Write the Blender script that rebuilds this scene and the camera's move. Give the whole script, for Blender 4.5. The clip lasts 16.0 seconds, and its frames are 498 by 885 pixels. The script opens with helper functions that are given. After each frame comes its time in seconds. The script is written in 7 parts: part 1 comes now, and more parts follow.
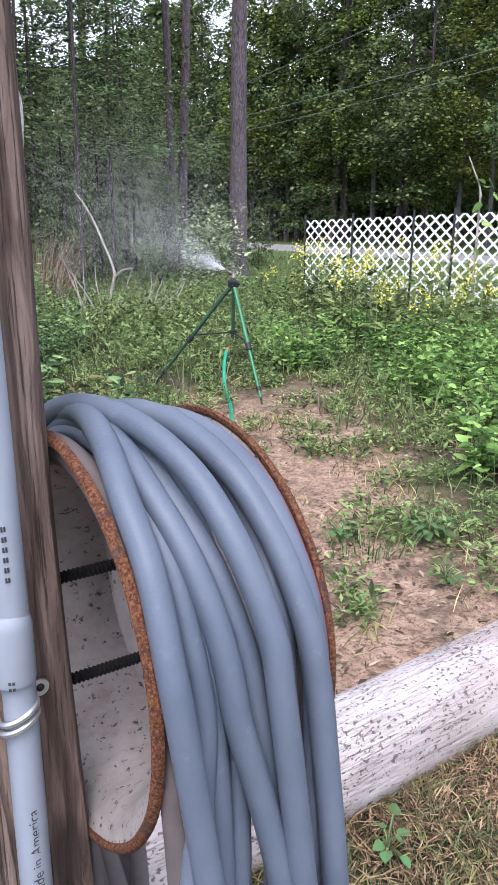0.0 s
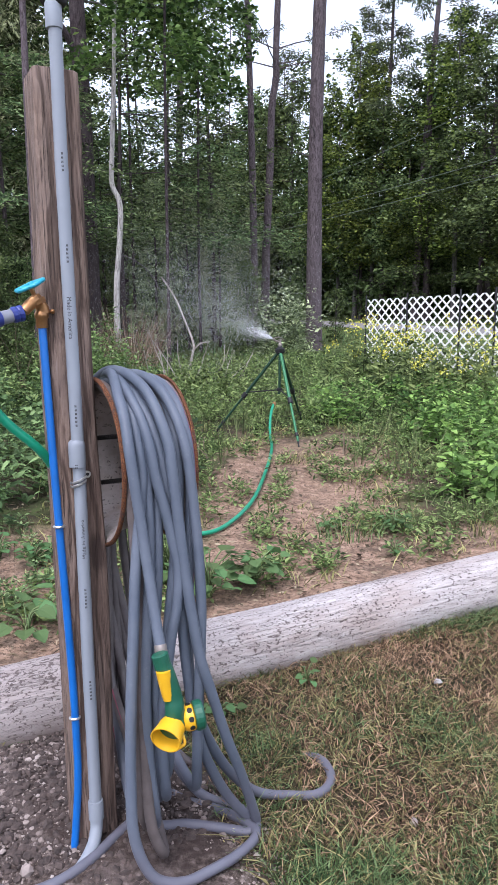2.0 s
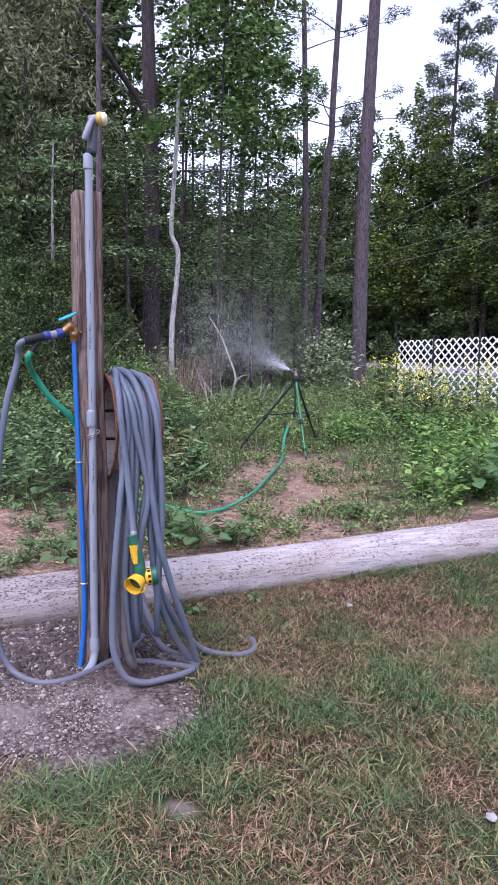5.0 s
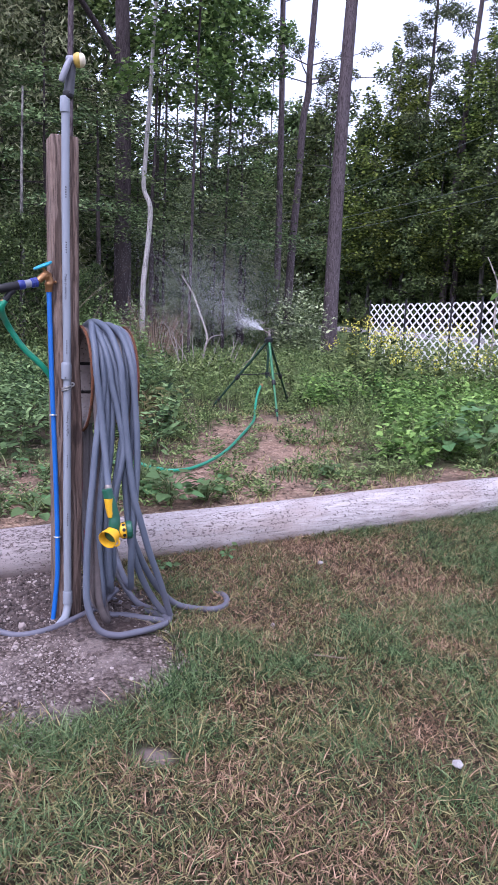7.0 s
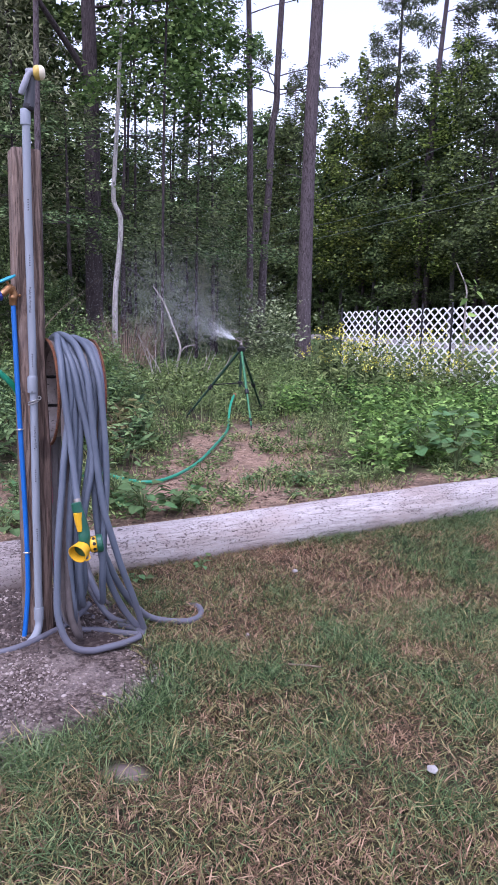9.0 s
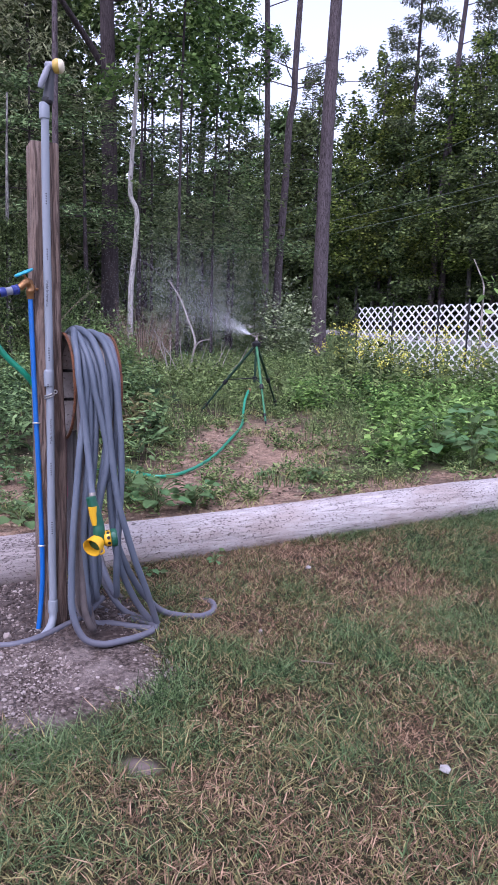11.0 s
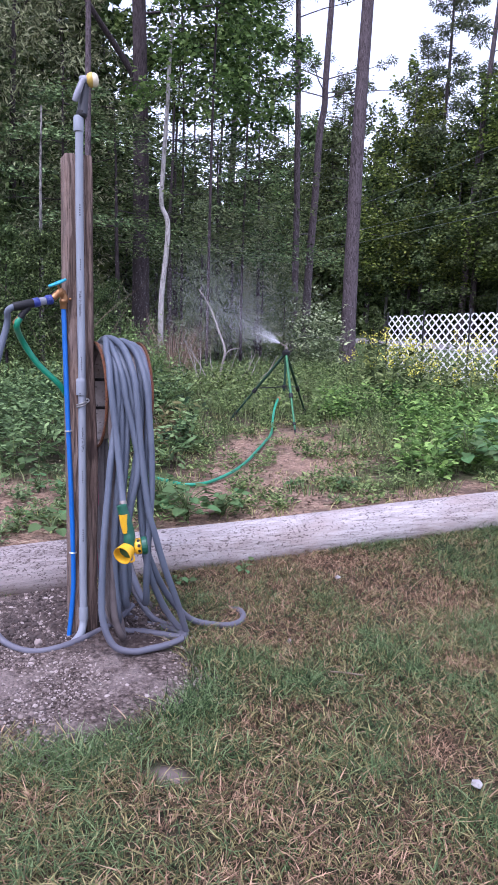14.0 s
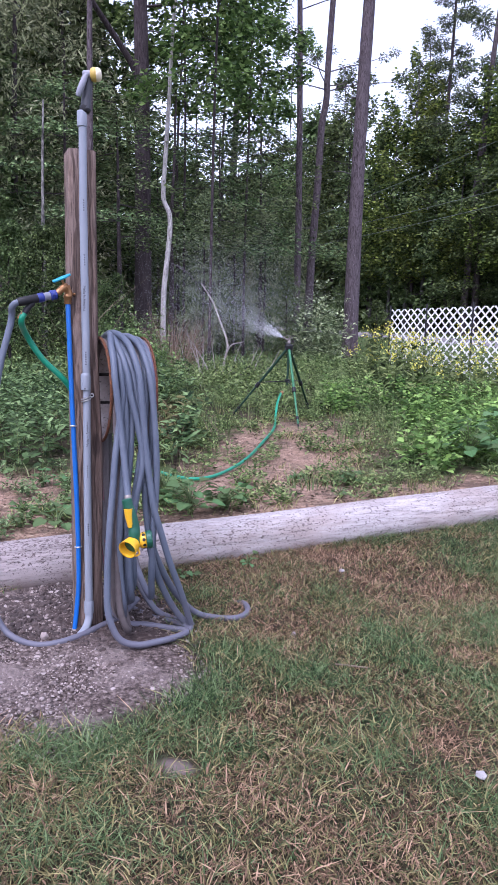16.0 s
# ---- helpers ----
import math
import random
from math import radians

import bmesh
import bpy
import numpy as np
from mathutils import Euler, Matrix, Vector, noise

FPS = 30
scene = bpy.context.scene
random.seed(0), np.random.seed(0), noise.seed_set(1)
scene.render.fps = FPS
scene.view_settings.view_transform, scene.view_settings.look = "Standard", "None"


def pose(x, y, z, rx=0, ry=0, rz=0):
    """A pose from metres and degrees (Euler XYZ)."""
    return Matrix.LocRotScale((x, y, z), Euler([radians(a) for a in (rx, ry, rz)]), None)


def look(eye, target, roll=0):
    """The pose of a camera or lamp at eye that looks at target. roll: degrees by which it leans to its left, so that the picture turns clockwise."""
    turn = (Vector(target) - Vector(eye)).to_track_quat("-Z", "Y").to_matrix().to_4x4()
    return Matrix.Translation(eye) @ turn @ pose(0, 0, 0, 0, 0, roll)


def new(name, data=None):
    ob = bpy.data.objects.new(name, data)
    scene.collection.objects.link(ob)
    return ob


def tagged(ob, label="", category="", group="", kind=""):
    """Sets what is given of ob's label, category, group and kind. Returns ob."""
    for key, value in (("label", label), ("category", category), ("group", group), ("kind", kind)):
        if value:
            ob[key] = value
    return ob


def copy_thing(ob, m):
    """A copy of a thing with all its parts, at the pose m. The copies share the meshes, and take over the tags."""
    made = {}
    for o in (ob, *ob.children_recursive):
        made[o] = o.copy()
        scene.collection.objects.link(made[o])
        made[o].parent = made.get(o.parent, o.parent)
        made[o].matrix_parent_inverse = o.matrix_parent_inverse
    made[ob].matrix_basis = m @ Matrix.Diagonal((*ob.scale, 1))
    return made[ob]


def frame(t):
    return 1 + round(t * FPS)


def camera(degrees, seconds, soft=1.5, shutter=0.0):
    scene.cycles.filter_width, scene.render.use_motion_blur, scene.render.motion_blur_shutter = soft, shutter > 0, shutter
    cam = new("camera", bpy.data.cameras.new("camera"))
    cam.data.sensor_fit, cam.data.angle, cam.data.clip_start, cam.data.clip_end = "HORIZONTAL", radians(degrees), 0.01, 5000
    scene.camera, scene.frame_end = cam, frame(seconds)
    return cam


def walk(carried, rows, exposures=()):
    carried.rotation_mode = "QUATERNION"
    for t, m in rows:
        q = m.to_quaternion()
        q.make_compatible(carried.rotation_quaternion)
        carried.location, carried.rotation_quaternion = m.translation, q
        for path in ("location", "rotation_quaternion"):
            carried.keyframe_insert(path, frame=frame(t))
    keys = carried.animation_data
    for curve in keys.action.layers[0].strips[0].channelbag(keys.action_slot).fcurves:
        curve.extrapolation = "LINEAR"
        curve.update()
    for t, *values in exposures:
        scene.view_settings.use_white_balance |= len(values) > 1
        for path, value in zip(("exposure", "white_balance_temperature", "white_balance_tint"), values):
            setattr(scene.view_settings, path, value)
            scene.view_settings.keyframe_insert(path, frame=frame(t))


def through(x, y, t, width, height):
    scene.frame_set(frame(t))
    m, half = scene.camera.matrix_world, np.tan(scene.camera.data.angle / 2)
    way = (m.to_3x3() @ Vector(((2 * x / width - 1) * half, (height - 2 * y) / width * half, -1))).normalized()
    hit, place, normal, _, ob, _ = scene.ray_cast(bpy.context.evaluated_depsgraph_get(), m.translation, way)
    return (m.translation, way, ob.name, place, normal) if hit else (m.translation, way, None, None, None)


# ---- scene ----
cam = camera(36.1, 16.0, 1.0)
PATH = [
    (0, (-0.005, 0.041, 1.222), (0.242, 1.945, 0.664), 0.5),
    (0.3, (0.017, -0.027, 1.233), (0.240, 1.923, 0.715), -1.0),
    (0.5, (0.029, -0.120, 1.227), (0.160, 1.829, 0.799), -1.7),
    (0.7, (0.055, -0.224, 1.225), (0.108, 1.726, 0.854), 0.0),
    (1, (0.072, -0.369, 1.240), (0.180, 1.591, 0.855), 1.8),
    (1.2, (0.084, -0.473, 1.228), (0.227, 1.477, 0.895), 2.1),
    (1.5, (0.096, -0.666, 1.214), (0.252, 1.285, 0.802), 3.3),
    (1.8, (0.157, -0.866, 1.216), (0.235, 1.084, 0.810), 0.2),
    (2, (0.230, -0.990, 1.214), (0.245, 0.976, 0.850), -0.2),
    (2.2, (0.296, -1.094, 1.162), (0.240, 0.856, 0.665), 1.6),
    (2.3, (0.346, -1.132, 1.164), (0.242, 0.775, 0.572), 1.2),
    (2.5, (0.386, -1.290, 1.205), (0.316, 0.665, 0.790), 0.3),
    (2.7, (0.386, -1.370, 1.187), (0.346, 0.580, 0.788), -0.2),
    (3, (0.418, -1.600, 1.185), (0.372, 0.345, 0.721), 1.4),
    (3.2, (0.437, -1.700, 1.180), (0.318, 0.250, 0.770), 1.4),
    (3.5, (0.540, -1.849, 1.188), (0.359, 0.121, 0.890), 3.9),
    (3.7, (0.564, -1.863, 1.181), (0.360, 0.087, 0.870), 4.8),
    (4, (0.638, -1.949, 1.177), (0.421, 0.022, 0.918), 2.5),
    (6.5, (0.602, -2.013, 1.152), (0.515, -0.042, 0.827), 1.8),
    (7, (0.600, -1.998, 1.147), (0.535, -0.031, 0.792), 2.4),
    (7.5, (0.606, -1.991, 1.150), (0.553, -0.021, 0.812), 2.2),
    (8, (0.627, -1.987, 1.147), (0.624, -0.015, 0.818), 1.4),
    (10.5, (0.625, -1.998, 1.151), (0.598, -0.027, 0.812), 1.5),
    (11, (0.621, -1.986, 1.151), (0.579, -0.016, 0.807), 1.8),
    (11.5, (0.618, -1.982, 1.146), (0.559, -0.013, 0.805), 1.8),
    (12, (0.609, -1.987, 1.149), (0.531, -0.016, 0.820), 2.2),
    (12.5, (0.610, -1.987, 1.148), (0.499, -0.017, 0.822), 2.4),
    (13, (0.614, -2.005, 1.157), (0.513, -0.033, 0.841), 2.4),
    (13.5, (0.613, -1.994, 1.151), (0.503, -0.021, 0.843), 2.4),
    (14, (0.617, -1.988, 1.154), (0.499, -0.018, 0.829), 1.7),
    (14.5, (0.602, -1.984, 1.155), (0.443, -0.013, 0.859), 1.2),
    (15, (0.619, -1.981, 1.151), (0.452, -0.012, 0.841), 0.9),
    (15.5, (0.616, -1.989, 1.149), (0.461, -0.023, 0.821), 0.7),
    (16, (0.612, -1.997, 1.155), (0.488, -0.030, 0.815), 1.5),
]
walk(cam, [(t, look(eye, target, roll)) for t, eye, target, roll in PATH],
     [(0.0, 0.46, 5970.0, 17.0), (0.6, 0.37, 5970.0, 17.0), (1.2, 0.01, 6030.0, 17.5), (1.6, -0.05, 6000.0, 15.5), (2.0, 0.16, 5980.0, 17.0), (2.5, 0.60, 5800.0, 21.0), (3.0, 0.22, 5730.0, 24.0), (3.5, 0.23, 5650.0, 27.0), (4.0, 0.10, 5620.0, 30.0), (8.0, 0.05, 5610.0, 30.5), (10.5, -0.05, 5600.0, 31.5), (12.0, -0.03, 5590.0, 31.0), (12.6, 0.07, 5590.0, 30.5), (14.5, 0.12, 5590.0, 30.0), (16.0, 0.12, 5590.0, 30.0)])

# ---- world and light ----
world = bpy.data.worlds.new("overcast_sky")
scene.world = world
world.use_nodes = True
wn, wl = world.node_tree.nodes, world.node_tree.links
wn.clear()
sky = wn.new("ShaderNodeTexSky")
sky.sky_type = 'NISHITA'
sky.sun_disc = False
sky.sun_elevation = radians(64)
sky.sun_rotation = radians(200)
sky.dust_density = 3.0
sky.ozone_density = 1.0
veil = wn.new("ShaderNodeHueSaturation")
veil.inputs["Saturation"].default_value = 0.36
wbg = wn.new("ShaderNodeBackground")
wbg.inputs["Strength"].default_value = 0.355
wout = wn.new("ShaderNodeOutputWorld")
wl.new(sky.outputs[0], veil.inputs["Color"])
wl.new(veil.outputs[0], wbg.inputs["Color"])
wl.new(wbg.outputs[0], wout.inputs[0])

sun_data = bpy.data.lights.new("sun", 'SUN')
sun_data.energy = 1.2
sun_data.angle = radians(25)
sun_data.color = (1.0, 0.97, 0.95)
sun = new("sun", sun_data)
sun.matrix_world = look((-2.2, -4.2, 9), (0, 0.5, 0))


# ---- materials ----
class Nodes:
    """A small wrapper for building node materials."""

    def __init__(self, name):
        self.m = bpy.data.materials.new(name)
        self.m.use_nodes = True
        self.n, self.l = self.m.node_tree.nodes, self.m.node_tree.links
        self.b = self.n["Principled BSDF"]
        self.out = self.n["Material Output"]

    def add(self, kind, **inputs):
        node = self.n.new("ShaderNode" + kind)
        for k, v in inputs.items():
            self.set(node, k.replace("_", " "), v)
        return node

    def set(self, node, key, v):
        sock = node.inputs[int(key)] if key.isdigit() else node.inputs[key]
        if isinstance(v, bpy.types.NodeSocket):
            self.l.new(v, sock)
        else:
            sock.default_value = v

    def coords(self, which="Object", scale=(1, 1, 1)):
        tc = self.n.new("ShaderNodeTexCoord")
        mp = self.n.new("ShaderNodeMapping")
        mp.inputs["Scale"].default_value = scale
        self.l.new(tc.outputs[which], mp.inputs["Vector"])
        return mp.outputs[0]

    def position(self):
        return self.n.new("ShaderNodeNewGeometry").outputs["Position"]

    def noise(self, vec, scale, detail=4.0, rough=0.6, distortion=0.0):
        nd = self.add("TexNoise", Scale=scale, Detail=detail, Roughness=rough, Distortion=distortion)
        self.l.new(vec, nd.inputs["Vector"])
        return nd.outputs["Fac"]

    def voronoi(self, vec, scale, feature='F1'):
        nd = self.n.new("ShaderNodeTexVoronoi")
        nd.feature = feature
        nd.inputs["Scale"].default_value = scale
        self.l.new(vec, nd.inputs["Vector"])
        return nd.outputs["Distance"], nd.outputs["Color"] if feature == 'F1' else None

    def ramp(self, fac, stops):
        r = self.n.new("ShaderNodeValToRGB")
        els = r.color_ramp.elements
        while len(els) < len(stops):
            els.new(0.5)
        for e, (p, c) in zip(els, stops):
            e.position = p
            e.color = (*c, 1) if len(c) == 3 else c
        self.l.new(fac, r.inputs["Fac"])
        return r.outputs["Color"]

    def mix(self, fac, a, b, blend='MIX'):
        nd = self.n.new("ShaderNodeMix")
        nd.data_type = 'RGBA'
        nd.blend_type = blend
        for sock, v in ((nd.inputs[0], fac), (nd.inputs[6], a), (nd.inputs[7], b)):
            if isinstance(v, bpy.types.NodeSocket):
                self.l.new(v, sock)
            elif isinstance(v, (int, float)):
                sock.default_value = v
            else:
                sock.default_value = (*v, 1) if len(v) == 3 else v
        return nd.outputs[2]

    def math(self, op, a, b=0.0, clamp=False):
        nd = self.n.new("ShaderNodeMath")
        nd.operation = op
        nd.use_clamp = clamp
        for sock, v in zip(nd.inputs, (a, b)):
            if isinstance(v, bpy.types.NodeSocket):
                self.l.new(v, sock)
            else:
                sock.default_value = v
        return nd.outputs[0]

    def dot(self, vec, v):
        nd = self.n.new("ShaderNodeVectorMath")
        nd.operation = 'DOT_PRODUCT'
        self.l.new(vec, nd.inputs[0])
        nd.inputs[1].default_value = v
        return nd.outputs["Value"]

    def step(self, v, lo, hi):
        nd = self.n.new("ShaderNodeMapRange")
        nd.interpolation_type = 'SMOOTHSTEP'
        self.l.new(v, nd.inputs["Value"])
        nd.inputs["From Min"].default_value = lo
        nd.inputs["From Max"].default_value = hi
        return nd.outputs["Result"]

    def bump(self, height, strength=0.3, dist=0.005):
        b = self.add("Bump", Strength=strength, Distance=dist)
        self.l.new(height, b.inputs["Height"])
        self.l.new(b.outputs[0], self.b.inputs["Normal"])

    def done(self, color=None, rough=0.6, metal=0.0, spec=0.5):
        if color is not None:
            self.set(self.b, "Base Color", (*color, 1) if isinstance(color, tuple) and len(color) == 3 else color)
        self.set(self.b, "Roughness", rough)
        self.set(self.b, "Metallic", metal)
        self.set(self.b, "Specular IOR Level", spec)
        return self.m


def leaf_material(name, dark, mid, light, rough=0.5, through=0.25, odd=None):
    k = Nodes(name)
    rnd = k.n.new("ShaderNodeNewGeometry").outputs["Random Per Island"]
    stops = [(0.0, tuple(c * 0.32 for c in dark)), (0.28, tuple(c * 0.8 for c in dark)), (0.6, mid), (0.93, tuple(min(1, c * 1.38) for c in light))]
    if odd:
        stops[-1] = (0.98, odd)
    col = k.ramp(rnd, stops)
    big = k.noise(k.position(), 0.9, 3)
    col = k.mix(k.math('MULTIPLY', k.step(big, 0.35, 0.65), 0.55), col, k.mix(0.5, col, light), 'MIX')
    obj = k.n.new("ShaderNodeObjectInfo").outputs["Random"]
    hs = k.n.new("ShaderNodeHueSaturation")
    k.l.new(col, hs.inputs["Color"])
    k.l.new(k.math('ADD', k.math('MULTIPLY', obj, 0.05), 0.475), hs.inputs["Hue"])
    k.l.new(k.math('ADD', k.math('MULTIPLY', obj, 0.5), 0.75), hs.inputs["Value"])
    k.done(hs.outputs[0], rough, 0, 0.14)
    tr = k.n.new("ShaderNodeBsdfTranslucent")
    k.l.new(hs.outputs[0], tr.inputs["Color"])
    mx = k.n.new("ShaderNodeMixShader")
    mx.inputs[0].default_value = through
    k.l.new(k.b.outputs[0], mx.inputs[1])
    k.l.new(tr.outputs[0], mx.inputs[2])
    k.l.new(mx.outputs[0], k.out.inputs["Surface"])
    return k.m


def post_wood():
    k = Nodes("weathered_post_wood")
    v = k.coords("Object", (13, 13, 1.3))
    grain = k.noise(v, 3.6, 7, 0.7, 2.2)
    fine = k.noise(k.coords("Object", (60, 60, 1.6)), 5.0, 4, 0.7)
    blot = k.noise(k.coords("Object", (4, 4, 1.5)), 2.2, 3)
    col = k.ramp(grain, [(0.27, (0.042, 0.029, 0.024)), (0.42, (0.142, 0.097, 0.077)), (0.58, (0.245, 0.176, 0.142)), (0.8, (0.38, 0.302, 0.266))])
    col = k.mix(k.math('MULTIPLY', k.step(blot, 0.46, 0.68), 0.5), col, (0.205, 0.158, 0.140))
    crack = k.step(fine, 0.36, 0.46)
    # darker towards one corner, less so higher up, with long wavy year rings
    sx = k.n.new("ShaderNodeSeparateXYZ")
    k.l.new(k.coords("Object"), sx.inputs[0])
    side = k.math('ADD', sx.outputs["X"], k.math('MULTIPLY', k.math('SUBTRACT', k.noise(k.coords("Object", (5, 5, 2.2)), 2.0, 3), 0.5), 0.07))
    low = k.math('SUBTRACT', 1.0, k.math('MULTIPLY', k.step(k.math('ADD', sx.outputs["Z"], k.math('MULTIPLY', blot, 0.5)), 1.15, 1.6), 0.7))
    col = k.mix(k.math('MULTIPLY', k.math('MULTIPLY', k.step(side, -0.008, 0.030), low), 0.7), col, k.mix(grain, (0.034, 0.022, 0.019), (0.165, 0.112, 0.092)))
    wv = k.n.new("ShaderNodeTexWave")
    wv.bands_direction = 'X'
    wv.inputs["Scale"].default_value = 11.0
    wv.inputs["Distortion"].default_value = 14.0
    wv.inputs["Detail"].default_value = 4.0
    wv.inputs["Detail Scale"].default_value = 1.1
    k.l.new(k.coords("Object", (1, 1, 0.16)), wv.inputs["Vector"])
    ringline = k.step(wv.outputs["Fac"], 0.0, 0.34)
    col = k.mix(k.math('MULTIPLY', k.math('SUBTRACT', 1.0, ringline), 0.62), col, (0.044, 0.028, 0.022))
    # pale raised latewood bands, and a few dark knots
    pale = k.step(k.noise(k.coords("Object", (22, 22, 0.9)), 2.2, 4, 0.6, 1.6), 0.54, 0.66)
    col = k.mix(k.math('MULTIPLY', pale, 0.30), col, (0.325, 0.250, 0.215))
    spot, _ = k.voronoi(k.coords("Object", (9, 9, 3.4)), 1.0)
    knot = k.math('SUBTRACT', 1.0, k.step(k.math('ADD', spot, k.math('MULTIPLY', k.math('SUBTRACT', grain, 0.5), 0.14)), 0.09, 0.19))
    col = k.mix(k.math('MULTIPLY', knot, 0.8), col, (0.030, 0.019, 0.017))
    col = k.mix(k.math('SUBTRACT', 1.0, crack), col, (0.05, 0.036, 0.03))
    k.bump(k.math('ADD', k.math('ADD', k.math('MULTIPLY', crack, 0.7), k.math('MULTIPLY', ringline, 0.7)), k.math('SUBTRACT', grain, knot)), 0.7, 0.004)
    return k.done(col, 0.82, 0, 0.25)


def log_wood():
    """Peeled, bleached wood: pale sapwood, dark weathered flecks along the grain, checks, wormholes, soil at the foot."""
    k = Nodes("bleached_log_wood")
    grain = k.noise(k.coords("Object", (1.6, 9, 9)), 3.5, 7, 0.7, 0.6)
    fib = k.noise(k.coords("Object", (5, 70, 70)), 3.0, 4, 0.7, 0.5)
    stain = k.noise(k.coords("Object", (1.2, 2.5, 2.5)), 1.6, 4)
    col = k.ramp(grain, [(0.3, (0.33, 0.295, 0.285)), (0.46, (0.41, 0.375, 0.365)), (0.62, (0.50, 0.466, 0.458)), (0.85, (0.57, 0.535, 0.525))])
    col = k.mix(k.math('MULTIPLY', k.step(stain, 0.5, 0.70), 0.45), col, (0.30, 0.225, 0.19))
    ax = k.n.new("ShaderNodeSeparateXYZ")
    k.l.new(k.coords("Object"), ax.inputs[0])
    # browner grey and more flecked towards the left end
    left_part = k.math('SUBTRACT', 1.0, k.step(k.math('ADD', ax.outputs["X"], k.math('MULTIPLY', stain, 0.5)), -0.1, 0.5))
    col = k.mix(k.math('MULTIPLY', left_part, 0.5), col, (0.27, 0.215, 0.205))
    # flecks: short dark dashes in broken clusters, some long
    patch = k.step(k.noise(k.coords("Object", (2.2, 5, 5)), 2.0, 4, 0.6), 0.40, 0.62)
    fleck = k.noise(k.coords("Object", (58, 100, 100)), 1.4, 2.5, 0.6, 0.4)
    oz = k.n.new("ShaderNodeSeparateXYZ")
    k.l.new(k.coords("Object"), oz.inputs[0])
    weather = k.step(oz.outputs["Z"], -0.02, 0.10)
    cut = k.math('SUBTRACT', 0.654, k.math('ADD', k.math('MULTIPLY', patch, 0.06), k.math('ADD', k.math('MULTIPLY', weather, 0.055), k.math('MULTIPLY', left_part, 0.035))))
    dark = k.math('MULTIPLY', k.math('SUBTRACT', fleck, cut), 18.0, True)
    col = k.mix(k.math('MULTIPLY', dark, 0.80), col, (0.085, 0.064, 0.060))
    check = k.noise(k.coords("Object", (1.5, 42, 42)), 1.6, 4, 0.6, 0.4)
    line = k.step(k.math('ABSOLUTE', k.math('SUBTRACT', check, 0.5)), 0.0, 0.012)
    col = k.mix(k.math('MULTIPLY', k.math('SUBTRACT', 1.0, line), 0.6), col, (0.14, 0.11, 0.10))
    hole, _ = k.voronoi(k.coords("Object", (4.5, 9, 9)), 1.0)
    pit = k.math('SUBTRACT', 1.0, k.step(hole, 0.045, 0.07))
    col = k.mix(pit, col, (0.02, 0.014, 0.013))
    z = k.n.new("ShaderNodeSeparateXYZ")
    k.l.new(k.coords("Object"), z.inputs[0])
    soil = k.math('ADD', z.outputs["Z"], k.math('MULTIPLY', k.noise(k.coords("Object"), 7.0, 5, 0.7), 0.10))
    col = k.mix(k.math('MULTIPLY', k.math('SUBTRACT', 1.0, k.step(soil, -0.01, 0.075)), 0.75), col, (0.17, 0.125, 0.108))
    h = k.math('SUBTRACT', k.math('ADD', grain, fib), k.math('ADD', k.math('MULTIPLY', dark, 0.6), k.math('ADD', pit, k.math('SUBTRACT', 1.0, line))))
    k.bump(h, 0.7, 0.006)
    return k.done(col, 0.85, 0, 0.25)


def bark(name, dark, mid, light, sx=9.0, sz=1.6):
    """Rough bark: upright flakes with dark cracks between them."""
    k = Nodes(name)
    flake = k.noise(k.coords("Object", (sx * 1.5, sx * 1.5, sz)), 2.4, 5, 0.72, 0.9)
    fine = k.noise(k.coords("Object", (sx * 4, sx * 4, sz * 4)), 2.4, 4, 0.75)
    h = k.math('ADD', k.math('MULTIPLY', flake, 0.68), k.math('MULTIPLY', fine, 0.32))
    col = k.ramp(h, [(0.40, dark), (0.48, mid), (0.60, light)])
    blot = k.noise(k.position(), 1.3, 3)
    col = k.mix(k.math('MULTIPLY', k.step(blot, 0.4, 0.7), 0.2), col, light)
    k.bump(h, 0.7, 0.02)
    return k.done(col, 0.9, 0, 0.2)


def plain(name, color, rough=0.45, metal=0.0, spec=0.5, vary=0.12, scale=25.0, bump=0.0, dirt=None):
    k = Nodes(name)
    v = k.coords("Object")
    n1 = k.noise(v, scale, 4)
    lo = tuple(c * (1 - vary) for c in color)
    hi = tuple(min(1, c * (1 + vary)) for c in color)
    col = k.ramp(n1, [(0.3, lo), (0.7, hi)])
    if dirt:
        n2 = k.noise(v, scale * 0.35, 5, 0.7)
        col = k.mix(k.math('MULTIPLY', k.step(n2, 0.52, 0.72), 0.5), col, dirt)
    if bump:
        k.bump(k.noise(v, scale * 6, 3), bump, 0.002)
    r = k.math('ADD', k.math('MULTIPLY', n1, 0.16), rough - 0.08)
    return k.done(col, r, metal, spec)


def rim_steel():
    k = Nodes("rusty_painted_steel")
    v = k.coords("Object")
    n1 = k.noise(v, 9.0, 6, 0.7)
    spots = k.noise(v, 105.0, 5, 0.7)
    col = k.ramp(n1, [(0.3, (0.19, 0.162, 0.148)), (0.55, (0.345, 0.308, 0.294)), (0.75, (0.205, 0.152, 0.126))])
    col = k.mix(k.math('MULTIPLY', k.step(spots, 0.58, 0.64), 0.9), col, (0.045, 0.033, 0.03))
    k.bump(spots, 0.25, 0.002)
    return k.done(col, 0.6, 0.15, 0.4)


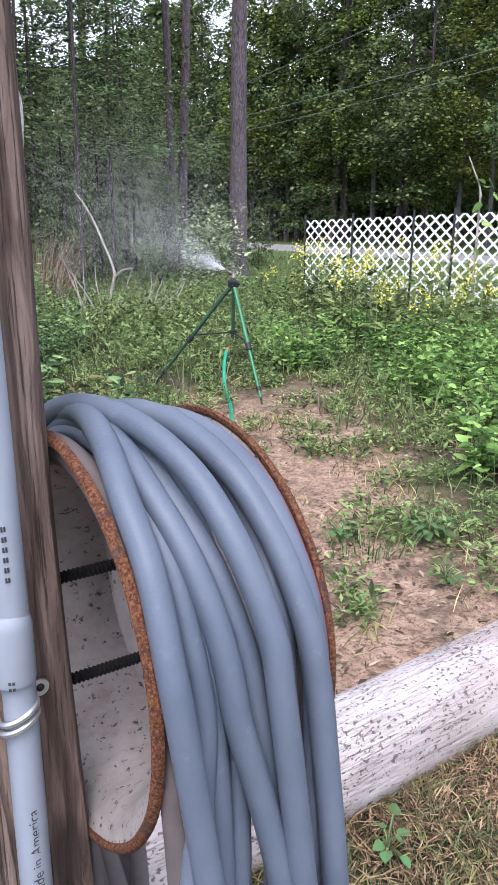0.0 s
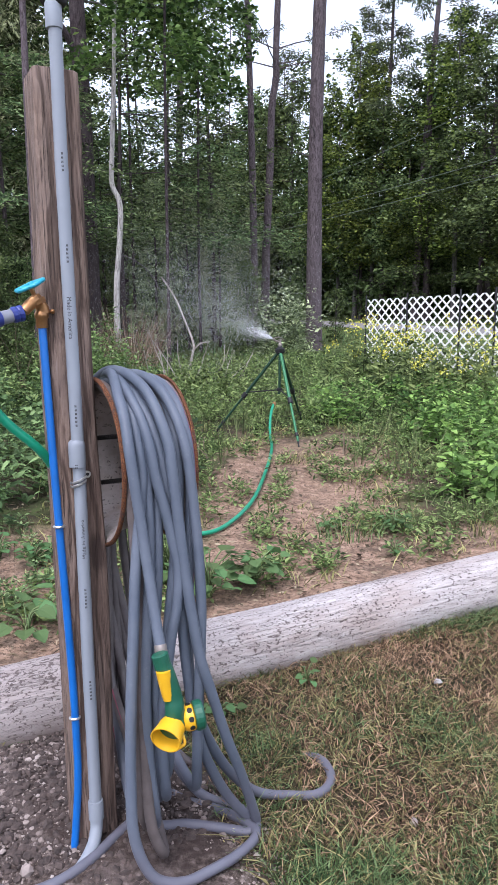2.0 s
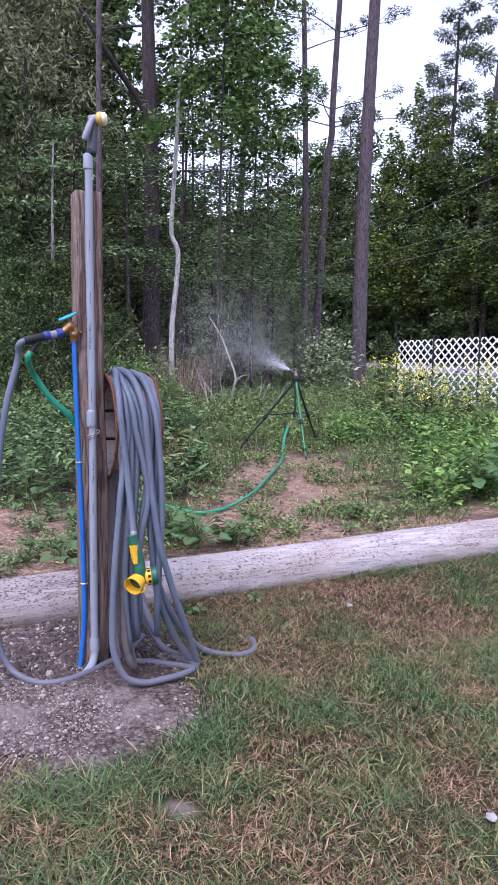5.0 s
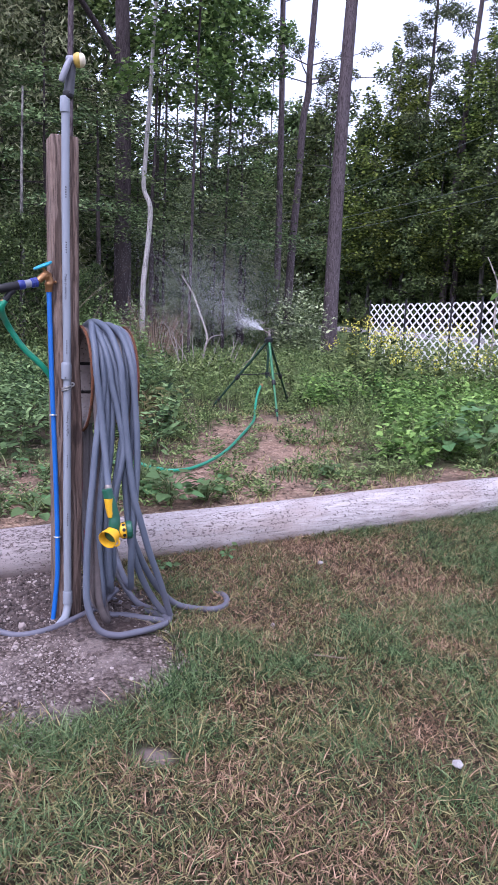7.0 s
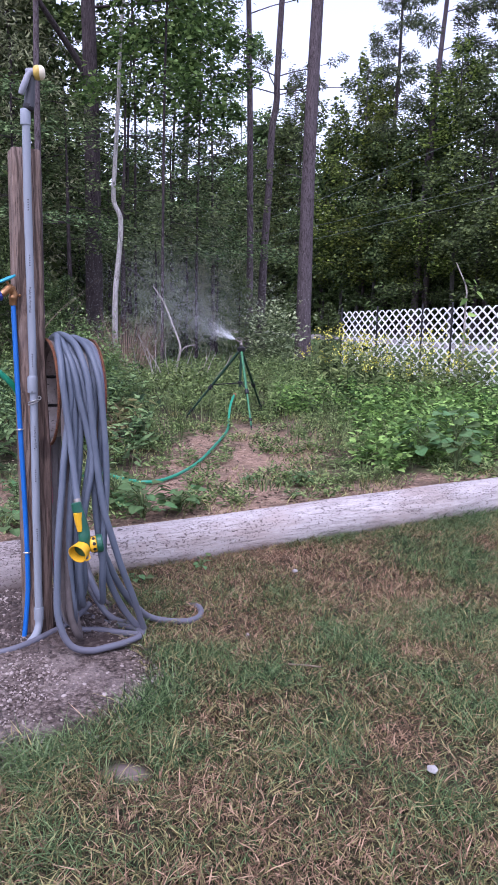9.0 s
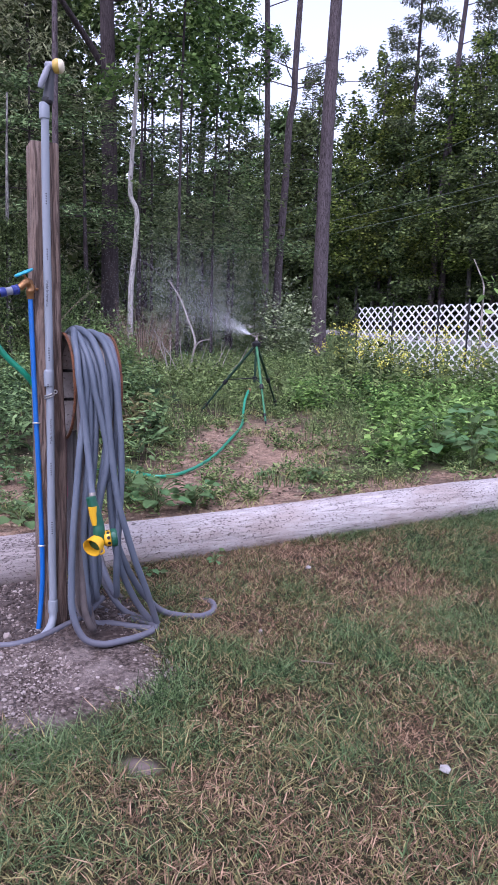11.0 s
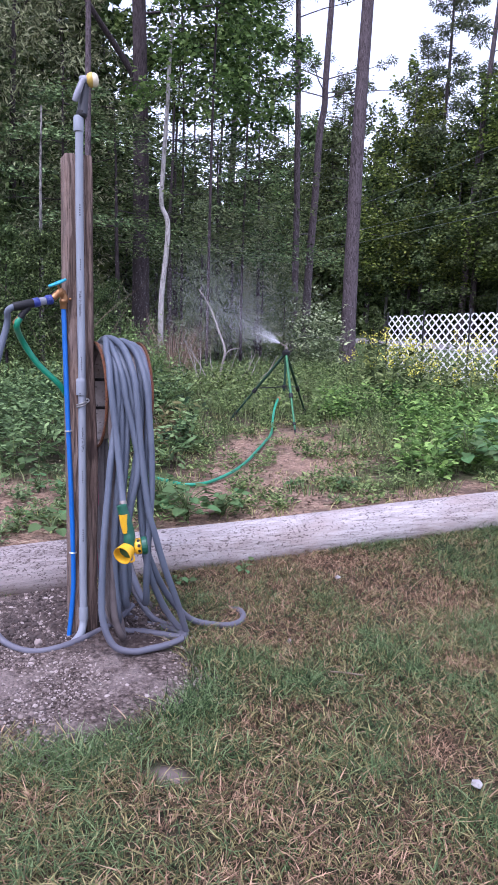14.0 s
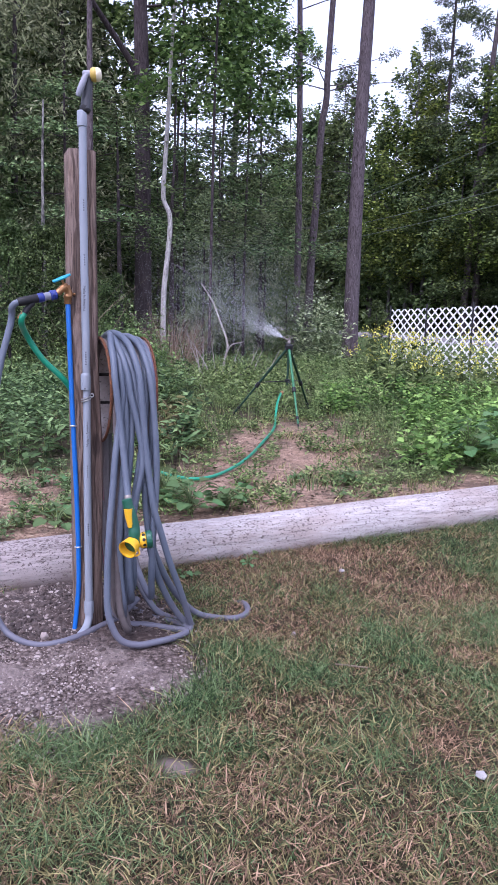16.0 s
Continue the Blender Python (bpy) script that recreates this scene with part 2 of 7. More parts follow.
def rust():
    k = Nodes("orange_rust")
    v = k.coords("Object")
    n1 = k.noise(v, 330.0, 5, 0.8)
    n2 = k.noise(v, 45.0, 5, 0.7)
    col = k.ramp(n1, [(0.34, (0.022, 0.012, 0.011)), (0.46, (0.085, 0.032, 0.018)), (0.56, (0.20, 0.078, 0.030)), (0.68, (0.27, 0.15, 0.085)), (0.76, (0.36, 0.31, 0.27))])
    col = k.mix(k.math('MULTIPLY', k.step(n2, 0.54, 0.64), 0.6), col, (0.055, 0.040, 0.040))
    k.bump(n1, 0.8, 0.003)
    return k.done(col, 0.85, 0.1, 0.3)


def hose_rubber():
    k = Nodes("grey_hose_rubber")
    v = k.coords("Object")
    n1 = k.noise(v, 8.0, 4)
    n2 = k.noise(v, 55.0, 4, 0.7)
    col = k.ramp(n1, [(0.3, (0.078, 0.097, 0.132)), (0.7, (0.115, 0.135, 0.175))])
    col = k.mix(k.math('MULTIPLY', k.step(n2, 0.58, 0.75), 0.30), col, (0.19, 0.205, 0.235))
    zz = k.n.new("ShaderNodeSeparateXYZ")
    k.l.new(k.position(), zz.inputs[0])
    dusty = k.math('ADD', zz.outputs["Z"], k.math('MULTIPLY', n1, 0.25))
    col = k.mix(k.math('MULTIPLY', k.math('SUBTRACT', 1.0, k.step(dusty, 0.12, 0.38)), 0.40), col, (0.145, 0.112, 0.128))
    # browner on the lower runs that hang at the back of the coil
    far = k.step(k.math('SUBTRACT', k.dot(k.position(), (-0.454, 0.891, 0)), 0.575), 0.02, 0.10)
    browned = k.math('MULTIPLY', far, k.math('SUBTRACT', 1.0, k.step(k.math('ADD', zz.outputs["Z"], k.math('MULTIPLY', n2, 0.2)), 0.70, 0.92)))
    col = k.mix(k.math('MULTIPLY', browned, 0.75), col, k.mix(n2, (0.085, 0.066, 0.058), (0.19, 0.155, 0.140)))
    weave, _ = k.voronoi(v, 420.0)
    k.bump(k.math('ADD', n2, k.math('MULTIPLY', weave, 0.8)), 0.16, 0.001)
    return k.done(col, 0.52, 0, 0.4)


def ground_material():
    k = Nodes("yard_ground")
    p = k.position()
    across = k.math('SUBTRACT', k.dot(p, (-0.438, 0.899, 0)), 0.130)
    wob = k.noise(p, 2.6, 5, 0.65)
    # lawn thatch
    th = k.noise(p, 34.0, 6, 0.75)
    lawn = k.ramp(th, [(0.34, (0.012, 0.010, 0.006)), (0.5, (0.040, 0.033, 0.019)), (0.68, (0.105, 0.080, 0.049))])
    gpatch = k.noise(p, 1.9, 4, 0.6)
    lawn = k.mix(k.math('MULTIPLY', k.step(gpatch, 0.42, 0.62), 0.4), lawn, (0.030, 0.040, 0.018))
    dx, dy = k.math('SUBTRACT', k.dot(p, (1, 0, 0)), 0.6), k.math('SUBTRACT', k.dot(p, (0, 1, 0)), 0.6)
    out = k.math('SQRT', k.math('ADD', k.math('MULTIPLY', dx, dx), k.math('MULTIPLY', dy, dy)))
    turf = k.ramp(th, [(0.34, (0.034, 0.030, 0.015)), (0.5, (0.072, 0.063, 0.031)), (0.68, (0.120, 0.094, 0.053))])
    turf = k.mix(k.math('MULTIPLY', k.step(gpatch, 0.40, 0.62), 0.6), turf, (0.044, 0.055, 0.024))
    lawn = k.mix(k.step(k.math('ADD', out, k.math('MULTIPLY', wob, 0.6)), 1.55, 2.25), lawn, turf)
    # a small bare patch
    bx, by = k.math('SUBTRACT', k.dot(p, (1, 0, 0)), 0.33), k.math('MULTIPLY', k.math('ADD', k.dot(p, (0, 1, 0)), 0.23), 1.4)
    spot = k.math('ADD', k.math('SQRT', k.math('ADD', k.math('MULTIPLY', bx, bx), k.math('MULTIPLY', by, by))), k.math('MULTIPLY', th, 0.05))
    lawn = k.mix(k.math('SUBTRACT', 1.0, k.step(spot, 0.055, 0.10)), lawn, k.mix(th, (0.10, 0.075, 0.066), (0.30, 0.24, 0.225)))
    # gravelly soil round the post
    gn = k.noise(p, 60.0, 5, 0.7)
    grit = k.ramp(gn, [(0.36, (0.028, 0.021, 0.018)), (0.5, (0.102, 0.078, 0.068)), (0.68, (0.27, 0.222, 0.200))])
    damp = k.noise(p, 4.0, 4, 0.6)
    grit = k.mix(k.math('MULTIPLY', k.step(damp, 0.47, 0.58), 0.55), grit, (0.25, 0.206, 0.190))
    # darker ellipse between the post foot and the log, ragged at its edge
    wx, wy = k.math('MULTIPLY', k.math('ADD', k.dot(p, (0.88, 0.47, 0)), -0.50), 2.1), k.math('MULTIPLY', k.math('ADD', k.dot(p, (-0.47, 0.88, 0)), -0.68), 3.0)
    dark_patch = k.math('SQRT', k.math('ADD', k.math('MULTIPLY', wx, wx), k.math('MULTIPLY', wy, wy)))
    dark_patch = k.math('ADD', dark_patch, k.math('MULTIPLY', k.math('SUBTRACT', k.noise(p, 7.0, 5, 0.7), 0.5), 1.4))
    grit = k.mix(k.math('MULTIPLY', k.math('SUBTRACT', 1.0, k.step(dark_patch, 0.85, 1.35)), 0.85), grit, (0.050, 0.036, 0.032))
    ex = k.math('MULTIPLY', k.math('ADD', k.dot(p, (0.95, 0.31, 0)), 0.20), 1.46)
    ey = k.math('MULTIPLY', k.math('ADD', k.dot(p, (-0.31, 0.95, 0)), -0.47), 1.48)
    rr = k.math('SQRT', k.math('ADD', k.math('MULTIPLY', ex, ex), k.math('MULTIPLY', ey, ey)))
    rr = k.math('ADD', rr, k.math('MULTIPLY', k.math('SUBTRACT', wob, 0.5), 0.7))
    front = k.mix(k.step(rr, 0.82, 1.02), grit, lawn)
    # bare sandy soil behind the log, with litter
    sn = k.noise(p, 22.0, 6, 0.7)
    sand = k.ramp(sn, [(0.28, (0.120, 0.076, 0.053)), (0.48, (0.310, 0.206, 0.146)), (0.75, (0.51, 0.365, 0.272))])
    lit = k.noise(p, 75.0, 4, 0.8)
    sand = k.mix(k.math('MULTIPLY', k.step(lit, 0.50, 0.60), 0.8), sand, (0.07, 0.048, 0.037))
    sand = k.mix(k.math('MULTIPLY', k.step(k.noise(p, 3.1, 5, 0.7), 0.49, 0.62), 0.65), sand, (0.095, 0.070, 0.052))
    humus = k.ramp(sn, [(0.3, (0.018, 0.015, 0.010)), (0.7, (0.070, 0.055, 0.035))])
    px = k.dot(p, (1, 0, 0))
    py = k.dot(p, (0, 1, 0))
    mid = k.math('ABSOLUTE', k.math('SUBTRACT', px, k.math('ADD', 0.35, k.math('MULTIPLY', py, 0.07))))
    mid = k.math('ADD', mid, k.math('MULTIPLY', k.math('SUBTRACT', wob, 0.5), 0.9))
    path = k.math('SUBTRACT', 1.0, k.step(mid, 0.35, 0.75))
    path = k.math('MULTIPLY', path, k.math('SUBTRACT', 1.0, k.step(k.math('ADD', py, k.math('MULTIPLY', wob, 1.2)), 4.6, 6.0)))
    wide = k.math('MULTIPLY', k.math('SUBTRACT', 1.0, k.step(px, -0.6, -0.1)), 0.9)
    strip = k.math('SUBTRACT', 1.0, k.step(k.math('SUBTRACT', k.math('ADD', across, k.math('MULTIPLY', wob, 0.5)), wide), 1.65, 2.0))
    bare = k.math('MAXIMUM', path, strip)
    gg = k.noise(p, 6.0, 6, 0.75)
    green = k.ramp(gg, [(0.3, (0.03, 0.045, 0.018)), (0.6, (0.075, 0.10, 0.035)), (0.8, (0.13, 0.14, 0.06))])
    back = k.mix(bare, k.mix(k.step(wob, 0.45, 0.6), humus, green), sand)
    verge = k.math('MULTIPLY', k.step(py, 8.0, 14.0), 1.0)
    back = k.mix(verge, back, k.mix(0.5, green, (0.10, 0.13, 0.04)))
    col = k.mix(k.step(across, 0.93, 1.0), front, back)
    h = k.math('ADD', k.math('MULTIPLY', gn, 0.9), sn)
    k.bump(h, 0.9, 0.016)
    return k.done(col, 0.95, 0, 0.15)


M_POST, M_LOG, M_RIM, M_RUST, M_HOSE, M_GROUND = post_wood(), log_wood(), rim_steel(), rust(), hose_rubber(), ground_material()
# browner hose colour for two of the inner loops
M_HOSEBROWN = plain("brown_hose_rubber", (0.105, 0.088, 0.086), 0.7, spec=0.25, vary=0.3, scale=14, dirt=(0.060, 0.046, 0.042))
M_PINE = bark("pine_bark", (0.024, 0.018, 0.020), (0.078, 0.061, 0.067), (0.165, 0.137, 0.150), 13, 3.4)
M_DARKBARK = bark("dark_bark", (0.014, 0.010, 0.011), (0.050, 0.039, 0.042), (0.100, 0.080, 0.085), 12, 2.4)
M_GREYBARK = bark("grey_bark", (0.035, 0.032, 0.032), (0.09, 0.083, 0.083), (0.16, 0.148, 0.148))
M_LICHENBARK = bark("lichened_bark", (0.022, 0.020, 0.018), (0.10, 0.095, 0.088), (0.34, 0.33, 0.31), 6, 2.2)
M_PALEBARK = bark("pale_bare_bark", (0.19, 0.175, 0.165), (0.37, 0.35, 0.335), (0.56, 0.53, 0.51), 12, 3)
M_PVC = plain("grey_pvc", (0.240, 0.265, 0.305), 0.5, spec=0.3, vary=0.03, scale=30, dirt=(0.23, 0.248, 0.275))
M_PRINT = plain("black_print", (0.03, 0.03, 0.035), 0.6)
M_BLUE = plain("blue_pex", (0.006, 0.115, 0.42), 0.38, vary=0.08)
M_ZINC = plain("galvanised_steel", (0.60, 0.60, 0.60), 0.35, 0.85, vary=0.15, scale=60)
M_BRASS = plain("aged_brass", (0.36, 0.19, 0.085), 0.40, 0.8, vary=0.25, scale=40, dirt=(0.16, 0.10, 0.06))
M_TEAL = plain("teal_painted_handle", (0.02, 0.30, 0.42), 0.4)
M_BLACK = plain("black_plastic", (0.014, 0.014, 0.016), 0.55, spec=0.3)
M_BOLT = plain("blackened_steel", (0.011, 0.010, 0.010), 0.85, spec=0.15)
M_SOILCRUMB = plain("soil_crumb", (0.17, 0.118, 0.088), 0.95, vary=0.6, scale=60)
M_BLUEPLASTIC = plain("dark_blue_plastic", (0.02, 0.035, 0.20), 0.4)
M_GREYPLASTIC = plain("grey_plastic", (0.22, 0.23, 0.27), 0.45)
M_DARKGREY = plain("dark_grey_plastic", (0.042, 0.044, 0.052), 0.55)
M_DULLMETAL = plain("dull_metal", (0.25, 0.22, 0.20), 0.5, 0.6)
M_YELLOW = plain("yellow_plastic", (0.72, 0.40, 0.012), 0.4, vary=0.05)
M_PALEYELLOW = plain("faded_yellow_plastic", (0.55, 0.38, 0.08), 0.45, vary=0.08)
M_CREAM = plain("cream_face_plastic", (0.75, 0.68, 0.50), 0.45, vary=0.05)
M_GREENPLASTIC = plain("dark_green_plastic", (0.008, 0.085, 0.05), 0.42)
M_GREENHOSE = plain("green_garden_hose", (0.008, 0.235, 0.130), 0.32, vary=0.1)
# darker copy of the leg green, with shade put into its colour
M_LEGSHADE = plain("shaded_green_tube", (0.008, 0.040, 0.020), 0.4, 0.2, vary=0.25, scale=15)
M_LEGGREEN = plain("green_painted_tube", (0.018, 0.125, 0.048), 0.35, 0.2, vary=0.2, scale=15)
M_WHITE = plain("white_vinyl", (0.80, 0.80, 0.80), 0.5, vary=0.04, scale=6, dirt=(0.66, 0.66, 0.62))
M_ASPHALT = plain("road_asphalt", (0.20, 0.19, 0.19), 0.9, vary=0.2, scale=3, bump=0.2)
M_STRAWTWIG = plain("dry_stalk", (0.20, 0.155, 0.11), 0.9, vary=0.3, scale=30)
M_PALESTONE = plain("pale_stone", (0.36, 0.345, 0.34), 0.8, vary=0.3, scale=40)
M_STONE = plain("pebble_stone", (0.27, 0.225, 0.205), 0.85, vary=0.4, scale=9, bump=0.2)
M_RUBBER_RED = plain("red_stripe", (0.24, 0.055, 0.085), 0.6)
M_CABLE = plain("line_cable", (0.13, 0.16, 0.125), 0.6)
M_TWIG = plain("dry_twig_bark", (0.31, 0.28, 0.25), 0.9, vary=0.5, scale=14)
M_WATER = leaf_material("water_droplets", (0.85, 0.87, 0.9), (0.9, 0.92, 0.95), (0.95, 0.96, 0.98), 0.2, 0.5)

L_FOREST = leaf_material("forest_leaves", (0.03, 0.053, 0.021), (0.077, 0.119, 0.042), (0.155, 0.204, 0.076))
L_BRIGHT = leaf_material("bright_tree_leaves", (0.026, 0.05, 0.013), (0.091, 0.13, 0.025), (0.202, 0.241, 0.054))
L_DULL = leaf_material("narrow_dull_leaves", (0.095, 0.131, 0.06), (0.249, 0.298, 0.154), (0.444, 0.481, 0.284))
L_HEMLOCK = leaf_material("shaded_bough_leaves", (0.037, 0.064, 0.026), (0.098, 0.15, 0.062), (0.199, 0.26, 0.113))
L_MAPLE = leaf_material("high_crown_leaves", (0.043, 0.088, 0.027), (0.099, 0.174, 0.047), (0.186, 0.263, 0.082))
L_NEEDLE = leaf_material("pine_needles", (0.036, 0.056, 0.026), (0.082, 0.108, 0.050), (0.145, 0.170, 0.085))
L_WEED = leaf_material("weed_leaves", (0.053, 0.102, 0.033), (0.138, 0.224, 0.074), (0.26, 0.351, 0.132), 0.6, 0.35)
L_BROAD = leaf_material("broad_weed_leaves", (0.045, 0.097, 0.025), (0.131, 0.217, 0.051), (0.258, 0.351, 0.098), 0.55, 0.36)
L_BED = leaf_material("bed_weed_leaves", (0.026, 0.062, 0.025), (0.088, 0.168, 0.063), (0.205, 0.312, 0.130), 0.55, 0.3)
L_GRASS = leaf_material("lawn_blades", (0.067, 0.066, 0.026), (0.192, 0.173, 0.069), (0.324, 0.286, 0.136), 0.6, 0.3)
L_GRASSGREEN = leaf_material("green_lawn_blades", (0.036, 0.083, 0.03), (0.102, 0.18, 0.068), (0.196, 0.282, 0.127), 0.55, 0.3)
L_STRAW = leaf_material("dead_straw_blades", (0.113, 0.065, 0.039), (0.265, 0.167, 0.106), (0.41, 0.283, 0.186), 0.8, 0.2)
L_DRY = leaf_material("tan_dry_grass", (0.20, 0.14, 0.09), (0.34, 0.25, 0.17), (0.46, 0.37, 0.27), 0.8, 0.2)
L_LITTER = leaf_material("dry_litter", (0.05, 0.033, 0.024), (0.12, 0.083, 0.058), (0.26, 0.20, 0.145), 0.85, 0.1)
L_WITHER = leaf_material("withered_leaves", (0.050, 0.052, 0.022), (0.165, 0.130, 0.060), (0.26, 0.27, 0.115), 0.7, 0.2)
L_FLOWER = leaf_material("yellow_petals", (0.48, 0.40, 0.03), (0.60, 0.50, 0.07), (0.70, 0.62, 0.18), 0.6, 0.3)
L_STALK = leaf_material("green_stalks", (0.085, 0.125, 0.05), (0.15, 0.205, 0.085), (0.23, 0.29, 0.135), 0.6, 0.3)


# ---- geometry helpers ----
def obj_from_bm(name, bm, material, smooth=True):
    me = bpy.data.meshes.new(name)
    bmesh.ops.recalc_face_normals(bm, faces=bm.faces)
    if smooth:
        for e in bm.edges:
            e.smooth = e.calc_face_angle(0.0) < 0.9
    bm.to_mesh(me)
    bm.free()
    if smooth:
        me.polygons.foreach_set("use_smooth", [True] * len(me.polygons))
    for mt in material if isinstance(material, (list, tuple)) else [material]:
        me.materials.append(mt)
    return new(name, me)


def part(name, bm, material, parent, label="", smooth=True):
    ob = obj_from_bm(name, bm, material, smooth)
    ob.parent = parent
    if label:
        tagged(ob, label)
    return ob


def thing(name, label, category, group="", kind="", place=None):
    ob = new(name)
    ob.empty_display_size = 0.05
    if place is not None:
        ob.matrix_world = place
    return tagged(ob, label, category, group, kind)


def smooth_path(pts, per=8, closed=False):
    """Catmull-Rom points through pts."""
    p = [Vector(q) for q in pts]
    n = len(p)
    out = []
    for i in range(n if closed else n - 1):
        if closed:
            a, b, c, d = p[i - 1], p[i], p[(i + 1) % n], p[(i + 2) % n]
        else:
            a, b, c, d = p[max(i - 1, 0)], p[i], p[i + 1], p[min(i + 2, n - 1)]
        for j in range(per):
            t = j / per
            out.append(0.5 * ((2 * b) + (c - a) * t + (2 * a - 5 * b + 4 * c - d) * t * t + (3 * b - a - 3 * c + d) * t ** 3))
    if not closed:
        out.append(p[-1])
    return out


def tube(pts, radius, sides=10, closed=False, bm=None, caps=True):
    """A round tube along points; radius is a number or a function of 0..1."""
    bm = bm or bmesh.new()
    n = len(pts)
    pts = [Vector(p) for p in pts]
    up = None
    rings = []
    for i, p in enumerate(pts):
        t = (pts[(i + 1) % n] - pts[i - 1]) if closed else (pts[min(i + 1, n - 1)] - pts[max(i - 1, 0)])
        t.normalize()
        if up is None:
            up = t.orthogonal().normalized()
        up = (up - t * up.dot(t))
        up = up.normalized() if up.length > 1e-6 else t.orthogonal().normalized()
        side = t.cross(up)
        r = radius(i / max(n - 1, 1)) if callable(radius) else radius
        rings.append([bm.verts.new(p + r * (math.cos(a) * up + math.sin(a) * side)) for a in (2 * math.pi * k / sides for k in range(sides))])
    for i in range(n if closed else n - 1):
        a, b = rings[i], rings[(i + 1) % n]
        for k in range(sides):
            bm.faces.new((a[k], a[(k + 1) % sides], b[(k + 1) % sides], b[k]))
    if caps and not closed:
        bm.faces.new(rings[0][::-1])
        bm.faces.new(rings[-1])
    return bm


def lathe(profile, sides=32, m=None, bm=None, closed=False):
    """Turn (radius, height) points about local z."""
    bm = bm or bmesh.new()
    m = m or Matrix()
    rings = [[bm.verts.new(m @ Vector((r * math.cos(a), r * math.sin(a), z))) for a in (2 * math.pi * k / sides for k in range(sides))] for r, z in profile]
    pairs = list(zip(rings, rings[1:])) + ([(rings[-1], rings[0])] if closed else [])
    for a, b in pairs:
        for k in range(sides):
            bm.faces.new((a[k], a[(k + 1) % sides], b[(k + 1) % sides], b[k]))
    if not closed:
        if profile[0][0] > 1e-5:
            bm.faces.new(rings[0][::-1])
        if profile[-1][0] > 1e-5:
            bm.faces.new(rings[-1])
    return bm


def box(size, m=None, bm=None, bevel=0.0, segments=2):
    tmp = bmesh.new()
    bmesh.ops.create_cube(tmp, size=1.0)
    for v in tmp.verts:
        v.co = Vector((v.co.x * size[0], v.co.y * size[1], v.co.z * size[2]))
    if bevel:
        bmesh.ops.bevel(tmp, geom=tmp.edges[:], offset=bevel, segments=segments, profile=0.5, affect='EDGES')
    if m is not None:
        bmesh.ops.transform(tmp, matrix=m, verts=tmp.verts)
    if bm is None:
        return tmp
    me = bpy.data.meshes.new("tmp")
    tmp.to_mesh(me)
    tmp.free()
    bm.from_mesh(me)
    bpy.data.meshes.remove(me)
    return bm


def axis_matrix(origin, direction):
    """A frame at origin with z along direction."""
    q = Vector(direction).to_track_quat('Z', 'Y')
    return Matrix.Translation(origin) @ q.to_matrix().to_4x4()


def fast_mesh(name, verts, faces, material, smooth=False):
    """Mesh from numpy arrays; faces is an (n, k) array."""
    me = bpy.data.meshes.new(name)
    nv, (nf, k) = len(verts), faces.shape
    me.vertices.add(nv)
    me.vertices.foreach_set("co", np.ascontiguousarray(verts, dtype=np.float32).ravel())
    me.loops.add(nf * k)
    me.loops.foreach_set("vertex_index", np.ascontiguousarray(faces, dtype=np.int32).ravel())
    me.polygons.add(nf)
    me.polygons.foreach_set("loop_start", np.arange(0, nf * k, k, dtype=np.int32))
    me.polygons.foreach_set("use_smooth", np.full(nf, smooth))
    me.update(calc_edges=True)
    me.materials.append(material)
    return me


def unit(v):
    return v / np.maximum(np.linalg.norm(v, axis=-1, keepdims=True), 1e-9)


def leaves(name, base, along, normal, length, width, material, fold=0.15, kind="diamond"):
    """Many leaves: base points, directions, upper sides, sizes. Diamond: one quad; broad: two folded quads."""
    along, normal = unit(along), unit(normal)
    side = unit(np.cross(along, normal))
    normal = np.cross(side, along)
    L, W = length[:, None], width[:, None]
    n = len(base)
    if kind == "diamond":
        v = np.stack([base, base + along * L * 0.45 + side * W * 0.5 + normal * W * fold,
                      base + along * L, base + along * L * 0.45 - side * W * 0.5 + normal * W * fold], 1)
        f = np.arange(n * 4).reshape(n, 4)
        return fast_mesh(name, v.reshape(-1, 3), f, material)
    drop = -normal * L * 0.16
    v = np.stack([base, base + along * L * 0.10 + side * W * 0.40 + normal * W * fold,
                  base + along * L * 0.42 + side * W * 0.50 + normal * W * fold * 0.8 + drop * 0.2,
                  base + along * L * 0.78 + side * W * 0.26 + normal * W * fold * 0.4 + drop * 0.6,
                  base + along * L + drop,
                  base + along * L * 0.78 - side * W * 0.26 + normal * W * fold * 0.4 + drop * 0.6,
                  base + along * L * 0.42 - side * W * 0.50 + normal * W * fold * 0.8 + drop * 0.2,
                  base + along * L * 0.10 - side * W * 0.40 + normal * W * fold,
                  base + along * L * 0.5 + drop * 0.25], 1)
    i = np.arange(n)[:, None] * 9
    f = np.concatenate([i + np.array([q]) for q in ((0, 1, 2, 8), (8, 2, 3, 4), (8, 4, 5, 6), (0, 8, 6, 7))], 0)
    return fast_mesh(name, v.reshape(-1, 3), f, material)


